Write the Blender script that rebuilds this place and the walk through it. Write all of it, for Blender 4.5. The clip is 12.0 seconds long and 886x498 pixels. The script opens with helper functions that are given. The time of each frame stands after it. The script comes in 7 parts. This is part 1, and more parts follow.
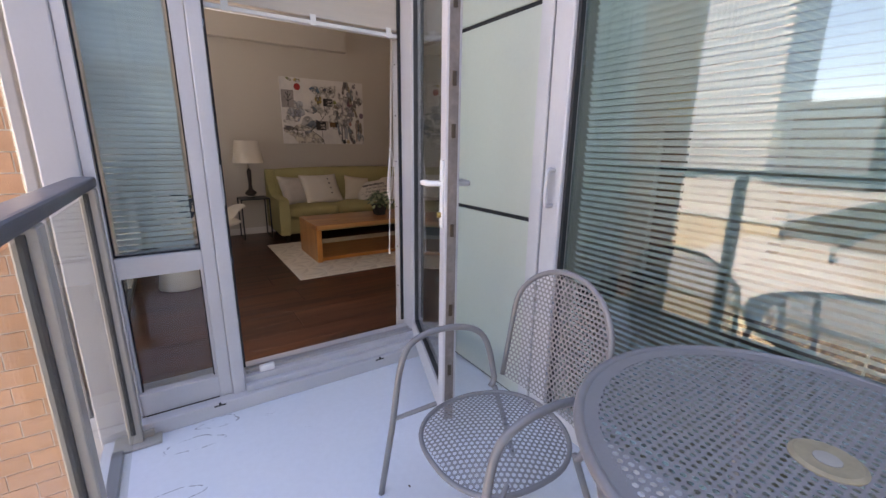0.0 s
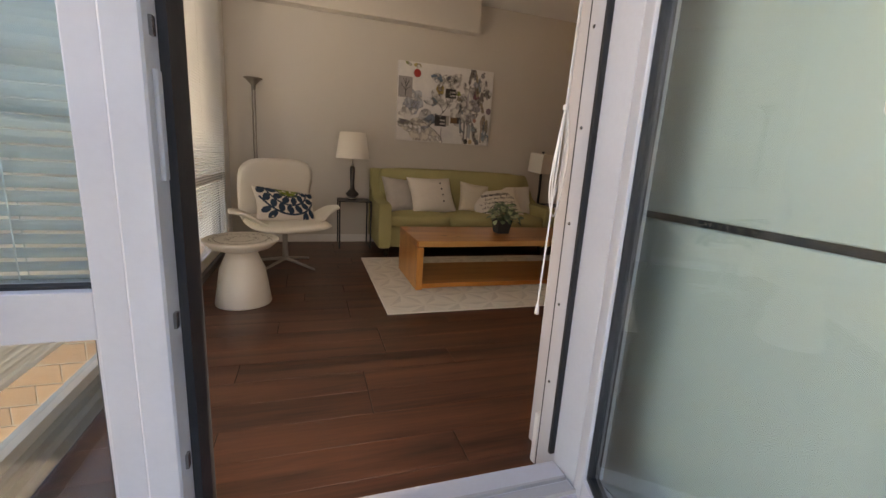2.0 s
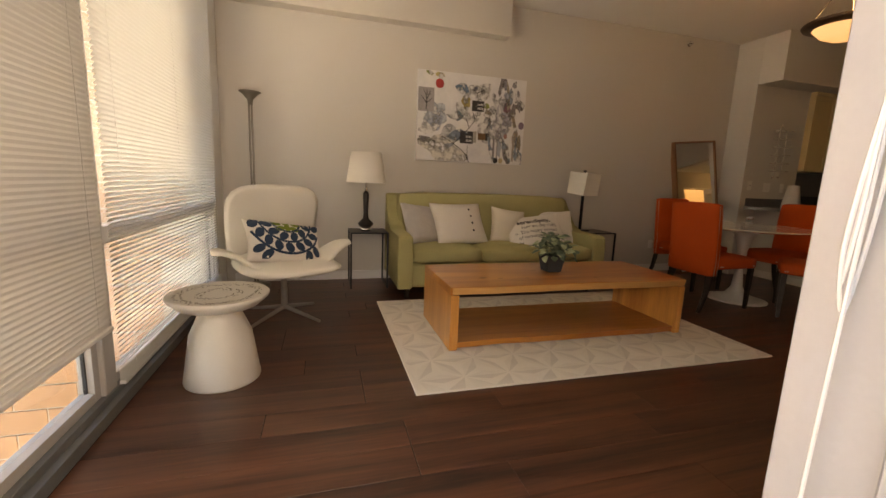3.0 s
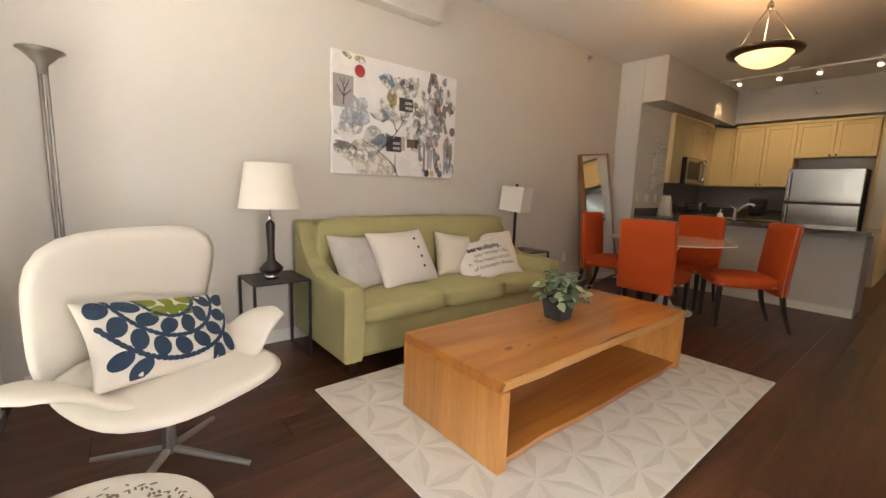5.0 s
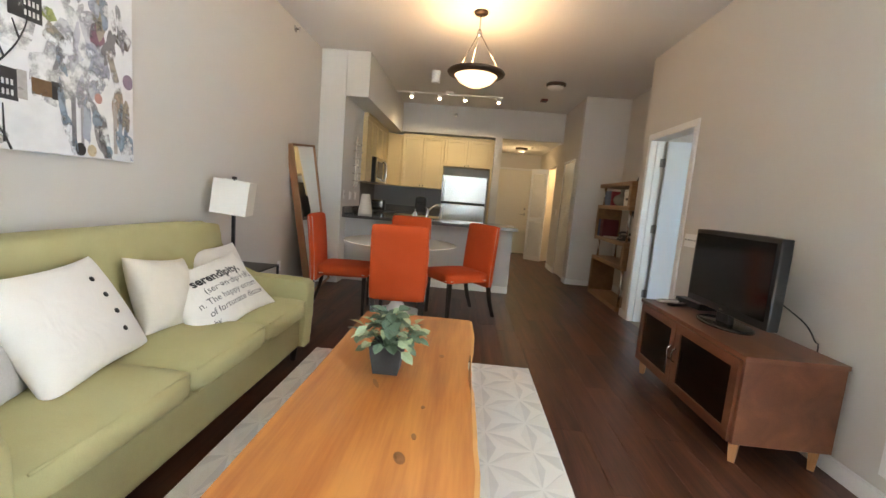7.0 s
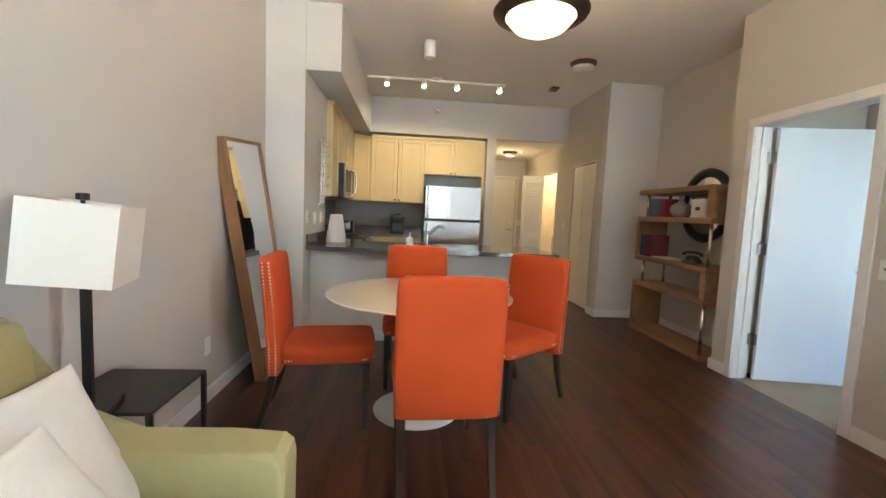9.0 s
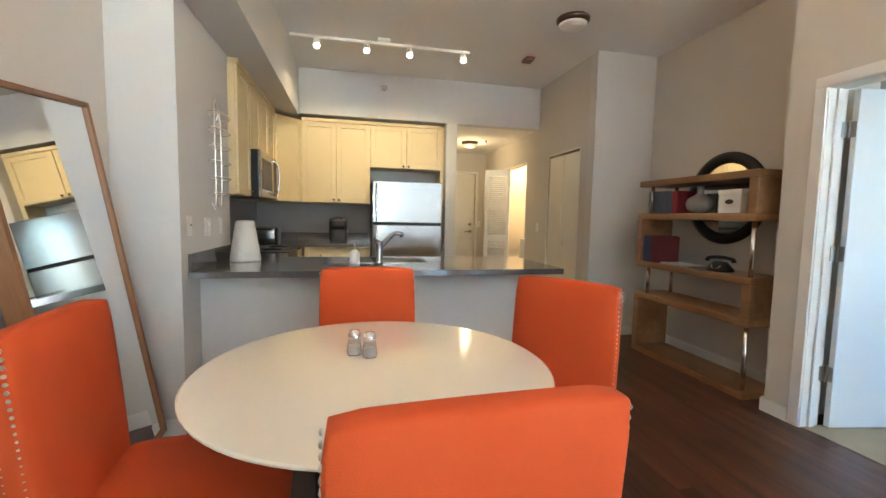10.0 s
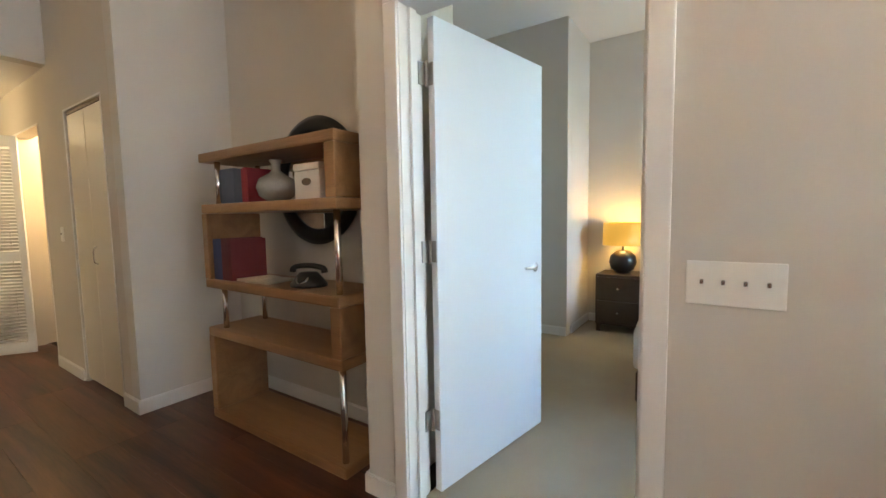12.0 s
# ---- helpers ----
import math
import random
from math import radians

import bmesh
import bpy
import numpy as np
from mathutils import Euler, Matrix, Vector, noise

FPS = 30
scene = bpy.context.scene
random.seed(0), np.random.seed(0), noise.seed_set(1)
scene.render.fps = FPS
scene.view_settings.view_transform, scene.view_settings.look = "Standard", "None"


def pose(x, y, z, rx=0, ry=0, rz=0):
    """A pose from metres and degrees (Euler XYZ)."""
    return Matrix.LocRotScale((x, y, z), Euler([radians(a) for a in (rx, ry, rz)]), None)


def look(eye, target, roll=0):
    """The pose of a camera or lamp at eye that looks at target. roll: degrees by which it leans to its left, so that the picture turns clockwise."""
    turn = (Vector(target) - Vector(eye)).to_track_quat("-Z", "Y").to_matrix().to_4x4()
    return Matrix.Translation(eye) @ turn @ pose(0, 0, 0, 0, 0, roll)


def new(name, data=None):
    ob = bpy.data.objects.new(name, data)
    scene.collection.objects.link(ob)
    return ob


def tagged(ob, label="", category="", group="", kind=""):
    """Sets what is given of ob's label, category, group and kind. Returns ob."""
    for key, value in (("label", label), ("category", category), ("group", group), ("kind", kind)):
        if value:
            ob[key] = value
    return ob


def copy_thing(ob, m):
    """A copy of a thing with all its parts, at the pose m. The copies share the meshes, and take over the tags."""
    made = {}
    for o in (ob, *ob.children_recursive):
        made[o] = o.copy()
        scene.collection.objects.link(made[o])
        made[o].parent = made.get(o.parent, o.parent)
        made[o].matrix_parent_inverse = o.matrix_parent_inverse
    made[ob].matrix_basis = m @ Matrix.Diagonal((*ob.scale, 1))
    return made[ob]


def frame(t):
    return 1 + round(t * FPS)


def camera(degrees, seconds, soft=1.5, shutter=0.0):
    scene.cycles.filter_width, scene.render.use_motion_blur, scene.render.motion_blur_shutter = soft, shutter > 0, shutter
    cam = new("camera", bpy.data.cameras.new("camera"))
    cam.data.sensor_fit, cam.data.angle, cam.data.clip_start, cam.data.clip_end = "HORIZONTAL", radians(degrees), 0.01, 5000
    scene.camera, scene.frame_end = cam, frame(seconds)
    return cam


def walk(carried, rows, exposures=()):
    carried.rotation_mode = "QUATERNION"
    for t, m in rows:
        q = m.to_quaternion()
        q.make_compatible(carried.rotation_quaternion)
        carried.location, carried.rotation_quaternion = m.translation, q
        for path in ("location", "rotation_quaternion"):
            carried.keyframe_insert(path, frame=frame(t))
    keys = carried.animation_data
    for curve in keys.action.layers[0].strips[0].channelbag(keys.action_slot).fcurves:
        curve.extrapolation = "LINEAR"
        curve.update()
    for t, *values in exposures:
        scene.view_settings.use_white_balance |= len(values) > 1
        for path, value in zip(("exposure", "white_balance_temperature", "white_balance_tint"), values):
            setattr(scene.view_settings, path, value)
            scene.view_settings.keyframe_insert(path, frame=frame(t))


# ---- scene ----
cam = camera(94.3, 12.0)
PATH = [
    (0, (0.368, 0.079, 1.296), (1.429, 1.701, 0.805), 0.7),
    (0.5, (0.387, 0.024, 1.257), (1.576, 1.514, 0.652), 2.0),
    (1, (0.511, 0.219, 1.205), (1.523, 1.847, 0.636), 2.7),
    (1.5, (0.639, 0.75, 1.116), (1.344, 2.543, 0.58), 3.7),
    (2, (0.788, 1.332, 1.085), (1.398, 3.188, 0.659), 3.5),
    (2.5, (0.836, 1.76, 1.059), (1.482, 3.609, 0.656), 3.3),
    (3, (0.847, 2.13, 1.084), (1.404, 4.023, 0.754), 2.3),
    (5, (0.418, 3.441, 1.197), (1.672, 4.97, 0.904), 1.9),
    (5.5, (0.373, 3.795, 1.231), (2.074, 4.817, 0.98), 1.9),
    (6, (0.468, 4.045, 1.222), (2.324, 4.742, 0.96), 3.7),
    (6.5, (0.56, 4.334, 1.224), (2.515, 4.603, 0.901), 4.9),
    (8.5, (1.834, 5.135, 1.264), (3.826, 5.044, 1.101), 3.3),
    (9, (2.374, 5.312, 1.247), (4.359, 5.139, 1.076), 2.5),
    (9.5, (3.046, 5.349, 1.256), (5.031, 5.177, 1.083), 1.4),
    (10, (3.548, 5.305, 1.251), (5.494, 4.875, 1.093), 1.1),
    (10.5, (3.96, 5.256, 1.263), (5.532, 4.026, 1.139), -0.4),
    (11, (4.083, 4.929, 1.26), (5.284, 3.337, 1.11), -0.3),
    (11.5, (4.158, 4.444, 1.251), (5.373, 2.865, 1.067), 0.5),
    (12, (4.414, 3.877, 1.222), (5.531, 2.226, 1.062), -1.0),
]
EXPOSURES = [(0, 3.3, 9200, 32), (1.5, 3.45, 9200, 26), (2.2, 3.85, 11500, 26), (3.0, 4.3, 12500, 26), (5.0, 5.35, 8800, 20), (6.0, 5.8, 7400, 13), (8.5, 6.2, 6700, 9), (9.5, 6.55, 6500, 7), (10.5, 6.65, 6200, 6), (12.0, 6.6, 6600, 8)]
walk(cam, [(t, look(eye, target, roll)) for t, eye, target, roll in PATH], EXPOSURES)

# ---- light ----
world = bpy.data.worlds.new("world")
scene.world = world
world.use_nodes = True
wn = world.node_tree.nodes
sky = wn.new("ShaderNodeTexSky")
sky.sky_type, sky.sun_disc = "NISHITA", False
sky.dust_density, sky.ozone_density = 0.0, 5.0
sky.sun_elevation, sky.sun_rotation = radians(50), radians(80)
wn["Background"].inputs["Strength"].default_value = 0.12
world.node_tree.links.new(sky.outputs["Color"], wn["Background"].inputs["Color"])


def lamp(name, kind, m, power, colour, **more):
    data = bpy.data.lights.new(name, kind)
    data.energy, data.color = power, colour
    for key, value in more.items():
        if key == "size":
            data.size = value
        elif key == "size_y":
            data.shape, data.size_y = "RECTANGLE", value
        elif key == "radius":
            data.shadow_soft_size = value
        elif key == "angle":
            data.angle = value
        elif key == "spot":
            data.spot_size, data.spot_blend = value, 0.6
    ob = new(name, data)
    ob.matrix_basis = m
    return ob


sun_from = Vector((0.985, 0.17, 0)).normalized() * math.cos(radians(50)) + Vector((0, 0, math.sin(radians(50))))
lamp("sun", "SUN", look(sun_from * 50, (0, 0, 0)), 4.0, (1.0, 0.95, 0.87), angle=radians(0.5))
# daylight through the tall windows, the bedroom window and the glass door's side
lamp("window_daylight", "AREA", look((-0.2, 3.95, 1.75), (1, 3.95, 1.75)), 4.6, (0.93, 0.965, 1.0), size=3.0, size_y=1.4)
lamp("door_daylight", "AREA", look((0.86, 2.31, 1.22), (0.80, 4, 1.15)), 1.0, (0.95, 0.97, 1.0), size=0.55, size_y=1.9)
lamp("bedroom_daylight", "AREA", look((1.92, 0.4, 1.4), (3, 0.4, 1.4)), 0.4, (0.97, 0.95, 0.84), size=1.6, size_y=1.7)
lamp("pendant_bulb", "POINT", pose(4.78, 4.6, 2.46), 0.42, (1.0, 0.64, 0.34), radius=0.12)
lamp("hall_bulb", "POINT", pose(9.9, 3.5, 2.17), 0.11, (1.0, 0.72, 0.38), radius=0.05)
lamp("closet_bulb", "POINT", pose(9.6, 2.35, 2.2), 0.6, (1.0, 0.66, 0.32), radius=0.05)
lamp("bedside_bulb", "POINT", pose(5.25, -0.70, 1.06), 0.13, (1.0, 0.64, 0.2), radius=0.05)
for y in (5.67, 5.2, 4.74, 4.25):
    lamp("track_bulb", "SPOT", look((7.72, y, 2.80), (8.7, y + 0.1, 1.2)), 0.30, (1.0, 0.80, 0.5), radius=0.03, spot=radians(100))


# ---- materials ----
def mat(name, colour, rough=0.6, metal=0.0, vary=0.08, scale=6.0, fine=60.0, bump=0.05, coat=0.0, stretch=(1, 1, 1), tint=None, spread=0.0, sheen=0.0):
    """A surface with variation at two scales: broad patches and fine grain. tint: the colour that the patches lean to. spread: how far pieces differ."""
    m = bpy.data.materials.new(name)
    m.use_nodes = True
    n, l = m.node_tree.nodes, m.node_tree.links
    b = n["Principled BSDF"]
    b.inputs["Roughness"].default_value, b.inputs["Metallic"].default_value = rough, metal
    b.inputs["Coat Weight"].default_value = coat
    b.inputs["Coat Roughness"].default_value = 0.15
    b.inputs["Sheen Weight"].default_value = sheen
    co = n.new("ShaderNodeTexCoord")
    mp = n.new("ShaderNodeMapping")
    mp.inputs["Scale"].default_value = stretch
    l.new(co.outputs["Object"], mp.inputs["Vector"])
    broad, grain = n.new("ShaderNodeTexNoise"), n.new("ShaderNodeTexNoise")
    broad.inputs["Scale"].default_value, grain.inputs["Scale"].default_value = scale, fine
    broad.inputs["Detail"].default_value, grain.inputs["Detail"].default_value = 4, 3
    for t in (broad, grain):
        l.new(mp.outputs["Vector"], t.inputs["Vector"])
    c = Vector(colour[:3])
    t = Vector(tint[:3]) if tint else c * (1 - 2.0 * vary)
    ramp = n.new("ShaderNodeMix")
    ramp.data_type = "RGBA"
    ramp.inputs["A"].default_value, ramp.inputs["B"].default_value = (*c, 1), (*t, 1)
    l.new(broad.outputs["Fac"], ramp.inputs["Factor"])
    last = ramp.outputs["Result"]
    hsv = n.new("ShaderNodeHueSaturation")
    l.new(last, hsv.inputs["Color"])
    val = n.new("ShaderNodeMapRange")
    val.inputs["To Min"].default_value, val.inputs["To Max"].default_value = 1 - vary, 1 + vary
    l.new(grain.outputs["Fac"], val.inputs["Value"])
    if spread:
        info = n.new("ShaderNodeObjectInfo")
        more = n.new("ShaderNodeMapRange")
        more.inputs["To Min"].default_value, more.inputs["To Max"].default_value = 1 - spread, 1 + spread
        l.new(info.outputs["Random"], more.inputs["Value"])
        mul = n.new("ShaderNodeMath")
        mul.operation = "MULTIPLY"
        l.new(val.outputs["Result"], mul.inputs[0])
        l.new(more.outputs["Result"], mul.inputs[1])
        l.new(mul.outputs["Value"], hsv.inputs["Value"])
    else:
        l.new(val.outputs["Result"], hsv.inputs["Value"])
    l.new(hsv.outputs["Color"], b.inputs["Base Color"])
    rr = n.new("ShaderNodeMapRange")
    rr.inputs["To Min"].default_value, rr.inputs["To Max"].default_value = max(0.02, rough * 0.85), min(1, rough * 1.15)
    l.new(broad.outputs["Fac"], rr.inputs["Value"])
    l.new(rr.outputs["Result"], b.inputs["Roughness"])
    if bump:
        bp = n.new("ShaderNodeBump")
        bp.inputs["Strength"].default_value, bp.inputs["Distance"].default_value = bump, 0.01
        l.new(grain.outputs["Fac"], bp.inputs["Height"])
        l.new(bp.outputs["Normal"], b.inputs["Normal"])
    return m


def wood(name, light, dark, rough=0.4, along="x", rings=9.0, coat=0.0, spread=0.0, knots=0.0):
    """Wood with grain that runs along one axis."""
    m = bpy.data.materials.new(name)
    m.use_nodes = True
    n, l = m.node_tree.nodes, m.node_tree.links
    b = n["Principled BSDF"]
    b.inputs["Roughness"].default_value, b.inputs["Coat Weight"].default_value = rough, coat
    b.inputs["Coat Roughness"].default_value = 0.12
    co, mp = n.new("ShaderNodeTexCoord"), n.new("ShaderNodeMapping")
    s = {"x": (0.22, 3, 3), "y": (3, 0.22, 3), "z": (3, 3, 0.22)}[along]
    mp.inputs["Scale"].default_value = s
    info, add = n.new("ShaderNodeObjectInfo"), n.new("ShaderNodeVectorMath")
    add.operation = "MULTIPLY_ADD"
    l.new(info.outputs["Random"], add.inputs[0])
    add.inputs[1].default_value = (17.0, 9.0, 5.0) if spread else (0, 0, 0)
    l.new(co.outputs["Object"], add.inputs[2])
    l.new(add.outputs["Vector"], mp.inputs["Vector"])
    warp, fine = n.new("ShaderNodeTexNoise"), n.new("ShaderNodeTexNoise")
    warp.inputs["Scale"].default_value, warp.inputs["Detail"].default_value, warp.inputs["Distortion"].default_value = rings / 4, 5, 0.8 + knots
    fine.inputs["Scale"].default_value, fine.inputs["Detail"].default_value = rings * 6, 4
    l.new(mp.outputs["Vector"], warp.inputs["Vector"])
    l.new(mp.outputs["Vector"], fine.inputs["Vector"])
    mix = n.new("ShaderNodeMath")
    mix.operation = "MULTIPLY_ADD"
    mix.inputs[1].default_value = 0.35
    l.new(fine.outputs["Fac"], mix.inputs[0])
    l.new(warp.outputs["Fac"], mix.inputs[2])
    ramp = n.new("ShaderNodeValToRGB")
    ramp.color_ramp.elements[0].position, ramp.color_ramp.elements[1].position = 0.45, 0.9
    ramp.color_ramp.elements[0].color, ramp.color_ramp.elements[1].color = (*dark, 1), (*light, 1)
    l.new(mix.outputs["Value"], ramp.inputs["Fac"])
    hsv = n.new("ShaderNodeHueSaturation")
    l.new(ramp.outputs["Color"], hsv.inputs["Color"])
    if spread:
        more = n.new("ShaderNodeMapRange")
        more.inputs["To Min"].default_value, more.inputs["To Max"].default_value = 1 - spread, 1 + spread
        l.new(info.outputs["Random"], more.inputs["Value"])
        l.new(more.outputs["Result"], hsv.inputs["Value"])
    l.new(hsv.outputs["Color"], b.inputs["Base Color"])
    bp = n.new("ShaderNodeBump")
    bp.inputs["Strength"].default_value, bp.inputs["Distance"].default_value = 0.06, 0.004
    l.new(fine.outputs["Fac"], bp.inputs["Height"])
    l.new(bp.outputs["Normal"], b.inputs["Normal"])
    return m


def glass(name, tint=(1, 1, 1), haze=0.0, face=0.04, edge=0.95):
    """A thin pane: clear, with a gloss that grows towards grazing angles. face: its gloss seen straight on. haze: share of frosted white."""
    m = bpy.data.materials.new(name)
    m.use_nodes = True
    n, l = m.node_tree.nodes, m.node_tree.links
    n.remove(n["Principled BSDF"])
    clear, gloss, mix, lw = n.new("ShaderNodeBsdfTransparent"), n.new("ShaderNodeBsdfGlossy"), n.new("ShaderNodeMixShader"), n.new("ShaderNodeLayerWeight")
    clear.inputs["Color"].default_value = (*tint, 1)
    gloss.inputs["Roughness"].default_value = 0.01
    lw.inputs["Blend"].default_value = 0.5
    power, share_ = n.new("ShaderNodeMath"), n.new("ShaderNodeMapRange")
    power.operation = "POWER"
    power.inputs[1].default_value = 4.0
    share_.inputs["To Min"].default_value, share_.inputs["To Max"].default_value = face, edge
    l.new(lw.outputs["Facing"], power.inputs[0])
    l.new(power.outputs["Value"], share_.inputs["Value"])
    l.new(share_.outputs["Result"], mix.inputs["Fac"])
    base = clear.outputs["BSDF"]
    if haze:
        dif, mx = n.new("ShaderNodeBsdfDiffuse"), n.new("ShaderNodeMixShader")
        dif.inputs["Color"].default_value = (0.75, 0.78, 0.76, 1)
        mx.inputs["Fac"].default_value = haze
        l.new(base, mx.inputs[1])
        l.new(dif.outputs["BSDF"], mx.inputs[2])
        base = mx.outputs["Shader"]
    l.new(base, mix.inputs[1])
    l.new(gloss.outputs["BSDF"], mix.inputs[2])
    l.new(mix.outputs["Shader"], n["Material Output"].inputs["Surface"])
    return m


def glow(name, colour, strength):
    m = bpy.data.materials.new(name)
    m.use_nodes = True
    b = m.node_tree.nodes["Principled BSDF"]
    b.inputs["Base Color"].default_value = (0.9, 0.85, 0.75, 1)
    b.inputs["Emission Color"].default_value, b.inputs["Emission Strength"].default_value = (*colour, 1), strength
    return m


def creases(m, scale, strength, depth):
    """Adds soft folds under the weave of a cloth."""
    n, l = m.node_tree.nodes, m.node_tree.links
    co, t, bp = n.new("ShaderNodeTexCoord"), n.new("ShaderNodeTexNoise"), n.new("ShaderNodeBump")
    t.inputs["Scale"].default_value, t.inputs["Detail"].default_value, t.inputs["Distortion"].default_value = scale, 3, 0.7
    bp.inputs["Strength"].default_value, bp.inputs["Distance"].default_value = strength, depth
    l.new(co.outputs["Object"], t.inputs["Vector"])
    l.new(t.outputs["Fac"], bp.inputs["Height"])
    l.new(bp.outputs["Normal"], n["Bump"].inputs["Normal"])


def brushed(m, low, high, scale):
    """Lets the ground show through paint in dry-brush patches."""
    n, l = m.node_tree.nodes, m.node_tree.links
    co, t, r = n.new("ShaderNodeTexCoord"), n.new("ShaderNodeTexNoise"), n.new("ShaderNodeMapRange")
    t.inputs["Scale"].default_value, t.inputs["Detail"].default_value, t.inputs["Roughness"].default_value = scale, 6, 0.65
    r.inputs["From Min"].default_value, r.inputs["From Max"].default_value = low, high
    l.new(co.outputs["Object"], t.inputs["Vector"])
    l.new(t.outputs["Fac"], r.inputs["Value"])
    l.new(r.outputs["Result"], n["Principled BSDF"].inputs["Alpha"])


PAINT = mat("wall_paint", (0.60, 0.565, 0.515), 0.85, vary=0.015, scale=1.2, fine=220, bump=0.04)
# copy of the wall paint, paler and cooler to carry the daylight on it
PAINT_DAYLIT = mat("daylit_wall_paint", (0.64, 0.62, 0.59), 0.85, vary=0.015, scale=1.2, fine=220, bump=0.04)
CEILING = mat("ceiling_paint", (0.80, 0.785, 0.77), 0.9, vary=0.015, scale=1.0, fine=180, bump=0.05)
TRIM = mat("white_trim_paint", (0.78, 0.77, 0.75), 0.45, vary=0.02, scale=3, fine=90, bump=0.02)
DOOR_WHITE = mat("white_door_paint", (0.70, 0.735, 0.77), 0.4, vary=0.02, scale=2, fine=120, bump=0.03)
DOOR_CREAM = mat("cream_door_paint", (0.76, 0.72, 0.62), 0.45, vary=0.02, scale=2, fine=120, bump=0.03)
FLOOR_WOOD = wood("dark_red_brown_floor", (0.140, 0.050, 0.0255), (0.024, 0.0090, 0.006), 0.34, "x", 5, coat=0.08, spread=0.10, knots=1.8)
FLOOR_GAP = mat("floor_joint", (0.012, 0.006, 0.004), 0.8, vary=0.1, scale=8)
CARPET = mat("beige_carpet", (0.42, 0.37, 0.28), 0.95, vary=0.1, scale=3, fine=400, bump=0.5)
CONCRETE = mat("painted_concrete", (0.70, 0.72, 0.74), 0.5, vary=0.05, scale=1.6, fine=40, bump=0.06, tint=(0.64, 0.67, 0.70))
CONCRETE_STAIN = mat("concrete_stain", (0.56, 0.56, 0.56), 0.7, vary=0.15, scale=9, fine=60)
brushed(CONCRETE_STAIN, 0.46, 0.62, 22)
ALU = mat("white_aluminium", (0.55, 0.54, 0.55), 0.42, vary=0.04, scale=3, fine=80, bump=0.02, tint=(0.46, 0.45, 0.45))
ALU_GREY = mat("grey_aluminium", (0.42, 0.40, 0.38), 0.5, vary=0.05, scale=4, fine=80, bump=0.03)
TAN_STEEL = mat("tan_painted_steel", (0.40, 0.36, 0.31), 0.5, vary=0.05, scale=4, fine=80, bump=0.03)
CLAD = mat("grey_metal_cladding", (0.47, 0.46, 0.46), 0.5, vary=0.03, scale=2, fine=70, bump=0.02)
GASKET = mat("black_gasket", (0.02, 0.02, 0.022), 0.6, vary=0.1, scale=10)
RAIL = mat("dark_grey_rail", (0.10, 0.10, 0.11), 0.45, vary=0.06, scale=6, fine=80)
BRICK = mat("orange_brick", (0.52, 0.29, 0.17), 0.9, vary=0.12, scale=9, fine=90, bump=0.3, spread=0.10)
MORTAR = mat("pale_mortar", (0.62, 0.56, 0.48), 0.95, vary=0.08, scale=12, fine=120, bump=0.2)
GLASS = glass("window_glass", (0.90, 0.94, 0.93))
GLASS_REFLECTIVE = glass("coated_window_glass", (0.74, 0.82, 0.81), 0.0, 0.095)
FROST = mat("frosted_panel", (0.50, 0.54, 0.47), 0.35, vary=0.03, scale=1.0, fine=60, bump=0.01, coat=0.3)
GLASS_RAIL = glass("rail_glass", (0.95, 0.96, 0.94), 0.03, 0.03, 0.22)
BLIND = mat("white_blind_slat", (0.72, 0.71, 0.68), 0.5, vary=0.03, scale=4, fine=60, bump=0.0)
BLIND_GREEN = mat("pale_blind_slat", (0.64, 0.74, 0.75), 0.5, vary=0.03, scale=4, fine=60, bump=0.0)
CHROME = mat("polished_chrome", (0.78, 0.78, 0.78), 0.12, 1.0, vary=0.02, scale=6, bump=0.0)
STEEL = mat("brushed_steel", (0.36, 0.355, 0.35), 0.20, 1.0, vary=0.04, scale=3, fine=140, bump=0.0, stretch=(1, 12, 0.6))
BRONZE = mat("dark_bronze", (0.10, 0.07, 0.05), 0.4, 0.7, vary=0.08, scale=5)
BLACK = mat("black_plastic", (0.015, 0.015, 0.016), 0.35, vary=0.1, scale=6)
BLACK_METAL = mat("black_metal", (0.03, 0.03, 0.032), 0.4, 0.4, vary=0.1, scale=6)
WHITE_PLASTIC = mat("white_plastic", (0.80, 0.79, 0.76), 0.35, vary=0.02, scale=4, bump=0.0)

# ---- building helpers ----
def part(name, bm, material, parent=None, label="", smooth=False):
    """Link a bmesh as one mesh object under a thing or a part."""
    me = bpy.data.meshes.new(name)
    bmesh.ops.recalc_face_normals(bm, faces=bm.faces)
    bm.to_mesh(me)
    bm.free()
    if smooth:
        for p in me.polygons:
            p.use_smooth = True
    me.materials.append(material)
    ob = new(name, me)
    if parent is not None:
        ob.parent = parent
    if label:
        ob["label"] = label
    return ob


def share(name, me, parent, m, label=""):
    """Another object on a mesh that exists already, at the local pose m."""
    ob = new(name, me)
    ob.parent = parent
    ob.matrix_basis = m
    if label:
        ob["label"] = label
    return ob


def thing(name, m, label, category, group="", kind=""):
    ob = new(name)
    ob.empty_display_size = 0.1
    ob.matrix_basis = m
    return tagged(ob, label, category, group, kind)


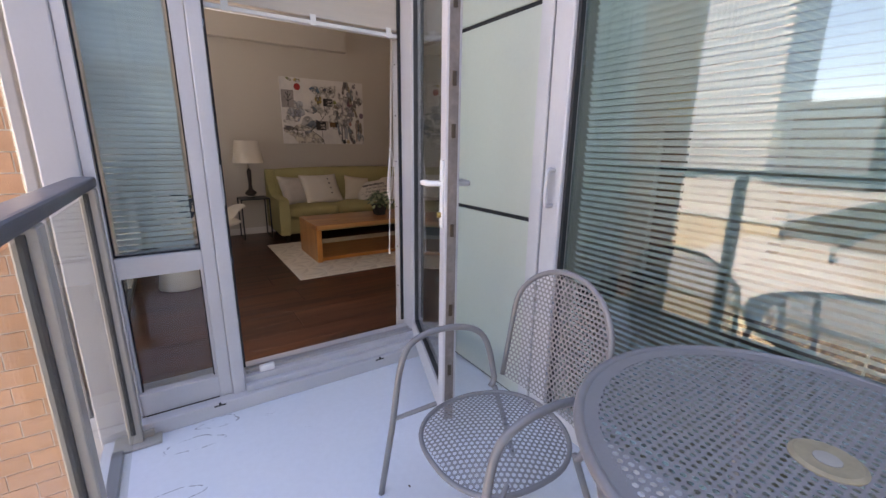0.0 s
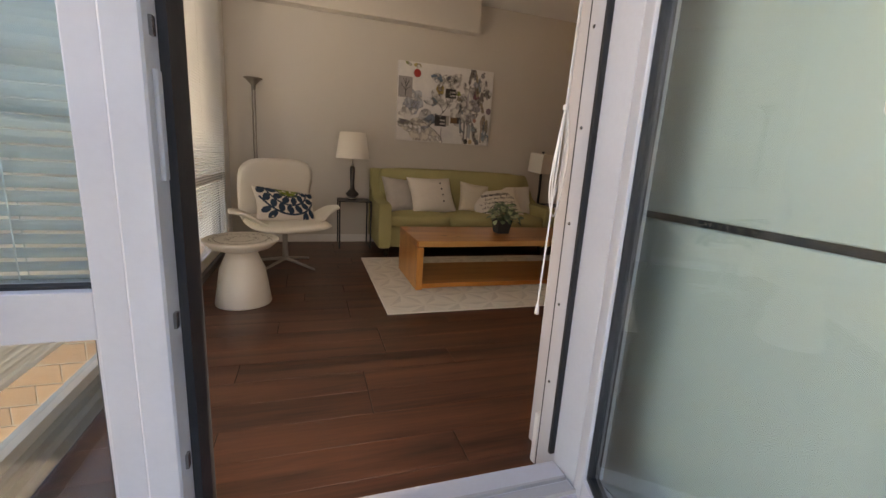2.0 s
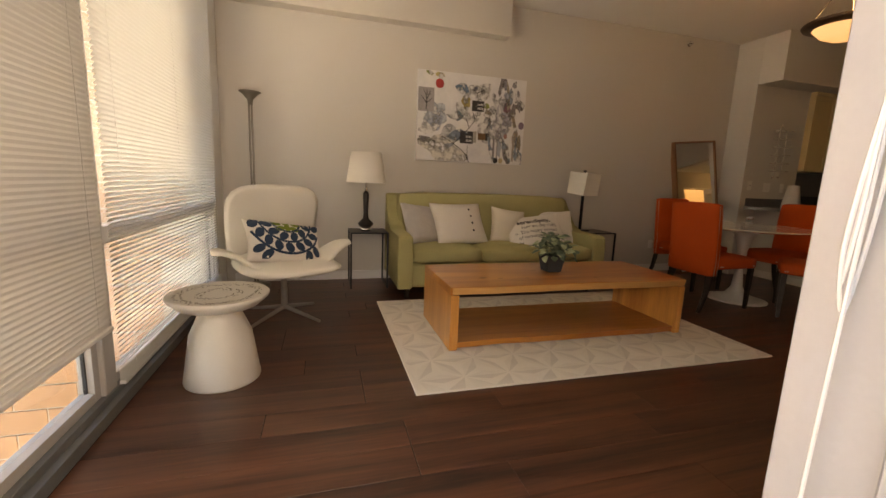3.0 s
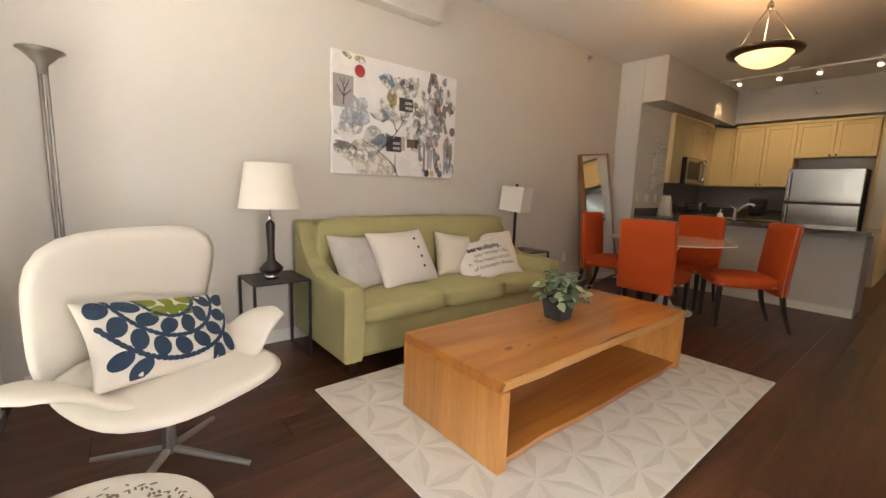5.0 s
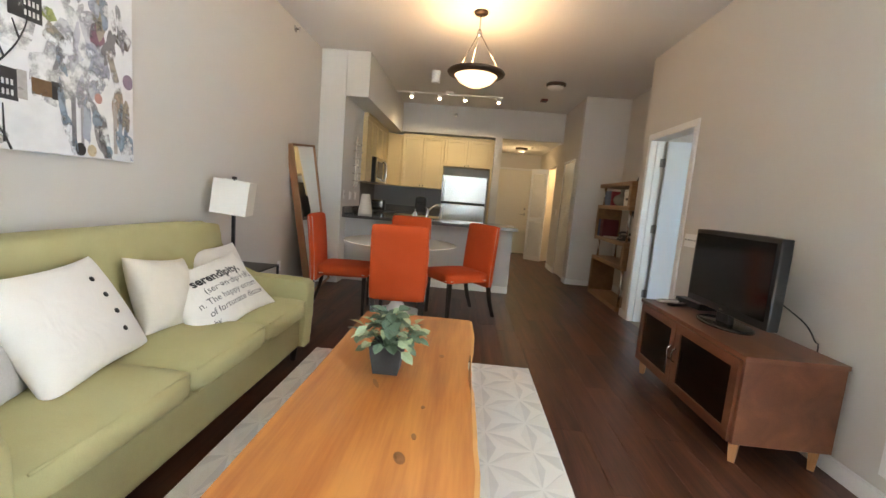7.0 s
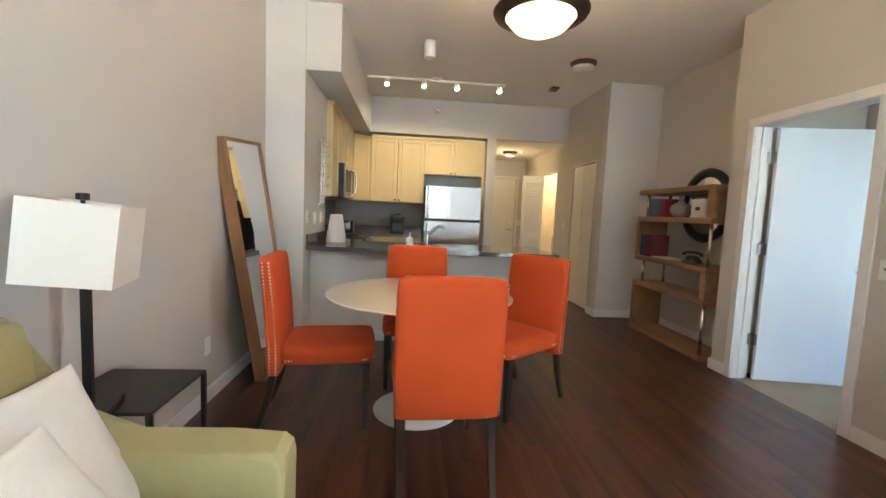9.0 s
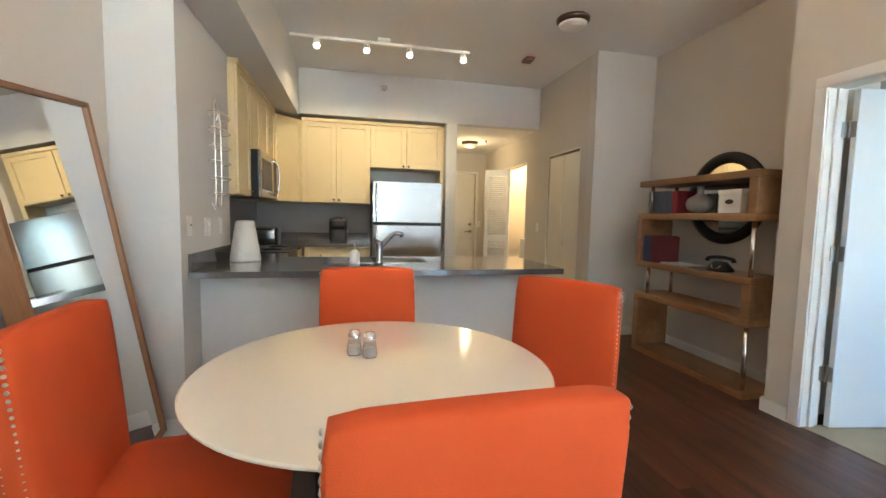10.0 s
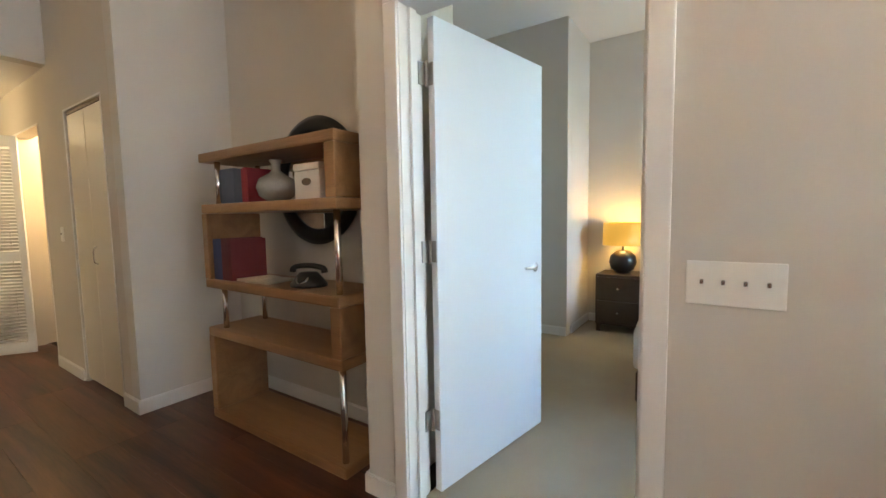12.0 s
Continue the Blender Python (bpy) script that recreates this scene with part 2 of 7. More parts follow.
def add_box(bm, x0, y0, z0, x1, y1, z1, bevel=0.0, segs=2, m=None):
    v = [bm.verts.new(p) for p in ((x0, y0, z0), (x1, y0, z0), (x1, y1, z0), (x0, y1, z0), (x0, y0, z1), (x1, y0, z1), (x1, y1, z1), (x0, y1, z1))]
    f = [bm.faces.new([v[i] for i in q]) for q in ((3, 2, 1, 0), (4, 5, 6, 7), (0, 1, 5, 4), (1, 2, 6, 5), (2, 3, 7, 6), (3, 0, 4, 7))]
    if bevel > 0:
        edges = list({e for q in f for e in q.edges})
        out = bmesh.ops.bevel(bm, geom=edges, offset=bevel, segments=segs, profile=0.6, affect="EDGES")
        v = list({w for q in out["faces"] for w in q.verts} | {w for w in v if w.is_valid})
    if m is not None:
        bmesh.ops.transform(bm, matrix=m, verts=[w for w in v if w.is_valid])
    return bm


def box(x0, y0, z0, x1, y1, z1, bevel=0.0, segs=2):
    return add_box(bmesh.new(), x0, y0, z0, x1, y1, z1, bevel, segs)


def boxes(*rows, bevel=0.0):
    bm = bmesh.new()
    for r in rows:
        add_box(bm, *r, bevel=bevel)
    return bm


def add_lathe(bm, profile, at=(0, 0, 0), segs=32, m=None):
    """Turn a profile of (radius, height) about z."""
    rings = []
    for r, z in profile:
        if r < 1e-5:
            rings.append([bm.verts.new((at[0], at[1], at[2] + z))])
        else:
            rings.append([bm.verts.new((at[0] + r * math.cos(2 * math.pi * i / segs), at[1] + r * math.sin(2 * math.pi * i / segs), at[2] + z)) for i in range(segs)])
    for a, b in zip(rings, rings[1:]):
        for i in range(segs):
            j = (i + 1) % segs
            q = [a[i % len(a)], a[j % len(a)], b[j % len(b)], b[i % len(b)]]
            q = list(dict.fromkeys(q))
            if len(q) > 2:
                bm.faces.new(q)
    if m is not None:
        bmesh.ops.transform(bm, matrix=m, verts=[v for r in rings for v in r])
    return bm


def lathe(profile, at=(0, 0, 0), segs=32):
    return add_lathe(bmesh.new(), profile, at, segs)


def add_tube(bm, points, r, segs=10, closed=False, taper=None):
    """A round bar along points."""
    pts = [Vector(p) for p in points]
    n, rings, side = len(pts), [], None
    for i, p in enumerate(pts):
        a = pts[(i - 1) % n] if closed or i else p
        b = pts[(i + 1) % n] if closed or i < n - 1 else p
        d = (b - a).normalized()
        if side is None:
            side = d.orthogonal().normalized()
        else:
            side = (side - d * side.dot(d)).normalized()
        up = d.cross(side)
        rr = r if taper is None else r + (taper - r) * i / (n - 1)
        rings.append([bm.verts.new(p + rr * (math.cos(2 * math.pi * k / segs) * side + math.sin(2 * math.pi * k / segs) * up)) for k in range(segs)])
    for a, b in list(zip(rings, rings[1:])) + ([(rings[-1], rings[0])] if closed else []):
        for k in range(segs):
            bm.faces.new((a[k], a[(k + 1) % segs], b[(k + 1) % segs], b[k]))
    if not closed:
        bm.faces.new(rings[0][::-1])
        bm.faces.new(rings[-1])
    return bm


def tube(points, r, segs=10, closed=False, taper=None):
    return add_tube(bmesh.new(), points, r, segs, closed, taper)


def curve_points(points, steps=8, closed=False):
    """A smooth line through points."""
    p = [Vector(q) for q in points]
    n, out = len(p), []
    for i in range(n if closed else n - 1):
        a = p[(i - 1) % n] if closed or i else p[0]
        b, c = p[i], p[(i + 1) % n]
        d = p[(i + 2) % n] if closed or i < n - 2 else p[-1]
        for s in range(steps):
            t = s / steps
            out.append(0.5 * (2 * b + (c - a) * t + (2 * a - 5 * b + 4 * c - d) * t * t + (3 * b - 3 * c + d - a) * t ** 3))
    if not closed:
        out.append(p[-1])
    return out


def sheet(nu, nv, place, thick=0.0):
    """A grid of nu by nv faces, laid out by place(u, v) with u and v from 0 to 1; thick: depth along the faces' normals."""
    bm = bmesh.new()
    g = [[bm.verts.new(place(i / nu, j / nv)) for i in range(nu + 1)] for j in range(nv + 1)]
    for j in range(nv):
        for i in range(nu):
            bm.faces.new((g[j][i], g[j][i + 1], g[j + 1][i + 1], g[j + 1][i]))
    if thick:
        bmesh.ops.recalc_face_normals(bm, faces=bm.faces)
        bmesh.ops.solidify(bm, geom=bm.faces[:] + bm.edges[:] + bm.verts[:], thickness=thick)
    return bm


def soft_box(x0, y0, z0, x1, y1, z1, r=0.05, puff=0.0, cuts=5, segs=4):
    """An upholstered block: rounded edges and faces that swell by puff."""
    bm = box(x0, y0, z0, x1, y1, z1)
    bmesh.ops.subdivide_edges(bm, edges=bm.edges[:], cuts=cuts, use_grid_fill=True)
    c = Vector(((x0 + x1) / 2, (y0 + y1) / 2, (z0 + z1) / 2))
    h = Vector(((x1 - x0) / 2, (y1 - y0) / 2, (z1 - z0) / 2))
    for v in bm.verts:
        d = v.co - c
        n = Vector([d[i] / h[i] for i in range(3)])
        core = Vector([max(-h[i] + r, min(h[i] - r, d[i])) for i in range(3)])
        off = d - core
        if off.length > 1e-6:
            d = core + off.normalized() * min(r, off.length) if off.length > r else core + off
            if sum(1 for i in range(3) if abs(n[i]) > 0.999) > 1:
                d = core + off.normalized() * r
        for i in range(3):
            j, k = (i + 1) % 3, (i + 2) % 3
            if abs(n[i]) > 0.999:
                d[i] += math.copysign(puff * (1 - n[j] ** 2) * (1 - n[k] ** 2), n[i])
        v.co = c + d
    return bm


def structure(name, bm, material, label="", category=""):
    return tagged(part(name, bm, material), label, category, "", "structure")


def wall_with_holes(axis, a0, a1, z0, z1, f0, f1, holes):
    """A wall along axis 'x' or 'y' from a0 to a1, with faces at f0 and f1; holes: rows of (from, to, low, high)."""
    bm = bmesh.new()
    cuts = sorted({a0, a1, *[h[0] for h in holes], *[h[1] for h in holes]})
    for p, q in zip(cuts, cuts[1:]):
        spans = sorted((h[2], h[3]) for h in holes if h[0] <= p + 1e-6 and h[1] >= q - 1e-6)
        z = z0
        for lo, hi in spans + [(z1, z1)]:
            if lo - z > 1e-4:
                if axis == "x":
                    add_box(bm, p, f0, z, q, f1, lo)
                else:
                    add_box(bm, f0, p, z, f1, q, lo)
            z = hi
    bmesh.ops.remove_doubles(bm, verts=bm.verts, dist=1e-5)
    bm.verts.index_update()
    seen = {}
    for f in bm.faces:
        seen.setdefault(tuple(sorted(v.index for v in f.verts)), []).append(f)
    bmesh.ops.delete(bm, geom=[f for fs in seen.values() if len(fs) > 1 for f in fs], context="FACES_ONLY")
    return bm


# ---- the large structure ----
C = 2.96   # ceiling
H = 2.43   # hall and kitchen drop
XW, YN, YS = -0.10, 6.54, 2.62   # inner faces: window wall, sofa wall, television wall

# floor: planks on a dark bed; the planks are laid at the end of the file
floor = structure("floor", boxes((-0.03, 2.13, -0.12, 11.2, 2.2699, -0.004), (-0.16, 2.27, -0.12, 11.2, 6.70, -0.004)), FLOOR_GAP, "dark red-brown wooden plank floor", "floor")
structure("bedroom_floor", box(1.86, -1.2, -0.10, 7.2, 2.126, 0.004), CARPET, "beige cut-pile bedroom carpet", "carpet")
structure("bedroom_threshold", box(4.595, 2.126, -0.004, 5.445, 2.60, 0.004), CARPET, "beige carpet running into the doorway", "carpet")
structure("balcony_floor", boxes((-0.02, -2.1, -0.22, 1.738, 2.126, 0.03), (1.522, 2.1265, -0.22, 1.738, 2.408, 0.03)), CONCRETE, "pale grey painted concrete balcony floor", "floor")

structure("ceiling", boxes((-0.16, 2.2, C, 11.2, 6.70, C + 0.16), (5.56, 2.182, C, 7.55, 2.1995, C + 0.16)), CEILING, "off-white painted ceiling", "ceiling")
structure("bedroom_ceiling", box(1.70, -1.2, 3.08, 7.2, 2.195, 3.24), CEILING, "white bedroom ceiling", "ceiling")
structure("wall_behind_front_door", box(11.135, 2.6, 0, 11.25, 4.3, H + 0.1), PAINT, "wall closing the end of the hall", "wall")
structure("hall_ceiling", box(8.865, 2.75, H, 11.134, 4.14, H + 0.1), CEILING, "low painted hall ceiling", "ceiling")

# sofa wall, its soffit, the pilaster and the kitchen's long wall
structure("wall_north", box(-0.16, YN, 0, 6.03, 6.70, C - 0.002), PAINT, "greige painted plaster wall behind the sofa", "wall")
structure("wall_north_soffit", box(-0.158, 6.40, 2.60, 2.755, YN - 0.002, C - 0.003), PAINT, "boxed soffit along the sofa wall", "soffit")
structure("wall_cabinet_recess", box(6.9605, 6.50, 0, 9.16, 6.70, C - 0.002), PAINT_DAYLIT, "kitchen wall behind the cabinets", "wall")
structure("wall_above_cabinets", box(6.9605, 6.217, 2.405, 9.16, 6.4995, C - 0.002), PAINT_DAYLIT, "wall strip above the kitchen cabinets", "wall")
structure("wall_kitchen_north", box(6.032, 6.217, 0, 6.96, 6.70, C - 0.002), PAINT_DAYLIT, "painted kitchen side wall with its end pilaster", "wall")
structure("kitchen_soffit", box(6.034, 5.925, 2.405, 8.738, 6.214, C - 0.004), PAINT_DAYLIT, "boxed soffit over the kitchen cabinets", "soffit")
structure("wall_kitchen_back", box(9.162, 4.143, 0, 9.30, 6.70, C - 0.002), PAINT_DAYLIT, "kitchen back wall with grey backsplash", "wall")
structure("kitchen_header", boxes((8.74, 2.873, H, 8.862, 6.214, C - 0.003), (8.8635, 4.146, H, 9.16, 6.214, C - 0.003)), PAINT_DAYLIT, "pale header wall over the cabinets and hall", "wall")
structure("wall_hall_north", box(8.74, 4.005, 0, 11.0, 4.141, H - 0.002), PAINT_DAYLIT, "stub wall between kitchen and hall", "wall")
structure("wall_hall_end", wall_with_holes("y", 2.6, 4.3, 0, H, 11.002, 11.13, [(3.06, 3.98, -0.0, 2.05)]), PAINT, "hall end wall around the front door", "wall")

# south side: hall wall with the closets, niche, television wall
structure("wall_hall_south", wall_with_holes("x", 7.552, 11.0, 0, C - 0.002, 2.75, 2.87, [(7.69, 8.42, 0.0, 2.03), (9.11, 10.02, 0.0, 2.03)]), PAINT, "painted hall wall with two closet openings", "wall")
structure("wall_niche_side", box(7.43, 2.182, 0, 7.55, 2.87, C - 0.002), PAINT_DAYLIT, "pale wall end beside the shelf niche", "wall")
structure("wall_niche_back", box(5.56, 2.06, 0, 7.55, 2.18, 3.07), PAINT, "painted back wall of the shelf niche", "wall")
structure("wall_niche_end", box(5.56, 2.182, 0, 5.68, 2.488, C - 0.002), PAINT, "wall end beside the bedroom door", "wall")
structure("wall_south", wall_with_holes("x", 1.742, 5.68, 0, C - 0.002, 2.49, YS, [(4.575, 5.465, 0.0, 2.05)]), PAINT, "greige television wall with the bedroom doorway", "wall")
structure("wall_door_return", box(1.645, 2.43, 0, 1.738, YS, C - 0.002), PAINT, "short return wall beside the balcony door", "wall")

# closets and bedroom shells
structure("closet_shell", boxes((7.56, 2.0, 0, 7.60, 2.748, 2.5), (8.50, 2.0, 0, 8.54, 2.748, 2.5), (7.56, 1.96, 0, 8.54, 1.998, 2.5), (7.56, 1.96, 2.502, 8.54, 2.748, 2.54)), PAINT, "plain inside of the hall closet", "wall")
structure("laundry_shell", boxes((9.02, 1.8, 0, 9.06, 2.748, 2.45), (10.06, 1.8, 0, 10.10, 2.748, 2.45), (9.02, 1.76, 0, 10.10, 1.798, 2.45), (9.02, 1.76, 2.452, 10.10, 2.748, 2.49), (9.02, 1.76, -0.05, 10.1, 2.748, -0.006)), PAINT, "plain inside of the laundry closet", "wall")
structure("wall_bedroom_east", box(5.66, -0.9, 0, 5.78, -0.262, 3.08), PAINT, "painted bedroom wall stub", "wall")
structure("wall_bedroom_recess", boxes((5.66, -0.26, 0, 7.0, -0.14, 3.08), (7.0, -0.26, 0, 7.1, 2.058, 3.08)), PAINT, "painted bedroom recess wall", "wall")
structure("wall_bedroom_back", box(1.86, -1.02, 0, 5.78, -0.902, 3.08), PAINT, "painted bedroom back wall", "wall")
structure("wall_bedroom_north", boxes((1.862, 2.27, 2.964, 5.556, 2.488, 3.08), (1.74, 2.13, 0, 1.86, 2.488, 2.962)), PAINT, "painted bedroom wall above the door", "wall")


# ---- baseboards and casings ----
def baseboard(name, *rows):
    bm = bmesh.new()
    for x0, y0, x1, y1 in rows:
        add_box(bm, x0, y0, 0.001, x1, y1, 0.082)
        add_box(bm, x0 + 0.002, y0 + 0.002, 0.0825, x1 - 0.002, y1 - 0.002, 0.094, bevel=0.003, segs=1)
    return structure(name, bm, TRIM, "white painted wooden baseboard", "baseboard")


baseboard("baseboard_north", (0.0, 6.524, 6.028, 6.538))
baseboard("baseboard_pilaster", (6.016, 6.217, 6.03, 6.522))
baseboard("baseboard_south", (1.742, 2.622, 4.518, 2.636), (5.522, 2.622, 5.695, 2.636))
baseboard("baseboard_wall_end", (5.682, 2.196, 5.696, 2.62))
baseboard("baseboard_niche", (5.697, 2.182, 7.415, 2.195))
baseboard("baseboard_column", (7.415, 2.196, 7.428, 2.886))
baseboard("baseboard_hall", (7.43, 2.872, 7.66, 2.886), (8.45, 2.872, 9.08, 2.886), (10.05, 2.872, 10.99, 2.886))
baseboard("baseboard_hall_end", (10.987, 2.9, 11.0, 3.03))
baseboard("baseboard_hall_north", (8.77, 3.99, 10.98, 4.003))
baseboard("baseboard_peninsula", (6.286, 3.93, 6.3, 6.213))
baseboard("baseboard_bedroom", (5.645, -0.88, 5.658, -0.26), (1.9, -0.9, 5.64, -0.887), (5.664, -0.138, 6.98, -0.125))


def casing(name, x0, x1, top, y, into, w=0.065, d=0.016):
    """White trim round an opening in a wall along x; into: +1 or -1, the side to which it stands proud."""
    y0, y1 = sorted((y, y + into * d))
    bm = bmesh.new()
    for a, b, lo, hi in ((x0 - w, x0, 0.001, top), (x1, x1 + w, 0.001, top), (x0 - w, x1 + w, top, top + w)):
        add_box(bm, a + 0.0005, y0, lo, b - 0.0005, y1, hi - 0.0005, bevel=0.004, segs=2)
    return structure(name, bm, TRIM, "white painted door casing", "trim")


casing("trim_bedroom_door", 4.589, 5.451, 2.035, YS + 0.001, 1)
casing("trim_bedroom_inside", 4.589, 5.451, 2.035, 2.489, -1)
casing("trim_laundry", 9.112, 10.018, 2.028, 2.871, 1, 0.016, 0.006)
casing("trim_closet", 7.692, 8.418, 2.028, 2.871, 1, 0.014, 0.006)
jamb = boxes((4.5755, 2.486, 0.002, 4.593, 2.624, 2.032), (5.447, 2.486, 0.002, 5.4645, 2.624, 2.032), (4.5755, 2.486, 2.0325, 5.4645, 2.624, 2.049),
             (4.594, 2.53, 0.003, 4.606, 2.57, 2.03), (5.434, 2.53, 0.003, 5.446, 2.57, 2.03))
structure("trim_bedroom_jamb", jamb, TRIM, "white painted door jamb", "trim")


# ---- doors ----
HINGE = mat("dull_hinge_steel", (0.34, 0.33, 0.32), 0.4, 0.7, vary=0.1, scale=20)


def butt_hinge(parent, z):
    h = part("hinge", boxes((0.0008, -0.034, z - 0.045, 0.0036, -0.004, z + 0.045), (-0.046, 0.001, z - 0.045, -0.010, 0.005, z + 0.045)), HINGE, parent, "dull steel butt hinge")
    part("hinge_pin", lathe([(0, -0.05), (0.007, -0.05), (0.007, 0.05), (0, 0.05)], (-0.006, -0.004, z), 10), HINGE, h)


def lever(parent, x, z, y, side, metal, long=0.11):
    """A lever handle on a face at y, pointing back to the hinges."""
    h = part("door_handle", lathe([(0, 0), (0.026, 0), (0.026, 0.006), (0.018, 0.01), (0.009, 0.012), (0.009, 0.045), (0, 0.045)], segs=20), metal, parent, "metal lever handle", True)
    h.matrix_basis = pose(x, y, z, -90 * side, 0, 0)
    part("grip", add_tube(bmesh.new(), curve_points([(0, 0, 0.04), (-0.03, 0, 0.046), (-long, 0.004, 0.042)], 6), 0.008, 10), metal, h, "", True)


d = tagged(thing("door_1", pose(5.432, 2.468, 0, 0, 0, 260), "white flush bedroom door standing open on its hinges", "door"), kind="structure")
part("leaf", box(0.004, -0.038, 0.012, 0.838, -0.002, 2.025, 0.002, 1), DOOR_WHITE, d)
for z in (1.80, 1.073, 0.337):
    butt_hinge(d, z)
lever(d, 0.775, 0.93, -0.038, 1, CHROME)
lever(d, 0.775, 0.93, -0.002, -1, CHROME)
part("latch_plate", box(0.8382, -0.03, 0.88, 0.840, -0.01, 0.99), STEEL, d)

d = tagged(thing("door_2", pose(11.0, 3.07, 0), "cream painted front door, closed, with a lever", "door"), kind="structure")
part("leaf", box(0.02, 0.0, 0.01, 0.06, 0.90, 2.04, 0.003, 1), DOOR_CREAM, d)
part("door_frame", boxes((-0.012, -0.055, 0, 0.0, -0.008, 2.04), (-0.012, 0.908, 0, 0.0, 0.932, 2.04), (-0.012, -0.055, 2.041, 0.0, 0.932, 2.09)), TRIM, d)
hd = part("door_handle", lathe([(0, 0), (0.03, 0), (0.03, 0.008), (0.01, 0.012), (0.01, 0.05), (0, 0.05)], segs=18), CHROME, d, "", True)
hd.matrix_basis = pose(0.02, 0.08, 0.98, 0, -90, 0)
part("grip", tube([(0, 0, 0.045), (0, 0.12, 0.045)], 0.009), CHROME, hd, "", True)
part("deadbolt", add_lathe(bmesh.new(), [(0, 0), (0.03, 0), (0.028, 0.012), (0, 0.014)], (0, 0, 0), 18, pose(0.02, 0.08, 1.12, 0, -90, 0)), CHROME, d, "", True)


def bifold(name, x0, x1, y, label):
    """A closed pair of flush bifold panels in an opening."""
    t = tagged(thing(name, pose(x0, y, 0), label, "closet door"), kind="structure")
    w = (x1 - x0) / 2
    for k in range(2):
        p = part("panel", box(k * w + 0.003, 0, 0.03, (k + 1) * w - 0.003, 0.03, 2.0, 0.003, 1), DOOR_CREAM, t)
    part("pull", tube(curve_points([(w - 0.05, 0.03, 0.93), (w - 0.05, 0.05, 0.95), (w - 0.05, 0.05, 1.03), (w - 0.05, 0.03, 1.05)], 4), 0.005), CHROME, t, "small metal pull", True)
    part("head_track", box(0, -0.02, 2.004, x1 - x0, 0.03, 2.026), BRONZE, t, "dark metal door track")
    return t


bifold("door_3", 7.695, 8.415, 2.832, "cream flush bifold closet door, closed")

t = tagged(thing("door_4", pose(0, 0, 0), "white louvred bifold laundry door, folded open", "closet door"), kind="structure")


def louvre_panel(a, b):
    ax = math.atan2(b[1] - a[1], b[0] - a[0])
    w = math.hypot(b[0] - a[0], b[1] - a[1])
    m = Matrix.Translation((a[0], a[1], 0)) @ Matrix.Rotation(ax, 4, "Z")
    p = part("panel", boxes((0, -0.014, 0.03, 0.05, 0.014, 2.0), (w - 0.05, -0.014, 0.03, w, 0.014, 2.0), (0.0505, -0.014, 0.03, w - 0.0505, 0.014, 0.13), (0.0505, -0.014, 0.88, w - 0.0505, 0.014, 0.97), (0.0505, -0.014, 1.9, w - 0.0505, 0.014, 2.0)), DOOR_WHITE, t)
    p.matrix_basis = m
    me = None
    for lo, hi in ((0.14, 0.87), (0.98, 1.89)):
        n = int((hi - lo) / 0.03)
        for i in range(n):
            z = lo + (i + 0.5) * (hi - lo) / n
            mm = pose(0, 0, z, 38, 0, 0)
            if me is None:
                s = part("slat", box(0.052, -0.017, -0.003, w - 0.052, 0.017, 0.003), DOOR_WHITE, p)
                s.matrix_basis, me = mm, s.data
            else:
                share("slat", me, p, mm)


louvre_panel((9.66, 2.90), (9.88, 3.22))
louvre_panel((9.915, 3.22), (9.99, 2.90))


# ---- balcony door wall ----
def frame_bars(name, bars, material, label, category):
    bm = bmesh.new()
    for b in bars:
        add_box(bm, *b, bevel=0.004, segs=1)
    return structure(name, bm, material, label, category)


structure("corner_cladding", box(-0.032, 2.128, -0.2, 0.085, 2.268, C - 0.004, 0.006, 1), CLAD, "smooth pale grey metal corner cladding", "cladding")
structure("sill_cladding", box(-0.16, 2.258, -0.3, -0.0325, 2.2685, 0.095, 0.002, 1), ALU, "pale grey metal cladding below the tall window", "cladding")
w = tagged(thing("window_1", pose(0, 0, 0), "white aluminium sidelight beside the balcony door", "window"), kind="structure")
part("window_frame", boxes((0.087, 2.135, 0.031, 0.125, 2.255, 2.40), (0.435, 2.135, 0.031, 0.487, 2.255, 2.40), (0.1255, 2.14, 0.10, 0.4345, 2.25, 0.205), (0.1255, 2.14, 0.742, 0.4345, 2.25, 0.83), (0.1255, 2.14, 2.33, 0.4345, 2.25, 2.40),
                           (0.1255, 2.155, 0.2055, 0.137, 2.175, 0.7415), (0.423, 2.155, 0.2055, 0.4345, 2.175, 0.7415), bevel=0.003), ALU, w)
part("gasket", boxes((0.1375, 2.165, 0.206, 0.142, 2.18, 0.741), (0.418, 2.165, 0.206, 0.4225, 2.18, 0.741), (0.126, 2.160, 0.8302, 0.131, 2.18, 2.3295), (0.429, 2.160, 0.8302, 0.434, 2.18, 2.3295), (0.1315, 2.160, 0.8302, 0.4285, 2.18, 0.836)), GASKET, w)
for lo, hi in ((0.2055, 0.7415), (0.8365, 2.3295)):
    p = part("pane", box(0.1375, 2.184, lo, 0.4225, 2.188, hi), GLASS, w)
    p.visible_shadow = False

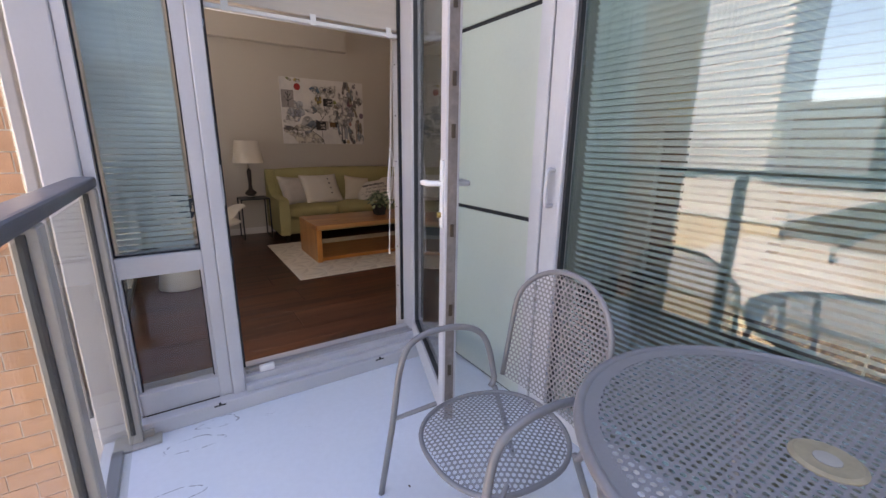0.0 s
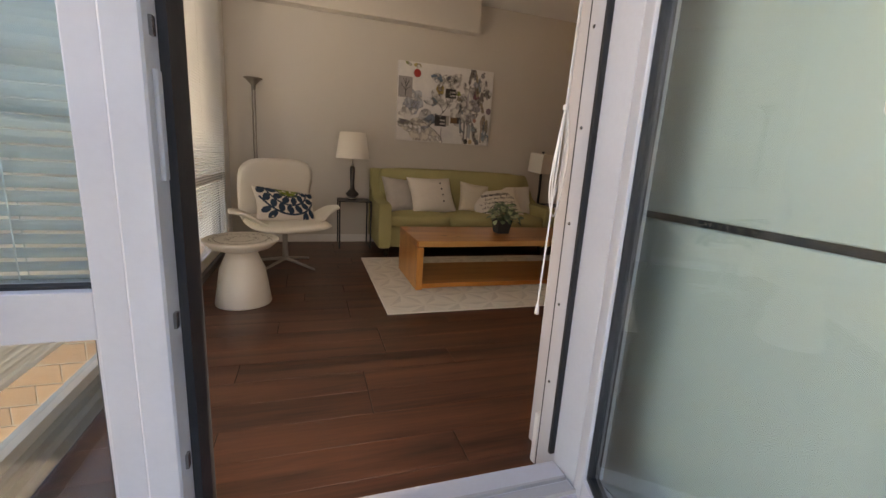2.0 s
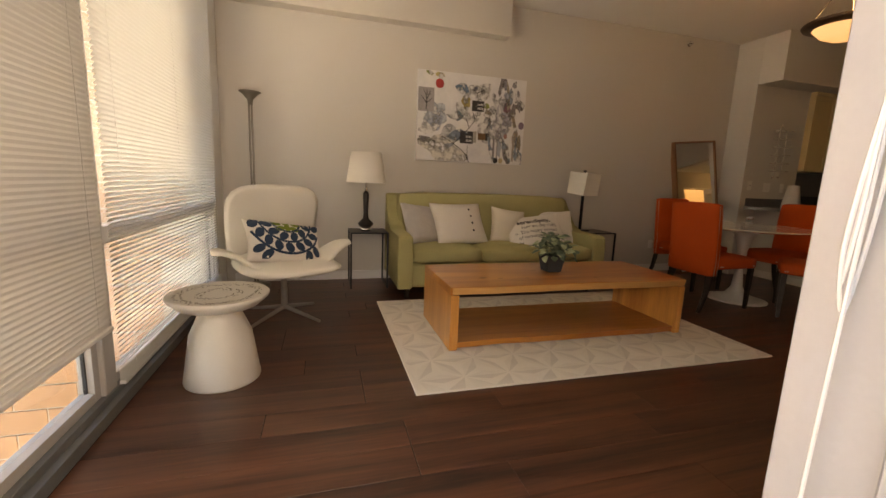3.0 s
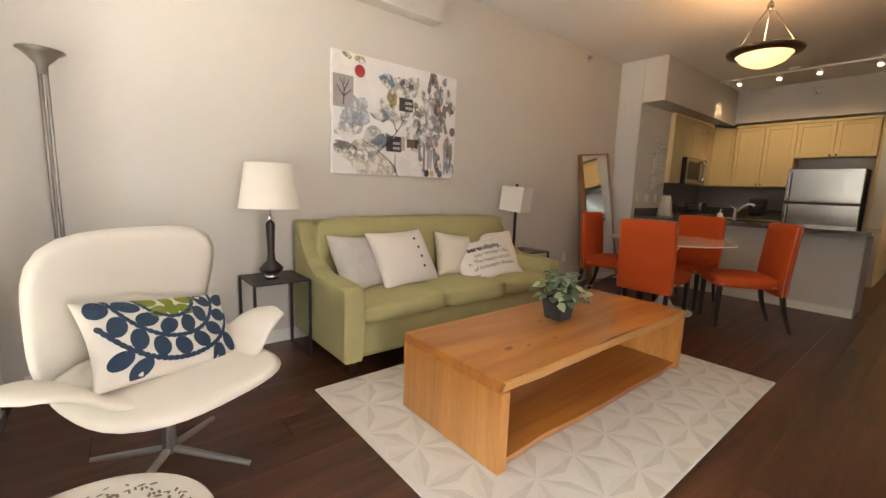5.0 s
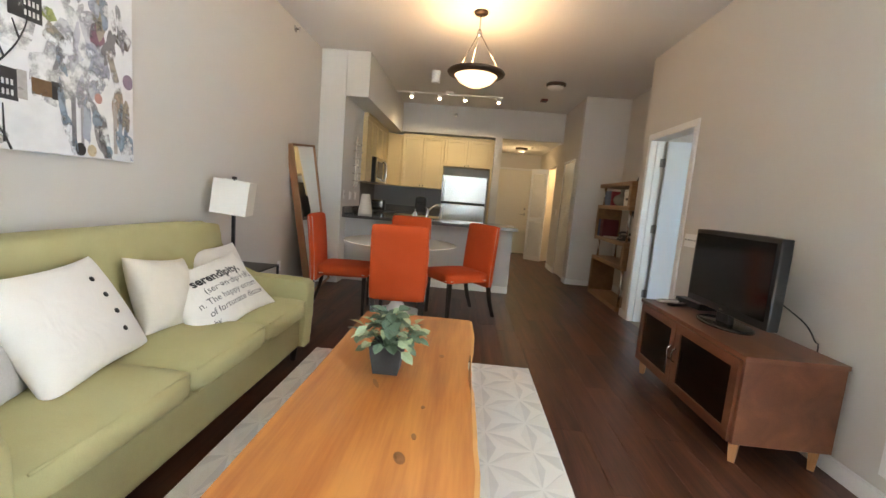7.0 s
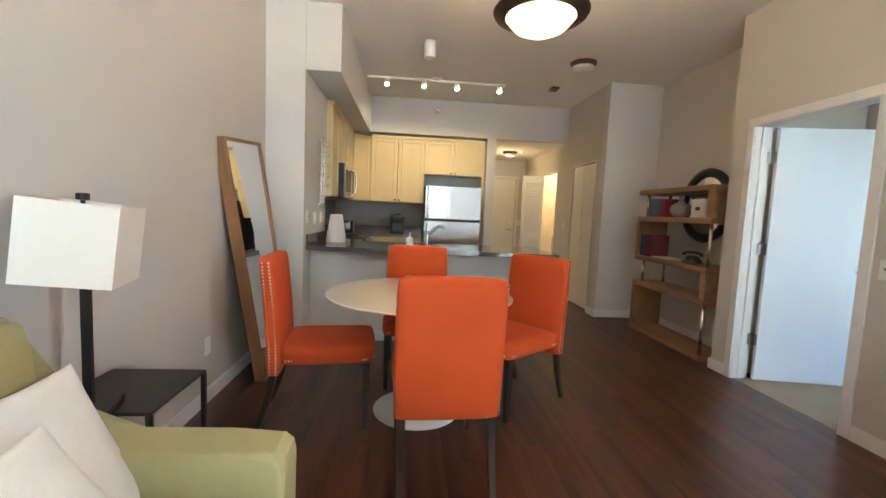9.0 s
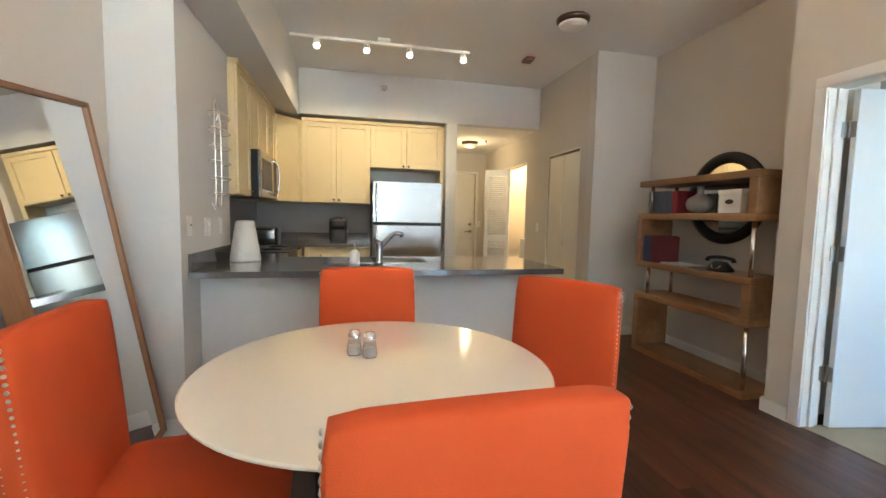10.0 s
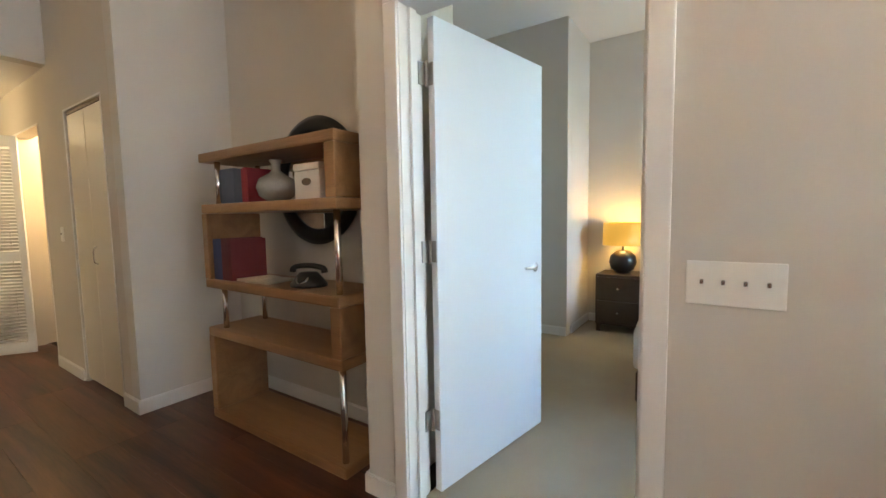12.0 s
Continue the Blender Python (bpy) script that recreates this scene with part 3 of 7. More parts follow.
f = tagged(thing("balcony_door_frame", pose(0, 0, 0), "white aluminium balcony door frame with raised sill", "door frame"), kind="structure")
part("jamb", box(0.489, 2.12, 0.031, 0.546, 2.262, 2.40, 0.004, 1), ALU, f)
part("jamb", box(1.522, 2.19, 0.031, 1.575, 2.398, 2.40, 0.004, 1), ALU, f)
part("inner_trim", box(1.548, 2.412, 0.0, 1.6435, 2.435, 2.40, 0.004, 1), ALU, f, "white inner trim of the frame")
part("inner_trim", box(1.622, 2.4355, 0.0, 1.6445, 2.612, 2.40, 0.004, 1), ALU, f, "white inner trim of the frame")
for z in (0.40, 0.665, 0.92, 1.195, 1.46, 1.74, 2.0):
    part("screw", add_lathe(bmesh.new(), [(0.0055, 0), (0.0045, 0.002), (0, 0.003)], segs=10, m=pose(1.522, 2.375, z, 0, -90, 0)), STEEL, f)
part("head", boxes((0.5465, 2.12, 2.26, 1.5215, 2.262, 2.40), (1.5225, 2.2055, 2.4005, 1.60, 2.398, 2.44), bevel=0.004), ALU, f)
part("jamb_gasket", boxes((0.5465, 2.19, 0.19, 0.562, 2.30, 2.258), (1.530, 2.3985, 0.031, 1.5475, 2.4115, 2.40), (1.505, 2.3, 0.19, 1.5215, 2.312, 2.258)), GASKET, f)
part("sill", boxes((0.087, 2.075, 0.0305, 1.521, 2.134, 0.10), (0.5465, 2.1345, 0.0305, 1.5215, 2.30, 0.165), (0.5465, 2.10, 0.1005, 1.5215, 2.134, 0.135), bevel=0.005), ALU, f)
part("sill_track", boxes((0.56, 2.165, 0.1652, 1.51, 2.172, 0.178), (0.56, 2.215, 0.1652, 1.51, 2.222, 0.178), (0.56, 2.18, 0.1652, 1.51, 2.21, 0.168)), ALU_GREY, f)
part("drain_clip", boxes((0.40, 2.072, 0.085, 0.45, 2.0745, 0.092), (0.42, 2.070, 0.092, 0.43, 2.0745, 0.104)), BLACK, f, "small black drain cover")
part("drain_clip", boxes((1.22, 2.072, 0.085, 1.27, 2.0745, 0.092), (1.24, 2.070, 0.092, 1.25, 2.0745, 0.104)), BLACK, f, "small black drain cover")
part("strike_block", box(0.62, 2.14, 0.1665, 0.69, 2.163, 0.20, 0.003, 1), WHITE_PLASTIC, f)
part("stop", box(1.565, 2.47, 0.001, 1.6215, 2.50, 0.20, 0.004, 1), WHITE_PLASTIC, f)
for z in (0.45, 0.75, 1.25, 1.75):
    part("strike", box(0.545, 2.15, z, 0.5515, 2.166, z + 0.03), STEEL, f)
part("keeper", box(0.545, 2.15, 1.02, 0.553, 2.175, 1.2, 0.002, 1), ALU, f, "long white lock keeper plate")
structure("wall_over_door", box(0.087, 2.13, 2.402, 1.5215, 2.262, C - 0.004), ALU, "pale cladding panel above the balcony door", "cladding")
structure("wall_beside_door", boxes((1.6005, 2.41, 0.0, 1.738, 2.4295, C - 0.004), (1.522, 2.2055, 2.441, 1.738, 2.4095, C - 0.004)), ALU, "pale cladding beside the balcony door", "cladding")

# the glazed leaf, swung out over the balcony
d = tagged(thing("balcony_door", pose(1.570, 2.168, 0, 0, 0, 250), "glazed white aluminium balcony door swung wide open", "door"), kind="structure")
Lw, z0, z1 = 0.86, 0.125, 2.255
part("leaf_frame", boxes((0, -0.055, z0, 0.058, 0, z1), (Lw - 0.085, -0.055, z0, Lw, 0, z1), (0.0585, -0.055, z0, Lw - 0.0855, 0, z0 + 0.12), (0.0585, -0.055, z1 - 0.085, Lw - 0.0855, 0, z1), bevel=0.004), ALU, d)
part("gasket", boxes((0.0585, -0.045, z0 + 0.1205, 0.064, -0.012, z1 - 0.0855), (Lw - 0.094, -0.045, z0 + 0.1205, Lw - 0.0855, -0.012, z1 - 0.0855), (0.0645, -0.045, z0 + 0.1205, Lw - 0.0945, -0.012, z0 + 0.129), (0.0645, -0.045, z1 - 0.094, Lw - 0.0945, -0.012, z1 - 0.0855)), GASKET, d)
p = part("pane", box(0.0645, -0.034, z0 + 0.1295, Lw - 0.0945, -0.024, z1 - 0.0945), GLASS, d)
p.visible_shadow = False
part("edge_strip", box(Lw + 0.0004, -0.046, z0 + 0.01, Lw + 0.004, -0.010, z1 - 0.01), mat("worn_lock_strip", (0.30, 0.25, 0.22), 0.6, 0.3, vary=0.25, scale=14, fine=70, bump=0.2, tint=(0.13, 0.10, 0.09)), d, "worn and stained metal lock edge")
for z in (0.35, 0.62, 0.95, 1.32, 1.5, 1.75, 2.0):
    part("lock_keep", box(Lw + 0.0042, -0.036, z, Lw + 0.010, -0.020, z + 0.05, 0.002, 1), BRONZE, d)
part("lock_plate", box(Lw - 0.06, -0.063, 0.98, Lw - 0.022, -0.0555, 1.24, 0.003, 2), WHITE_PLASTIC, d, "white lever back plate")
part("lever_handle", add_tube(bmesh.new(), curve_points([(Lw - 0.04, -0.061, 1.152), (Lw - 0.04, -0.105, 1.152), (Lw - 0.065, -0.113, 1.152), (Lw - 0.16, -0.111, 1.146)], 6), 0.011, 10), WHITE_PLASTIC, d, "white lever handle", True)
part("key_cylinder", add_lathe(bmesh.new(), [(0, 0), (0.011, 0), (0.011, 0.016), (0, 0.016)], (0, 0, 0), 12, pose(Lw - 0.04, -0.0632, 1.03, 90, 0, 0)), mat("brass", (0.55, 0.38, 0.12), 0.3, 1.0), d, "brass key cylinder")
part("outer_lever", add_tube(bmesh.new(), curve_points([(Lw - 0.04, 0.0, 1.152), (Lw - 0.04, 0.045, 1.152), (Lw - 0.14, 0.047, 1.152)], 6), 0.011, 10), ALU_GREY, d, "", True)


# ---- blinds ----
def blind(name, y0, y1, x, low, high, pitch, tilt, material, label, depth=0.025, along="y", stack=0.0, rail=True):
    """A venetian blind hanging between y0 and y1 (or x0 and x1), with its slats, cords and rails."""
    span = y1 - y0
    m = pose(x, y0, 0)
    if along == "x":
        m = Matrix.Translation((y1, x, 0)) @ Matrix.Rotation(radians(90), 4, "Z")
    b = thing(name, m, label, "window blind")
    part("head_rail", box(-0.02, 0, high, 0.02, span, high + 0.04, 0.003, 1), material, b)
    if rail:
        part("bottom_rail", box(-0.014, 0, low, 0.014, span, low + 0.018, 0.005, 2), material, b)
    me, n = None, int((high - low - 0.03) / pitch)
    for i in range(n):
        z = low + 0.03 + i * pitch
        mm = pose(0, 0, z, 0, tilt, 0)
        if me is None:
            s = part("slat", sheet(2, 1, lambda u, v: (depth * (u - 0.5), 0.004 + v * (span - 0.008), 0.0022 * (1 - (2 * u - 1) ** 2)), 0.0006), material, b)
            s.matrix_basis, me = mm, s.data
        else:
            share("slat", me, b, mm)
    for i in range(int(stack / 0.0035)):
        share("slat", me, b, pose(0, 0, low + 0.02 + i * 0.0035, 0, 0, 0))
    for k in range(max(2, int(span / 0.55))):
        y = 0.12 + (span - 0.24) * k / max(1, int(span / 0.55) - 1)
        part("ladder_cord", boxes((-0.0135, y - 0.001, low + 0.02, -0.0125, y + 0.001, high), (0.0125, y - 0.001, low + 0.02, 0.0135, y + 0.001, high)), material, b)
    return b


blind("venetian_blind", 2.34, 4.16, -0.045, 0.385, 2.66, 0.022, -79, BLIND, "white venetian blind let down over the tall window")
blind("venetian_blind", 4.22, 6.12, -0.045, 0.10, 2.66, 0.022, -50, BLIND, "white venetian blind let down to the sill", stack=0.06)
blind("sidelight_blind", 0.135, 0.42, 2.225, 0.80, 2.36, 0.025, 55, BLIND_GREEN, "pale venetian blind behind the sidelight glass", 0.027, "x")
rb = thing("raised_door_blind", pose(0, 0, 0), "raised white blind with a bottom rail over the door", "window blind")
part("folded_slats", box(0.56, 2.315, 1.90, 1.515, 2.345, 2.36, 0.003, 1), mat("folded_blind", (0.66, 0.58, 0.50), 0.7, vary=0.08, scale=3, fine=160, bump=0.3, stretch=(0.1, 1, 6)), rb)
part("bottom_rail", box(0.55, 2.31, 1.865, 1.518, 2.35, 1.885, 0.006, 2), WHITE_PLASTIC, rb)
for x in (0.64, 1.03, 1.44):
    part("clip", box(x, 2.306, 1.86, x + 0.03, 2.3095, 1.91, 0.001, 1), WHITE_PLASTIC, rb)
cd = thing("blind_cord", pose(1.525, 2.50, -0.095), "white knotted blind cord hanging beside the door", "cord")
part("cord", tube(curve_points([(0.05, 0, 2.5), (0.035, 0, 1.9), (0.02, 0, 1.35), (0, 0, 0.72)], 8), 0.003, 6), WHITE_PLASTIC, cd)
part("cord", tube(curve_points([(0.058, 0.01, 2.5), (0.045, 0.01, 1.9), (0.03, 0.008, 1.40), (0.024, 0.004, 1.34)], 8), 0.003, 6), WHITE_PLASTIC, cd)
part("loop", tube(curve_points([(0.025, 0, 1.36), (0.05, 0.006, 1.2), (0.03, 0.01, 1.02), (0.0, 0.008, 1.1), (0.008, 0.004, 1.25)], 8, True), 0.003, 6, True), WHITE_PLASTIC, cd)
part("loop", tube(curve_points([(0.022, 0.003, 1.36), (0.04, 0.012, 1.22), (0.02, 0.014, 1.06), (0.004, 0.0, 1.15)], 8, True), 0.003, 6, True), WHITE_PLASTIC, cd)
part("knot", lathe([(0, -0.012), (0.009, -0.006), (0.009, 0.006), (0, 0.012)], (0.022, 0.003, 1.36), 10), WHITE_PLASTIC, cd, "", True)
part("tassel", lathe([(0, -0.02), (0.008, -0.02), (0.007, 0.0), (0.004, 0.02), (0, 0.022)], (0, 0, 0.70), 10), WHITE_PLASTIC, cd, "", True)

# ---- tall window wall on the west ----
SILL = mat("dark_sill_metal", (0.13, 0.135, 0.135), 0.45, vary=0.06, scale=6, fine=80)
w = tagged(thing("window_2", pose(0, 0, 0), "tall aluminium window wall behind white blinds", "window"), kind="structure")
# mullions and frames use the greyer aluminium, which puts their shade into the colour
for y0, y1, xm in ((2.27, 2.33, -0.105), (4.13, 4.23, -0.155), (6.14, 6.22, -0.155)):
    part("mullion", box(xm, y0, 0.091, -0.07, y1, 2.72, 0.004, 1), ALU_GREY, w)
part("window_sill", boxes((-0.155, 2.27, 0.0, -0.035, 6.22, 0.055), (-0.155, 2.27, 0.0555, -0.065, 6.22, 0.09), bevel=0.004), SILL, w)
for y0, y1 in ((2.331, 4.129), (4.231, 6.139)):
    part("transom", box(-0.15, y0, 0.745, -0.085, y1, 0.825, 0.003, 1), ALU_GREY, w)
    part("window_frame", boxes((-0.145, y0, 0.091, -0.09, y0 + 0.045, 0.744), (-0.145, y1 - 0.045, 0.091, -0.09, y1, 0.744), (-0.145, y0 + 0.0455, 0.091, -0.09, y1 - 0.0455, 0.135), bevel=0.003), ALU_GREY, w)
    part("gasket", boxes((-0.128, y0 + 0.0455, 0.1355, -0.115, y0 + 0.052, 0.744), (-0.128, y1 - 0.052, 0.1355, -0.115, y1 - 0.0455, 0.744)), GASKET, w)
    for lo, hi in ((0.1355, 0.744), (0.8255, 2.719)):
        p = part("pane", box(-0.125, y0 + 0.001, lo, -0.120, y1 - 0.001, hi), GLASS, w)
        p.visible_shadow = False
structure("wall_west_head", box(-0.158, 2.27, 2.721, XW, YN - 0.002, C - 0.004), PAINT, "wall strip above the tall windows", "wall")
structure("wall_west_end", box(-0.158, 6.222, 0.0, XW + 0.02, YN - 0.002, 2.72), TRIM, "white jamb at the end of the windows", "wall")

# ---- east side of the balcony: frosted panel, pull-handled frame and bedroom window ----
w = tagged(thing("window_3", pose(0, 0, 0), "bedroom window wall with coated glass over pale blinds", "window"), kind="structure")
for a, b in ((0.04, 0.955), (0.975, 1.86), (1.88, 2.715)):
    part("panel", box(1.722, 1.412, a, 1.738, 2.405, b, 0.003, 1), FROST, w, "pale green frosted infill panel")
part("panel_joint", boxes((1.728, 1.412, 0.9555, 1.736, 2.405, 0.9745), (1.728, 1.412, 1.8605, 1.736, 2.405, 1.8795), (1.728, 1.412, 0.031, 1.736, 2.405, 0.0395)), GASKET, w)
for y0, y1 in ((1.340, 1.408), (1.236, 1.330), (0.015, 0.14), (-1.55, -1.44)):
    part("mullion", box(1.695, y0, 0.0305, 1.78, y1, 2.718, 0.005, 1), ALU, w)
part("gasket", boxes((1.708, 1.3305, 0.05, 1.74, 1.3395, 2.71), (1.715, 1.222, 0.12, 1.74, 1.2355, 2.6), (1.715, 0.1405, 0.12, 1.74, 0.15, 2.6), (1.715, 1.4085, 0.05, 1.735, 1.4115, 2.7)), GASKET, w)
for y0, y1 in ((0.151, 1.221), (-1.439, 0.014)):
    part("rail", box(1.70, y0, 0.0305, 1.78, y1, 0.115, 0.004, 1), ALU, w)
    part("rail", box(1.70, y0, 2.61, 1.78, y1, 2.718, 0.004, 1), ALU, w)
    p = part("pane", box(1.742, y0, 0.116, 1.748, y1, 2.609), GLASS_REFLECTIVE, w)
    p.visible_shadow = False
part("pull_handle", tube(curve_points([(1.695, 1.275, 1.20), (1.658, 1.275, 1.198), (1.652, 1.275, 1.125), (1.658, 1.275, 1.057), (1.695, 1.275, 1.055)], 6), 0.009, 8), ALU, w, "pale metal pull handle", True)
structure("wall_bedroom_west", boxes((1.70, -1.02, 2.72, 1.86, 2.128, 3.08), (1.782, 1.235, 0.005, 1.86, 2.128, 2.72), (1.70, -2.1, 0, 1.86, -1.552, 3.08)), PAINT, "bedroom wall round the balcony window", "wall")
blind("bedroom_blind", 0.16, 1.215, 1.80, 0.13, 2.60, 0.0245, 48, BLIND_GREEN, "pale venetian blind behind the bedroom window")
blind("bedroom_blind", -1.42, 0.005, 1.80, 0.13, 2.60, 0.0245, 48, BLIND_GREEN, "pale venetian blind behind the bedroom window")

# ---- balcony railing ----
r = thing("balcony_railing", pose(0, 0, 0), "tan steel railing with glass infill and dark top rail", "railing")
part("top_rail", box(0.045, -2.1, 1.125, 0.125, 2.12, 1.165, 0.012, 3), RAIL, r, "dark grey rounded top rail")
for y in (2.065, 1.25, 0.0, -1.2, -2.05):
    p = part("post", box(0.075, y - 0.03, 0.045, 0.125, y + 0.03, 1.1245, 0.004, 1), TAN_STEEL, r)
    part("base_plate", box(0.02, y - 0.06, 0.0305, 0.19, y + 0.06, 0.0445, 0.003, 1), TAN_STEEL, p)
    part("gusset", boxes((0.1255, y - 0.006, 0.046, 0.165, y + 0.006, 0.075)), TAN_STEEL, p)
for y0, y1 in ((1.285, 2.03), (0.035, 1.215), (-1.165, -0.035), (-2.015, -1.235)):
    p = part("pane", box(0.092, y0, 0.10, 0.100, y1, 1.10), GLASS_RAIL, r)
    p.visible_shadow = False
    part("gasket", box(0.088, y0 - 0.004, 0.09, 0.104, y0 - 0.0005, 1.11), GASKET, r)
    part("gasket", box(0.088, y1 + 0.0005, 0.09, 0.104, y1 + 0.004, 1.11), GASKET, r)
part("floor_channel", box(0.02, -2.1, 0.0305, 0.06, 2.0, 0.06, 0.003, 1), RAIL, r)
r = thing("balcony_end_railing", pose(0, 0, 0), "tan steel railing across the balcony's open end", "railing")
part("top_rail", box(0.13, -2.1, 1.125, 1.69, -2.02, 1.165, 0.012, 3), RAIL, r)
part("pane", box(0.2, -2.07, 0.1, 1.64, -2.06, 1.1), GLASS_RAIL, r)
part("post", box(0.15, -2.085, 0.0305, 0.19, -2.035, 1.1245), TAN_STEEL, r)
part("post", box(1.645, -2.085, 0.0305, 1.69, -2.035, 1.1245), TAN_STEEL, r)


# ---- living room ----
GREEN = mat("sage_green_weave", (0.42, 0.385, 0.19), 0.9, vary=0.10, scale=5, fine=350, bump=0.25, tint=(0.37, 0.34, 0.16))
CREAM = mat("cream_linen", (0.68, 0.62, 0.52), 0.9, vary=0.06, scale=9, fine=300, bump=0.25, sheen=0.1)
WHITE_CLOTH = mat("white_cotton", (0.76, 0.72, 0.66), 0.9, vary=0.05, scale=9, fine=300, bump=0.2, sheen=0.1)
GREY_CLOTH = mat("pale_grey_satin", (0.56, 0.53, 0.50), 0.6, vary=0.12, scale=12, fine=200, bump=0.2, sheen=0.2)
creases(GREEN, 4.5, 0.45, 0.03)
creases(CREAM, 7, 0.7, 0.03)
creases(WHITE_CLOTH, 6, 0.55, 0.03)
creases(GREY_CLOTH, 7, 0.7, 0.03)
INK = mat("printed_ink", (0.05, 0.045, 0.045), 0.8, vary=0.1, scale=30)
ORANGE = mat("orange_weave", (0.62, 0.080, 0.010), 0.85, vary=0.06, scale=4, fine=420, bump=0.25, tint=(0.52, 0.060, 0.008))
ESPRESSO = mat("espresso_wood", (0.022, 0.013, 0.010), 0.35, vary=0.15, scale=5, fine=60, coat=0.2)
OAK_SLAB = wood("honey_slab_wood", (0.64, 0.26, 0.065), (0.40, 0.12, 0.026), 0.28, "x", 4, coat=0.45, knots=2.4)
OAK_END = wood("honey_slab_wood_upright", (0.72, 0.33, 0.10), (0.42, 0.16, 0.045), 0.34, "z", 8, coat=0.3, knots=0.6)
LIVE_EDGE = wood("pale_live_edge", (0.72, 0.42, 0.17), (0.55, 0.25, 0.08), 0.5, "x", 6)
WALNUT = wood("red_brown_cabinet_wood", (0.20, 0.072, 0.034), (0.095, 0.032, 0.016), 0.35, "x", 8, coat=0.25)
SHELF_WOOD = wood("oak_shelf_wood", (0.36, 0.20, 0.095), (0.20, 0.10, 0.045), 0.42, "x", 9)
MIRROR_WOOD = wood("walnut_mirror_frame", (0.34, 0.17, 0.08), (0.20, 0.09, 0.04), 0.45, "z", 8)
CABINET = mat("cream_maple_cabinet", (0.68, 0.54, 0.30), 0.45, vary=0.03, scale=3, fine=80, bump=0.03, tint=(0.62, 0.48, 0.26))
GRANITE = mat("grey_granite", (0.16, 0.15, 0.145), 0.12, vary=0.35, scale=60, fine=220, bump=0.0, coat=0.4, tint=(0.07, 0.065, 0.065))
SPLASH = mat("grey_backsplash", (0.27, 0.255, 0.25), 0.5, vary=0.05, scale=6, fine=80)
MIRROR = mat("mirror_silver", (0.86, 0.87, 0.86), 0.015, 1.0, vary=0.0, scale=1, bump=0.0)
SHADE = mat("white_lamp_shade", (0.80, 0.76, 0.69), 0.85, vary=0.02, scale=6, fine=300, bump=0.08)
LEATHER = mat("white_leather", (0.78, 0.75, 0.68), 0.55, vary=0.03, scale=6, fine=240, bump=0.06)
CERAMIC = mat("off_white_ceramic", (0.64, 0.61, 0.55), 0.5, vary=0.04, scale=7, fine=120, bump=0.04)
LACQUER = mat("white_lacquer", (0.80, 0.74, 0.63), 0.12, vary=0.01, scale=2, bump=0.0, coat=0.5)
RUG_A = mat("ivory_rug_pile", (0.86, 0.82, 0.745), 0.95, vary=0.08, scale=5, fine=420, bump=0.6)
RUG_B = mat("pale_grey_rug_pile", (0.75, 0.71, 0.645), 0.95, vary=0.10, scale=9, fine=420, bump=0.6)
BULB = glow("lit_bulb", (1.0, 0.72, 0.38), 0.4)
BOWL = glow("lit_alabaster", (1.0, 0.60, 0.28), 0.045)

# sofa
s = thing("sofa", pose(2.53, 6.05, 0), "sage green three-seat sofa with sloping arms and dark feet", "sofa")
part("base", soft_box(-0.95, -0.385, 0.11, 0.95, 0.38, 0.335, 0.02), GREEN, s, "", True)


def arm(x0, x1):
    prof = [Vector((y, z, 0)) for y, z in ((-0.415, 0.11), (-0.425, 0.35), (-0.432, 0.53), (-0.425, 0.565), (-0.40, 0.585), (-0.25, 0.588), (0.0, 0.59), (0.09, 0.60), (0.15, 0.625), (0.20, 0.675), (0.25, 0.76), (0.30, 0.85), (0.35, 0.91), (0.41, 0.932), (0.42, 0.11))]
    bm = bmesh.new()
    a = [bm.verts.new((x0, p.x, p.y)) for p in prof]
    b = [bm.verts.new((x1, p.x, p.y)) for p in prof]
    n = len(prof)
    rim = [bm.faces.new(a), bm.faces.new(b[::-1])]
    for i in range(n):
        bm.faces.new((a[i], b[i], b[(i + 1) % n], a[(i + 1) % n]))
    edges = [e for f in rim for e in f.edges]
    bmesh.ops.bevel(bm, geom=edges, offset=0.022, segments=3, profile=0.5, affect="EDGES")
    return bm


part("arm", arm(-1.06, -0.925), GREEN, s, "", False)
part("arm", arm(0.925, 1.06), GREEN, s, "", False)
bk = soft_box(-0.955, 0.16, 0.30, 0.955, 0.40, 0.945, 0.05, 0.012, 7)
for v in bk.verts:
    v.co.y += 0.10 * (v.co.z - 0.6) * (1 if v.co.y < 0.3 else 0.2)
part("backrest", bk, GREEN, s, "", True)
for x0, x1 in ((-0.918, -0.262), (-0.255, 0.365), (0.372, 0.918)):
    c = part("seat_cushion", soft_box(x0, -0.428, 0.340, x1, 0.19, 0.470, 0.035, 0.026, 7), GREEN, s, "", True)
    z = 0.452
    part("piping", tube([(x0 + 0.025, -0.424, z), (x1 - 0.025, -0.424, z)], 0.006, 6), GREEN, c, "", True)
    part("piping", tube([(x0 + 0.025, -0.424, 0.356), (x1 - 0.025, -0.424, 0.356)], 0.006, 6), GREEN, c, "", True)
for x in (-0.96, 0.96):
    for y in (-0.33, 0.32):
        part("foot", add_lathe(bmesh.new(), [(0, 0), (0.02, 0), (0.032, 0.11), (0, 0.11)], (x, y, 0.0), 10), ESPRESSO, s, "tapered dark wooden foot")


def pillow_height(u, v, t):
    return t * max(0.0, (1 - u * u) * (1 - v * v)) ** 0.42


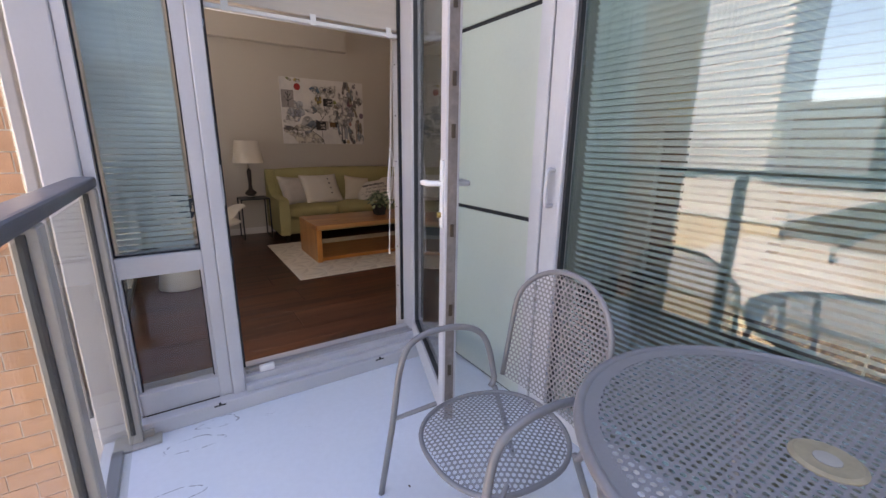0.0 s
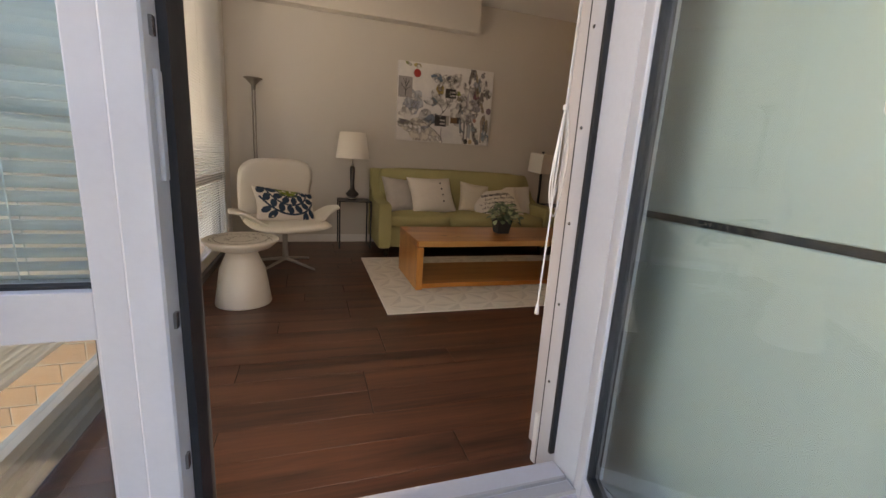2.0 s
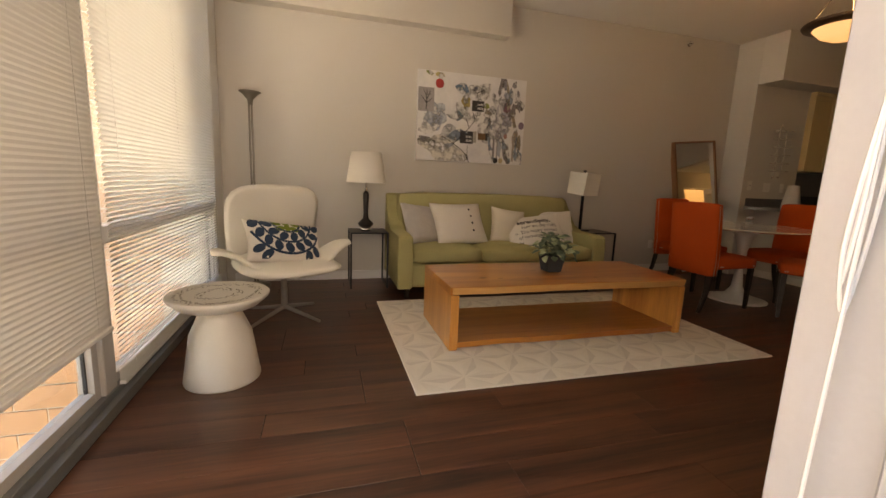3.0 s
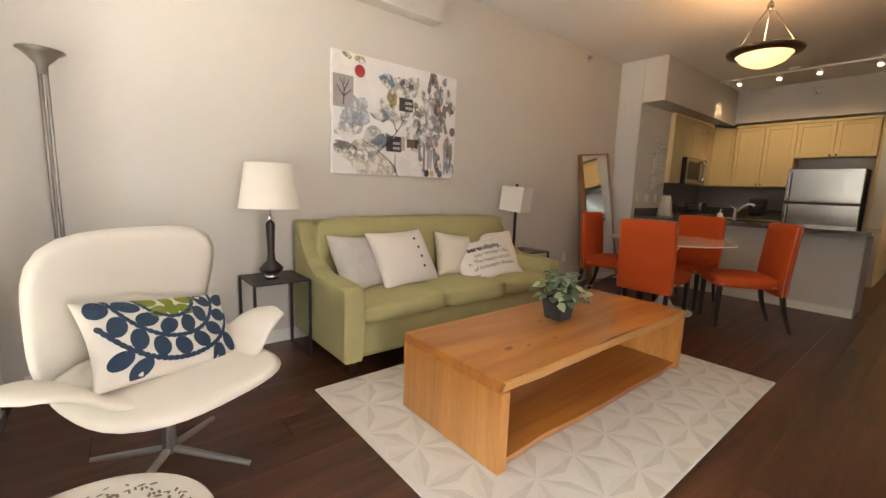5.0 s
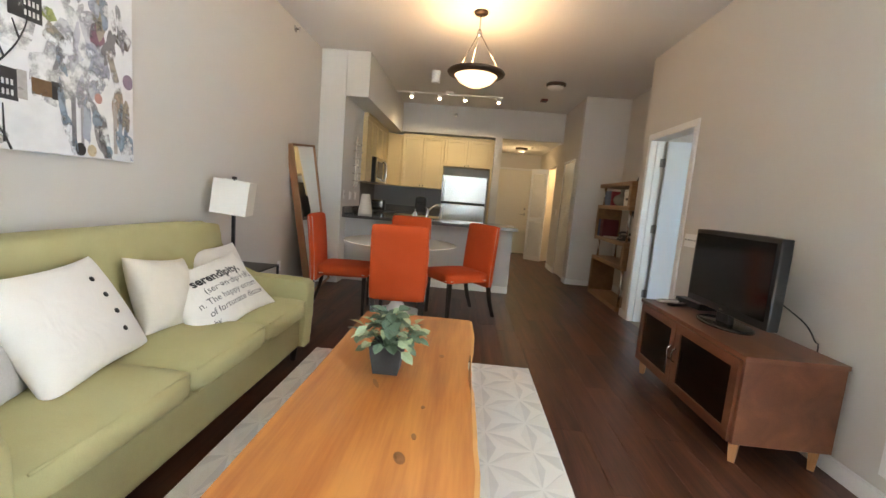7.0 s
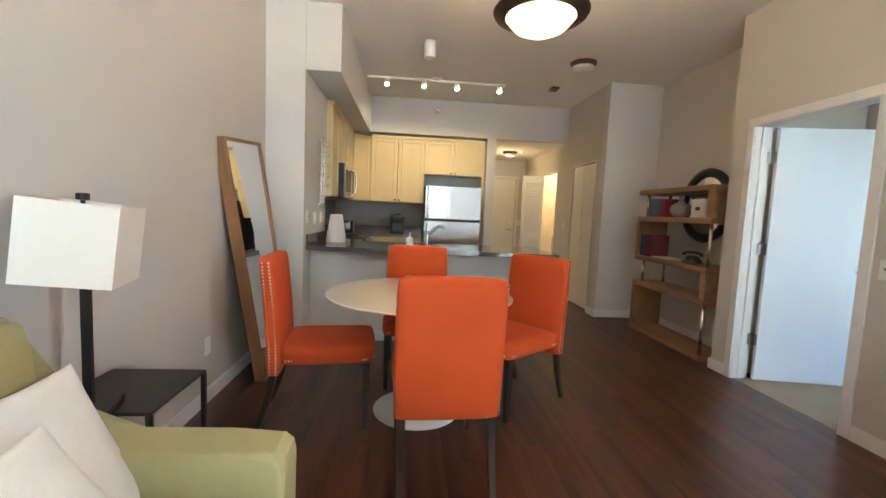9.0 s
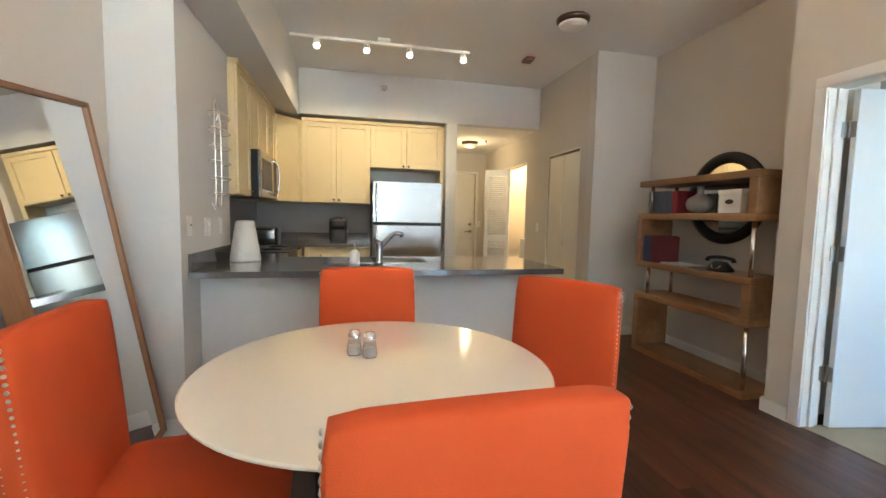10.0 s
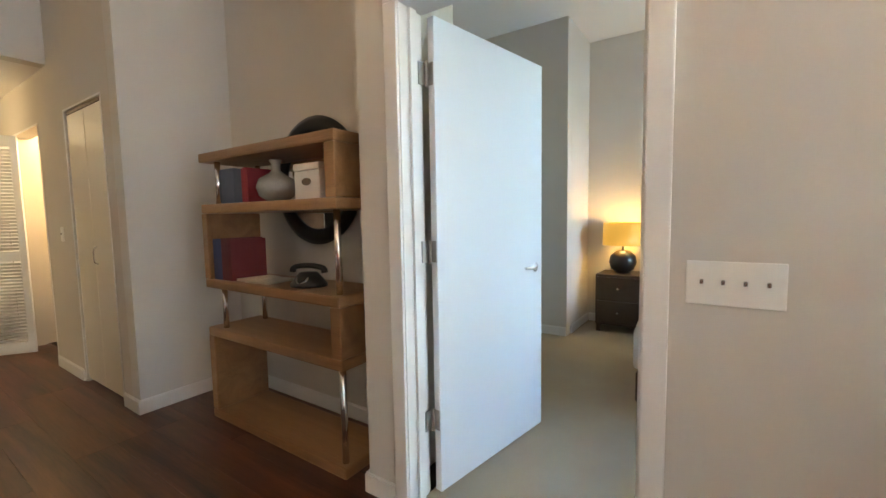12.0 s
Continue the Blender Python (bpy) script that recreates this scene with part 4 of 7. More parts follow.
def pillow(m, w, h, t, material, label, lean=0.10):
    """A stuffed cushion in its own x-y plane; returns it and a function for its front."""
    p = thing("throw_pillow", m, label, "pillow")

    def at(u, v, side):
        bow = 1 - lean * (1 - v * v), 1 - lean * (1 - u * u)
        wrinkle = 0.004 * noise.noise(Vector((u * 4, v * 4, side + w * 31 + m.translation.x)))
        return Vector((w / 2 * u * bow[0], h / 2 * v * bow[1], side * (pillow_height(u, v, t) + wrinkle * (1 - u * u) * (1 - v * v))))

    n = 18
    bm = bmesh.new()
    for side in (1, -1):
        g = [[bm.verts.new(at(math.sin(math.pi / 2 * (2 * i / n - 1)), math.sin(math.pi / 2 * (2 * j / n - 1)), side)) for i in range(n + 1)] for j in range(n + 1)]
        for j in range(n):
            for i in range(n):
                bm.faces.new((g[j][i], g[j][i + 1], g[j + 1][i + 1], g[j + 1][i]))
    bmesh.ops.remove_doubles(bm, verts=bm.verts, dist=0.0005)
    part("cover", bm, material, p, "", True)
    return p, at


def words(parent, at, w, h, lines, material):
    """Printed words that follow the front of a pillow; lines: rows of (text, size, left, height)."""
    for text, size, x, y in lines:
        cu = bpy.data.curves.new("words", "FONT")
        cu.body, cu.size, cu.resolution_u, cu.offset = text, size, 3, 0.0025 if size > 0.07 else 0.0
        ob = bpy.data.objects.new("words", cu)
        scene.collection.objects.link(ob)
        me = bpy.data.meshes.new_from_object(ob.evaluated_get(bpy.context.evaluated_depsgraph_get()))
        bpy.data.objects.remove(ob)
        bm = bmesh.new()
        bm.from_mesh(me)
        bmesh.ops.triangulate(bm, faces=bm.faces[:])
        long = [e for e in bm.edges if e.calc_length() > 0.02]
        if long:
            bmesh.ops.subdivide_edges(bm, edges=long, cuts=2)
        for v in bm.verts:
            u, t = max(-0.98, min(0.98, 2 * (v.co.x + x) / w)), max(-0.98, min(0.98, 2 * (v.co.y + y) / h))
            q = at(u, t, 1)
            v.co = Vector((q.x, q.y, q.z + 0.0025))
        part("printed_line", bm, material, parent, "dark printed lettering")


pillow(pose(1.79, 6.06, 0.645, 58, 6, 22), 0.44, 0.44, 0.105, GREY_CLOTH, "shiny pale grey square pillow leaning on the sofa")
p, at = pillow(pose(2.15, 6.02, 0.66, 59, 0, 12), 0.58, 0.46, 0.105, WHITE_CLOTH, "white pillow with a row of dark buttons")
for k in range(4):
    v = 0.55 - 0.36 * k
    q = at(0.34, v, 1)
    part("button", add_lathe(bmesh.new(), [(0, 0), (0.011, 0), (0.011, 0.003), (0.006, 0.005), (0, 0.005)], (q.x, q.y, q.z + 0.001), 12), BLACK, p, "dark round button")
pillow(pose(2.70, 6.07, 0.632, 66, 8, -4), 0.38, 0.39, 0.10, CREAM, "plain cream square pillow on the sofa")
pillow(pose(3.31, 6.14, 0.615, 58, -2, -12), 0.42, 0.42, 0.08, WHITE_CLOTH, "white square pillow tucked behind the printed one")
p, at = pillow(pose(2.945, 5.94, 0.59, 46, -8, -8), 0.62, 0.42, 0.085, WHITE_CLOTH, "white oblong pillow printed with a dictionary entry")
words(p, at, 0.58, 0.43, [("serendipity,", 0.078, -0.18, 0.070), ("(ser·ən·dip·i·tē).", 0.060, -0.15, 0.003), ("n. The happy occurr", 0.056, -0.23, -0.062), ("of fortunate discov", 0.056, -0.20, -0.126), ("by", 0.05, -0.20, -0.182)], INK)

# coffee table, rug and plant
t = thing("coffee_table", pose(1.607, 4.48, 0), "honey-coloured waterfall coffee table with a live edge", "coffee table")


def wavy_slab(x0, x1, y0, y1, z0, z1, amp, seed, n=28):
    bm = bmesh.new()
    rows = []
    for i in range(n + 1):
        x = x0 + (x1 - x0) * i / n
        fall = min(1, 6 * min(i, n - i) / n)
        dy = amp * (noise.noise(Vector((x * 1.6, seed, 0))) + 0.35 * noise.noise(Vector((x * 6, seed, 3)))) * fall
        rows.append([bm.verts.new((x, y0 + dy + (0.012 if z < z1 else 0), z)) if y == y0 else bm.verts.new((x, y, z)) for y, z in ((y0, z0), (y1, z0), (y1, z1), (y0, z1))])
    for a, b in zip(rows, rows[1:]):
        for k in range(4):
            bm.faces.new((a[k], b[k], b[(k + 1) % 4], a[(k + 1) % 4]))
    bm.faces.new(rows[0])
    bm.faces.new(rows[-1][::-1])
    return bm


part("tabletop", wavy_slab(0, 1.83, 0.012, 0.712, 0.375, 0.427, 0.03, 2.0), OAK_SLAB, t)
part("live_edge", wavy_slab(0.01, 1.82, -0.004, 0.011, 0.380, 0.424, 0.03, 2.0), LIVE_EDGE, t, "pale raw edge of the slab")
part("side_panel", box(0.0, 0.006, 0.012, 0.055, 0.712, 0.3745, 0.004, 2), OAK_END, t)
part("side_panel", box(1.775, 0.006, 0.012, 1.83, 0.712, 0.3745, 0.004, 2), OAK_END, t)
part("lower_shelf", wavy_slab(0.0555, 1.7745, 0.02, 0.70, 0.018, 0.06, 0.03, 5.0), OAK_SLAB, t)
KNOT = wood("dark_knot_wood", (0.38, 0.15, 0.045), (0.22, 0.08, 0.025), 0.35, "y", 14, coat=0.35)
for x, y, a, b, r in ((0.30, 0.24, 0.032, 0.018, 20), (0.42, 0.21, 0.02, 0.009, 10), (0.62, 0.20, 0.014, 0.008, 0), (0.78, 0.42, 0.045, 0.010, 24), (1.15, 0.16, 0.022, 0.013, 0)):
    k = part("knot", add_lathe(bmesh.new(), [(0, 0.0006), (0.6, 0.0005), (1, 0)], segs=18, m=pose(x, y, 0.4272, 0, 0, r) @ Matrix.Diagonal((a, b, 1, 1))), KNOT, t, "dark oval knot in the wood")

rug = thing("area_rug", pose(1.29, 4.008, 0), "ivory and pale grey rug with faceted leaf pattern", "rug")
part("rug_body", box(0, 0, 0.001, 2.447, 1.632, 0.011, 0.003, 1), RUG_A, rug)
rr = random.Random(4)
RUG_C = mat("shaded_rug_pile", (0.82, 0.78, 0.705), 0.95, vary=0.08, scale=9, fine=420, bump=0.6)
grey_half, pale_half = bmesh.new(), bmesh.new()
PITCH = 0.27


def rug_node(i, j):
    return Vector((PITCH * (i + 0.5 * (j % 2)) - 0.1, PITCH * 0.866 * j - 0.1, 0))


for j in range(10):
    for i in range(12):
        o = rug_node(i, j)
        for q in (rug_node(i + 1, j), rug_node(i + j % 2, j + 1), rug_node(i + j % 2 - 1, j + 1)):
            side_ = (q - o).cross(Vector((0, 0, 1))).normalized() * rr.uniform(0.036, 0.052)
            mid = (o + q) / 2
            for bm, sgn, lift in ((grey_half, 1, 0.0114), (pale_half, -1, 0.0117)):
                tri_ = [o + (q - o) * 0.03, mid + side_ * sgn, q - (q - o) * 0.03]
                tri_ = [Vector((min(2.437, max(0.01, p.x)), min(1.622, max(0.01, p.y)), lift)) for p in tri_]
                if (tri_[1] - tri_[0]).cross(tri_[2] - tri_[0]).length > 1e-4:
                    bm.faces.new([bm.verts.new(p) for p in tri_])
part("pale_leaf_pattern", pale_half, RUG_C, rug, "faintly shaded woven leaf facets")
bm = grey_half
part("leaf_pattern", bm, RUG_B, rug, "pale grey woven leaf facets")

LEAF_DARK = mat("blue_green_leaf", (0.09, 0.15, 0.09), 0.5, vary=0.25, scale=25, fine=90, tint=(0.15, 0.23, 0.16))
LEAF_PALE = mat("variegated_leaf", (0.48, 0.55, 0.36), 0.5, vary=0.15, scale=25, fine=90, tint=(0.30, 0.42, 0.24))
SLATE = mat("dark_grey_slate", (0.055, 0.058, 0.06), 0.8, vary=0.15, scale=12, fine=80, bump=0.2)
pl = thing("potted_plant", pose(2.53, 4.88, 0.4275), "variegated leafy plant in a square slate pot", "plant")
bm = bmesh.new()
lo, hi = 0.055, 0.075
rim = [[bm.verts.new((sx * r, sy * r, z)) for sx, sy in ((-1, -1), (1, -1), (1, 1), (-1, 1))] for r, z in ((lo, 0), (hi, 0.13), (hi - 0.012, 0.13), (hi - 0.014, 0.105))]
bm.faces.new(rim[0][::-1])
for a, b in zip(rim, rim[1:]):
    for k in range(4):
        bm.faces.new((a[k], a[(k + 1) % 4], b[(k + 1) % 4], b[k]))
bm.faces.new(rim[-1])
part("pot", bm, SLATE, pl, "dark tapered slate pot")


def leaf(bm, m, L, Wd):
    pts = [(0, 0, 0), (-Wd, 0.35 * L, 0.10 * L), (-Wd * 0.8, 0.7 * L, 0.04 * L), (0, L, -0.10 * L), (Wd * 0.8, 0.7 * L, 0.04 * L), (Wd, 0.35 * L, 0.10 * L)]
    v = [bm.verts.new(m @ Vector(p)) for p in pts]
    mid = bm.verts.new(m @ Vector((0, 0.5 * L, 0)))
    for i in range(6):
        bm.faces.new((v[i], v[(i + 1) % 6], mid))


dark, pale, stems = bmesh.new(), bmesh.new(), bmesh.new()
for i in range(150):
    az, el = rr.uniform(0, 360), rr.uniform(-12, 85)
    rad = 0.135 * rr.uniform(0.45, 1.0) * (1.15 if el < 25 else 0.95)
    d = Vector((math.cos(radians(az)) * math.cos(radians(el)), math.sin(radians(az)) * math.cos(radians(el)), math.sin(radians(el)) * 1.05))
    c = Vector((0, 0, 0.15)) + d * rad
    m = Matrix.Translation(c) @ Euler((radians(rr.uniform(-50, 30)), radians(rr.uniform(-30, 30)), radians(az - 90 + rr.uniform(-40, 40)))).to_matrix().to_4x4()
    leaf(pale if rr.random() < 0.42 else dark, m, rr.uniform(0.05, 0.08), rr.uniform(0.018, 0.028))
    if i % 3 == 0:
        add_tube(stems, [(0.02 * d.x, 0.02 * d.y, 0.105), (0.5 * (c.x), 0.5 * c.y, 0.13 + 0.3 * (c.z - 0.13)), c], 0.0018, 5)
part("foliage", dark, LEAF_DARK, pl, "blue-green leaves")
part("pale_leaves", pale, LEAF_PALE, pl, "cream-edged pale leaves")
part("stems", stems, LEAF_DARK, pl)

# painting
pt = thing("abstract_painting", pose(1.793, 6.502, 1.288), "large abstract collage painting on stretched canvas", "painting")
CANVAS = mat("mottled_canvas", (0.86, 0.84, 0.80), 0.8, vary=0.08, scale=5, fine=22, bump=0.06, tint=(0.58, 0.58, 0.60))
PW, PH = 1.235, 0.918
part("canvas", box(0, 0.0, 0, PW, 0.036, PH, 0.004, 2), CANVAS, pt)


def daub(name, u, v, a, b, colour, kind="blob", turn=0, seed=1, lift=0.0006):
    """A flat painted mark; u and v run over the canvas from its lower left corner."""
    m = mat(name + "_paint", colour, 0.8, vary=0.18, scale=14, fine=50, bump=0.04)
    bm = bmesh.new()
    M = Matrix.Translation((u * PW, -lift, v * PH)) @ Matrix.Rotation(radians(turn), 4, "Y")
    if kind == "box":
        pts = [(-a, -b), (a, -b), (a, b), (-a, b)]
    elif kind == "leaf":
        pts = [(-a, 0), (-0.4 * a, 0.8 * b), (0.3 * a, b), (a, 0.1 * b), (0.3 * a, -0.7 * b), (-0.5 * a, -0.5 * b)]
    else:
        pts = []
        for k in range(26):
            w = 2 * math.pi * k / 26
            r = 1 if kind == "disc" else 1 + 0.55 * noise.noise(Vector((math.cos(w) * 1.5, math.sin(w) * 1.5, seed * 3.7)))
            pts.append((a * r * math.cos(w), b * r * math.sin(w)))
    if kind not in ("box", "disc"):
        brushed(m, 0.38, 0.56, 9)
    else:
        brushed(m, 0.30, 0.40, 14)
    spots = [M @ Vector((x, 0, z)) for x, z in pts]
    bm.faces.new([bm.verts.new((min(PW - 0.006, max(0.006, q.x)), q.y, min(PH - 0.006, max(0.006, q.z)))) for q in spots])
    part(name, bm, m, pt)


GREYB, BLUE, DK = (0.36, 0.38, 0.42), (0.16, 0.24, 0.33), (0.05, 0.045, 0.045)
marks = [("pale_patch", .30, .30, .10, .07, (.60, .60, .60), "blob"), ("pale_patch", .72, .5, .12, .2, (.56, .55, .57), "blob"), ("pale_patch", .15, .55, .1, .12, (.58, .62, .68), "blob"), ("pale_patch", .55, .82, .1, .08, (.82, .80, .77), "blob"), ("pale_patch", .25, .12, .2, .08, (.80, .76, .68), "blob"),
         ("white_patch", .45, .62, .12, .10, (.82, .81, .79), "blob"), ("white_patch", .62, .36, .10, .08, (.82, .81, .79), "blob"), ("white_patch", .10, .36, .07, .05, (.80, .79, .77), "blob"),
         ("green_patch", .10, .975, .03, .02, (.36, .42, .16), "blob"), ("ochre_patch", .19, .955, .035, .02, (.62, .52, .24), "blob"), ("red_disc", .19, .865, .045, .048, (.50, .05, .045), "disc"),
         ("tree_block", .075, .68, .085, .12, (.40, .37, .37), "box"), ("blue_bird", .39, .825, .065, .055, BLUE, "leaf"), ("blue_bird", .34, .52, .08, .05, (.20, .26, .30), "leaf"), ("blue_bird", .37, .30, .10, .055, (.20, .25, .31), "leaf"),
         ("gold_leaf", .435, .68, .04, .06, (.42, .32, .12), "blob"), ("gold_leaf", .62, .66, .035, .028, (.32, .36, .12), "leaf"), ("dark_house", .545, .655, .07, .055, DK, "box"), ("dark_house", .45, .29, .075, .065, DK, "box"), ("brown_block", .60, .31, .055, .035, (.20, .11, .05), "box"), ("dark_house", .645, .31, .022, .04, DK, "box"), ("grey_bars", .525, .30, .02, .06, (.45, .42, .38), "box"),
         ("dark_leaf", .585, .82, .022, .05, (.10, .09, .09), "leaf"), ("dark_leaf", .51, .85, .03, .018, (.12, .13, .2), "blob"), ("plum_disc", .82, .665, .032, .042, (.26, .13, .16), "blob"), ("olive_patch", .83, .76, .022, .06, (.27, .25, .17), "blob"), ("dark_leaf", .95, .69, .045, .05, (.13, .11, .09), "leaf"), ("plum_disc", .97, .47, .035, .04, (.28, .2, .26), "disc"), ("rust_disc", .82, .33, .022, .026, (.48, .24, .2), "disc"),
         ("grey_vase", .81, .50, .06, .08, (.45, .45, .50), "blob"), ("grey_vase", .82, .16, .02, .12, (.35, .33, .35), "blob"), ("grey_vase", .71, .18, .012, .12, (.28, .27, .28), "box"), ("grey_vase", .745, .18, .008, .13, (.38, .36, .36), "box"), ("rust_patch", .92, .3, .03, .08, (.5, .38, .3), "blob"), ("grey_vase", .90, .18, .012, .13, (.45, .4, .36), "box"),
         ("blue_patch", .16, .45, .06, .07, (.42, .46, .54), "blob"), ("dark_car", .08, .235, .075, .028, (.16, .15, .16), "blob"), ("dark_car", .14, .2, .03, .03, (.10, .10, .11), "blob"), ("grey_wash", .27, .175, .07, .02, GREYB, "blob"),
         ("black_disc", .735, .04, .028, .032, (.04, .035, .03), "disc"), ("tan_disc", .785, .04, .026, .03, (.62, .50, .32), "disc"), ("blue_disc", .865, .045, .024, .03, (.24, .32, .38), "disc"), ("blue_patch", .955, .09, .04, .07, (.33, .42, .5), "blob")]
pr2 = random.Random(21)
for k in range(30):
    side = pr2.random() < 0.85
    u, v = (pr2.uniform(0.66, 0.97) if side else pr2.uniform(0.04, 0.66)), pr2.uniform(0.05, 0.95)
    tall = pr2.uniform(0.03, 0.11) if side else pr2.uniform(0.015, 0.04)
    col = pr2.choice(((.34, .33, .35), (.22, .20, .20), (.44, .47, .54), (.40, .34, .26), (.52, .50, .54), (.80, .79, .77), (.30, .36, .42)))
    marks.append(("brush_mark", u, v, pr2.uniform(0.01, 0.028) * (1 if side else 1.8), tall, col, "blob"))
for k, (name, u, v, a, b, col, kind) in enumerate(marks):
    grow = 1.0 if kind in ("box", "disc") else 1.3
    daub(name, u, v, a * grow, b * grow, col, kind, 0 if kind in ("box", "disc") else (k * 37) % 50 - 25, k, 0.0006 + 0.0003 * k / 10)
bm = bmesh.new()
for line in ([(.48, 0, .0), (.44, 0, .10), (.33, 0, .21), (.20, 0, .30)], [(.33, 0, .21), (.40, 0, .30), (.47, 0, .40), (.52, 0, .50), (.55, 0, .62), (.53, 0, .80)], [(.47, 0, .40), (.44, 0, .50)], [(.52, 0, .50), (.50, 0, .58)], [(.53, 0, .80), (.48, 0, .84)], [(.46, 0, .03), (.46, 0, .2)], [(.53, 0, .80), (.59, 0, .84)],
             [(.075, 0, .57), (.078, 0, .70), (.05, 0, .78)], [(.078, 0, .68), (.11, 0, .77)], [(.078, 0, .72), (.08, 0, .79)], [(.077, 0, .64), (.03, 0, .72)], [(.077, 0, .64), (.13, 0, .70)]):
    add_tube(bm, curve_points([(x * PW, -0.003, z * PH) for x, _, z in line], 4), 0.0048, 5, taper=0.0022)
part("painted_branch", bm, mat("branch_paint", (0.03, 0.027, 0.027), 0.8), pt, "dark branching painted lines")
bm = bmesh.new()
for bx, bz in ((.545, .645), (.45, .27)):
    for i in range(4):
        for j in range(2):
            add_box(bm, (bx - .005 + i * .014) * PW, -0.0042, (bz - .03 + j * .045) * PH, (bx + .002 + i * .014) * PW, -0.0030, (bz - .005 + j * .045) * PH)
part("pale_window_paint", bm, mat("pale_window_paint", (0.72, 0.70, 0.68), 0.8), pt)

# lounge chair
ALLOY = mat("cast_alloy", (0.50, 0.49, 0.48), 0.38, 0.85, vary=0.05, scale=5, bump=0.0)
ch = thing("lounge_chair", pose(0.555, 5.365, 0, 0, 0, 27), "white leather swivel lounge chair with winged arms", "armchair")


def shell(w, h, t, bend, dish, n=20, ex=3.2):
    """A padded rounded panel in x-z, bent about its upright axis."""
    bm = bmesh.new()
    for side in (1, -1):
        rows = [[bm.verts.new((0, side * t / 2, 0))]]
        for k in range(1, n // 2 + 1):
            r = k / (n // 2)
            ring = []
            for i in range(40):
                a = 2 * math.pi * i / 40
                c, s_ = math.cos(a), math.sin(a)
                q = (abs(c) ** ex + abs(s_) ** ex) ** (-1 / ex)
                x, z = r * q * c, r * q * s_
                y = side * t / 2 * (1 - r ** 4) ** 0.5 if r < 1 else 0
                ring.append(bm.verts.new((x * w / 2, y - bend * x * x - dish * z * z, z * h / 2)))
            rows.append(ring)
        for a, b in zip(rows, rows[1:]):
            for i in range(40):
                q = list(dict.fromkeys([a[i % len(a)], a[(i + 1) % len(a)], b[(i + 1) % 40], b[i]]))
                bm.faces.new(q)
    bmesh.ops.remove_doubles(bm, verts=bm.verts, dist=0.0003)
    return bm


bk = shell(0.73, 0.66, 0.07, 0.05, 0.02, ex=4.2)
for v in bk.verts:
    v.co.x *= 0.94 + 0.22 * v.co.z
q = part("backrest", bk, LEATHER, ch, "", True)
q.matrix_basis = pose(0, 0.235, 0.685, 13, 0, 0)
q = part("seat", shell(0.72, 0.66, 0.075, 0.0, -0.02, ex=2.8), LEATHER, ch, "", True)
q.matrix_basis = pose(0, -0.085, 0.43, 96, 0, 0)
for sx in (-1, 1):
    bm = add_tube(bmesh.new(), curve_points([(sx * 0.17, -0.06, 0.425), (sx * 0.27, -0.07, 0.455), (sx * 0.35, -0.08, 0.515), (sx * 0.42, -0.08, 0.55), (sx * 0.475, -0.075, 0.56), (sx * 0.505, -0.07, 0.56)], 6), 1.0, 14)
    rings = [bm.verts[:][i:i + 14] for i in range(0, len(bm.verts), 14)]
    for k, ring in enumerate(rings):
        c = sum((v.co for v in ring), Vector()) / 14
        f = k / (len(rings) - 1)
        wide = (0.20, 0.165, 0.13, 0.115, 0.095, 0.02)
        j = min(4, int(f * 5))
        r = wide[j] + (wide[j + 1] - wide[j]) * (f * 5 - j)
        for v in ring:
            d = v.co - c
            v.co = c + Vector((d.x * 0.022, d.y * r, d.z * min(0.022, r * 0.6)))
    part("arm", bm, LEATHER, ch, "", True)
part("column", lathe([(0, 0.07), (0.028, 0.07), (0.024, 0.2), (0.022, 0.38), (0.09, 0.395), (0.09, 0.40), (0, 0.40)], segs=20), ALLOY, ch, "brushed steel column", True)
for k in range(4):
    a = radians(25 + 90 * k)
    part("leg", tube([(0.01 * math.cos(a), 0.01 * math.sin(a), 0.085), (0.33 * math.cos(a), 0.33 * math.sin(a), 0.022)], 0.017, 8, taper=0.011), ALLOY, ch, "brushed steel leg")
p, at = pillow(ch.matrix_basis @ pose(0.0, -0.03, 0.58, 54, 9, 0), 0.58, 0.34, 0.085, WHITE_CLOTH, "white oblong pillow with navy and green leaf print")
NAVY, LIME = mat("navy_print", (0.018, 0.05, 0.10), 0.85, vary=0.15, scale=20, fine=200), mat("lime_print", (0.20, 0.27, 0.035), 0.85, vary=0.15, scale=20, fine=200)


def print_marks(name, marks, material, label):
    bm = bmesh.new()
    for u, v, a, b, r in marks:
        ring = []
        cr, sr = math.cos(radians(r)), math.sin(radians(r))
        for k in range(16):
            w = 2 * math.pi * k / 16
            x, y = a * math.cos(w), b * math.sin(w)
            uu, vv = max(-0.97, min(0.97, u + (x * cr - y * sr) / 0.30)), max(-0.97, min(0.97, v + (x * sr + y * cr) / 0.17))
            q = at(uu, vv, 1)
            ring.append(bm.verts.new((q.x, q.y, q.z + 0.003)))
        q = at(max(-.97, min(.97, u)), max(-.97, min(.97, v)), 1)
        c = bm.verts.new((q.x, q.y, q.z + 0.003))
        for k in range(16):
            bm.faces.new((ring[k], ring[(k + 1) % 16], c))
    part(name, bm, material, p, label)


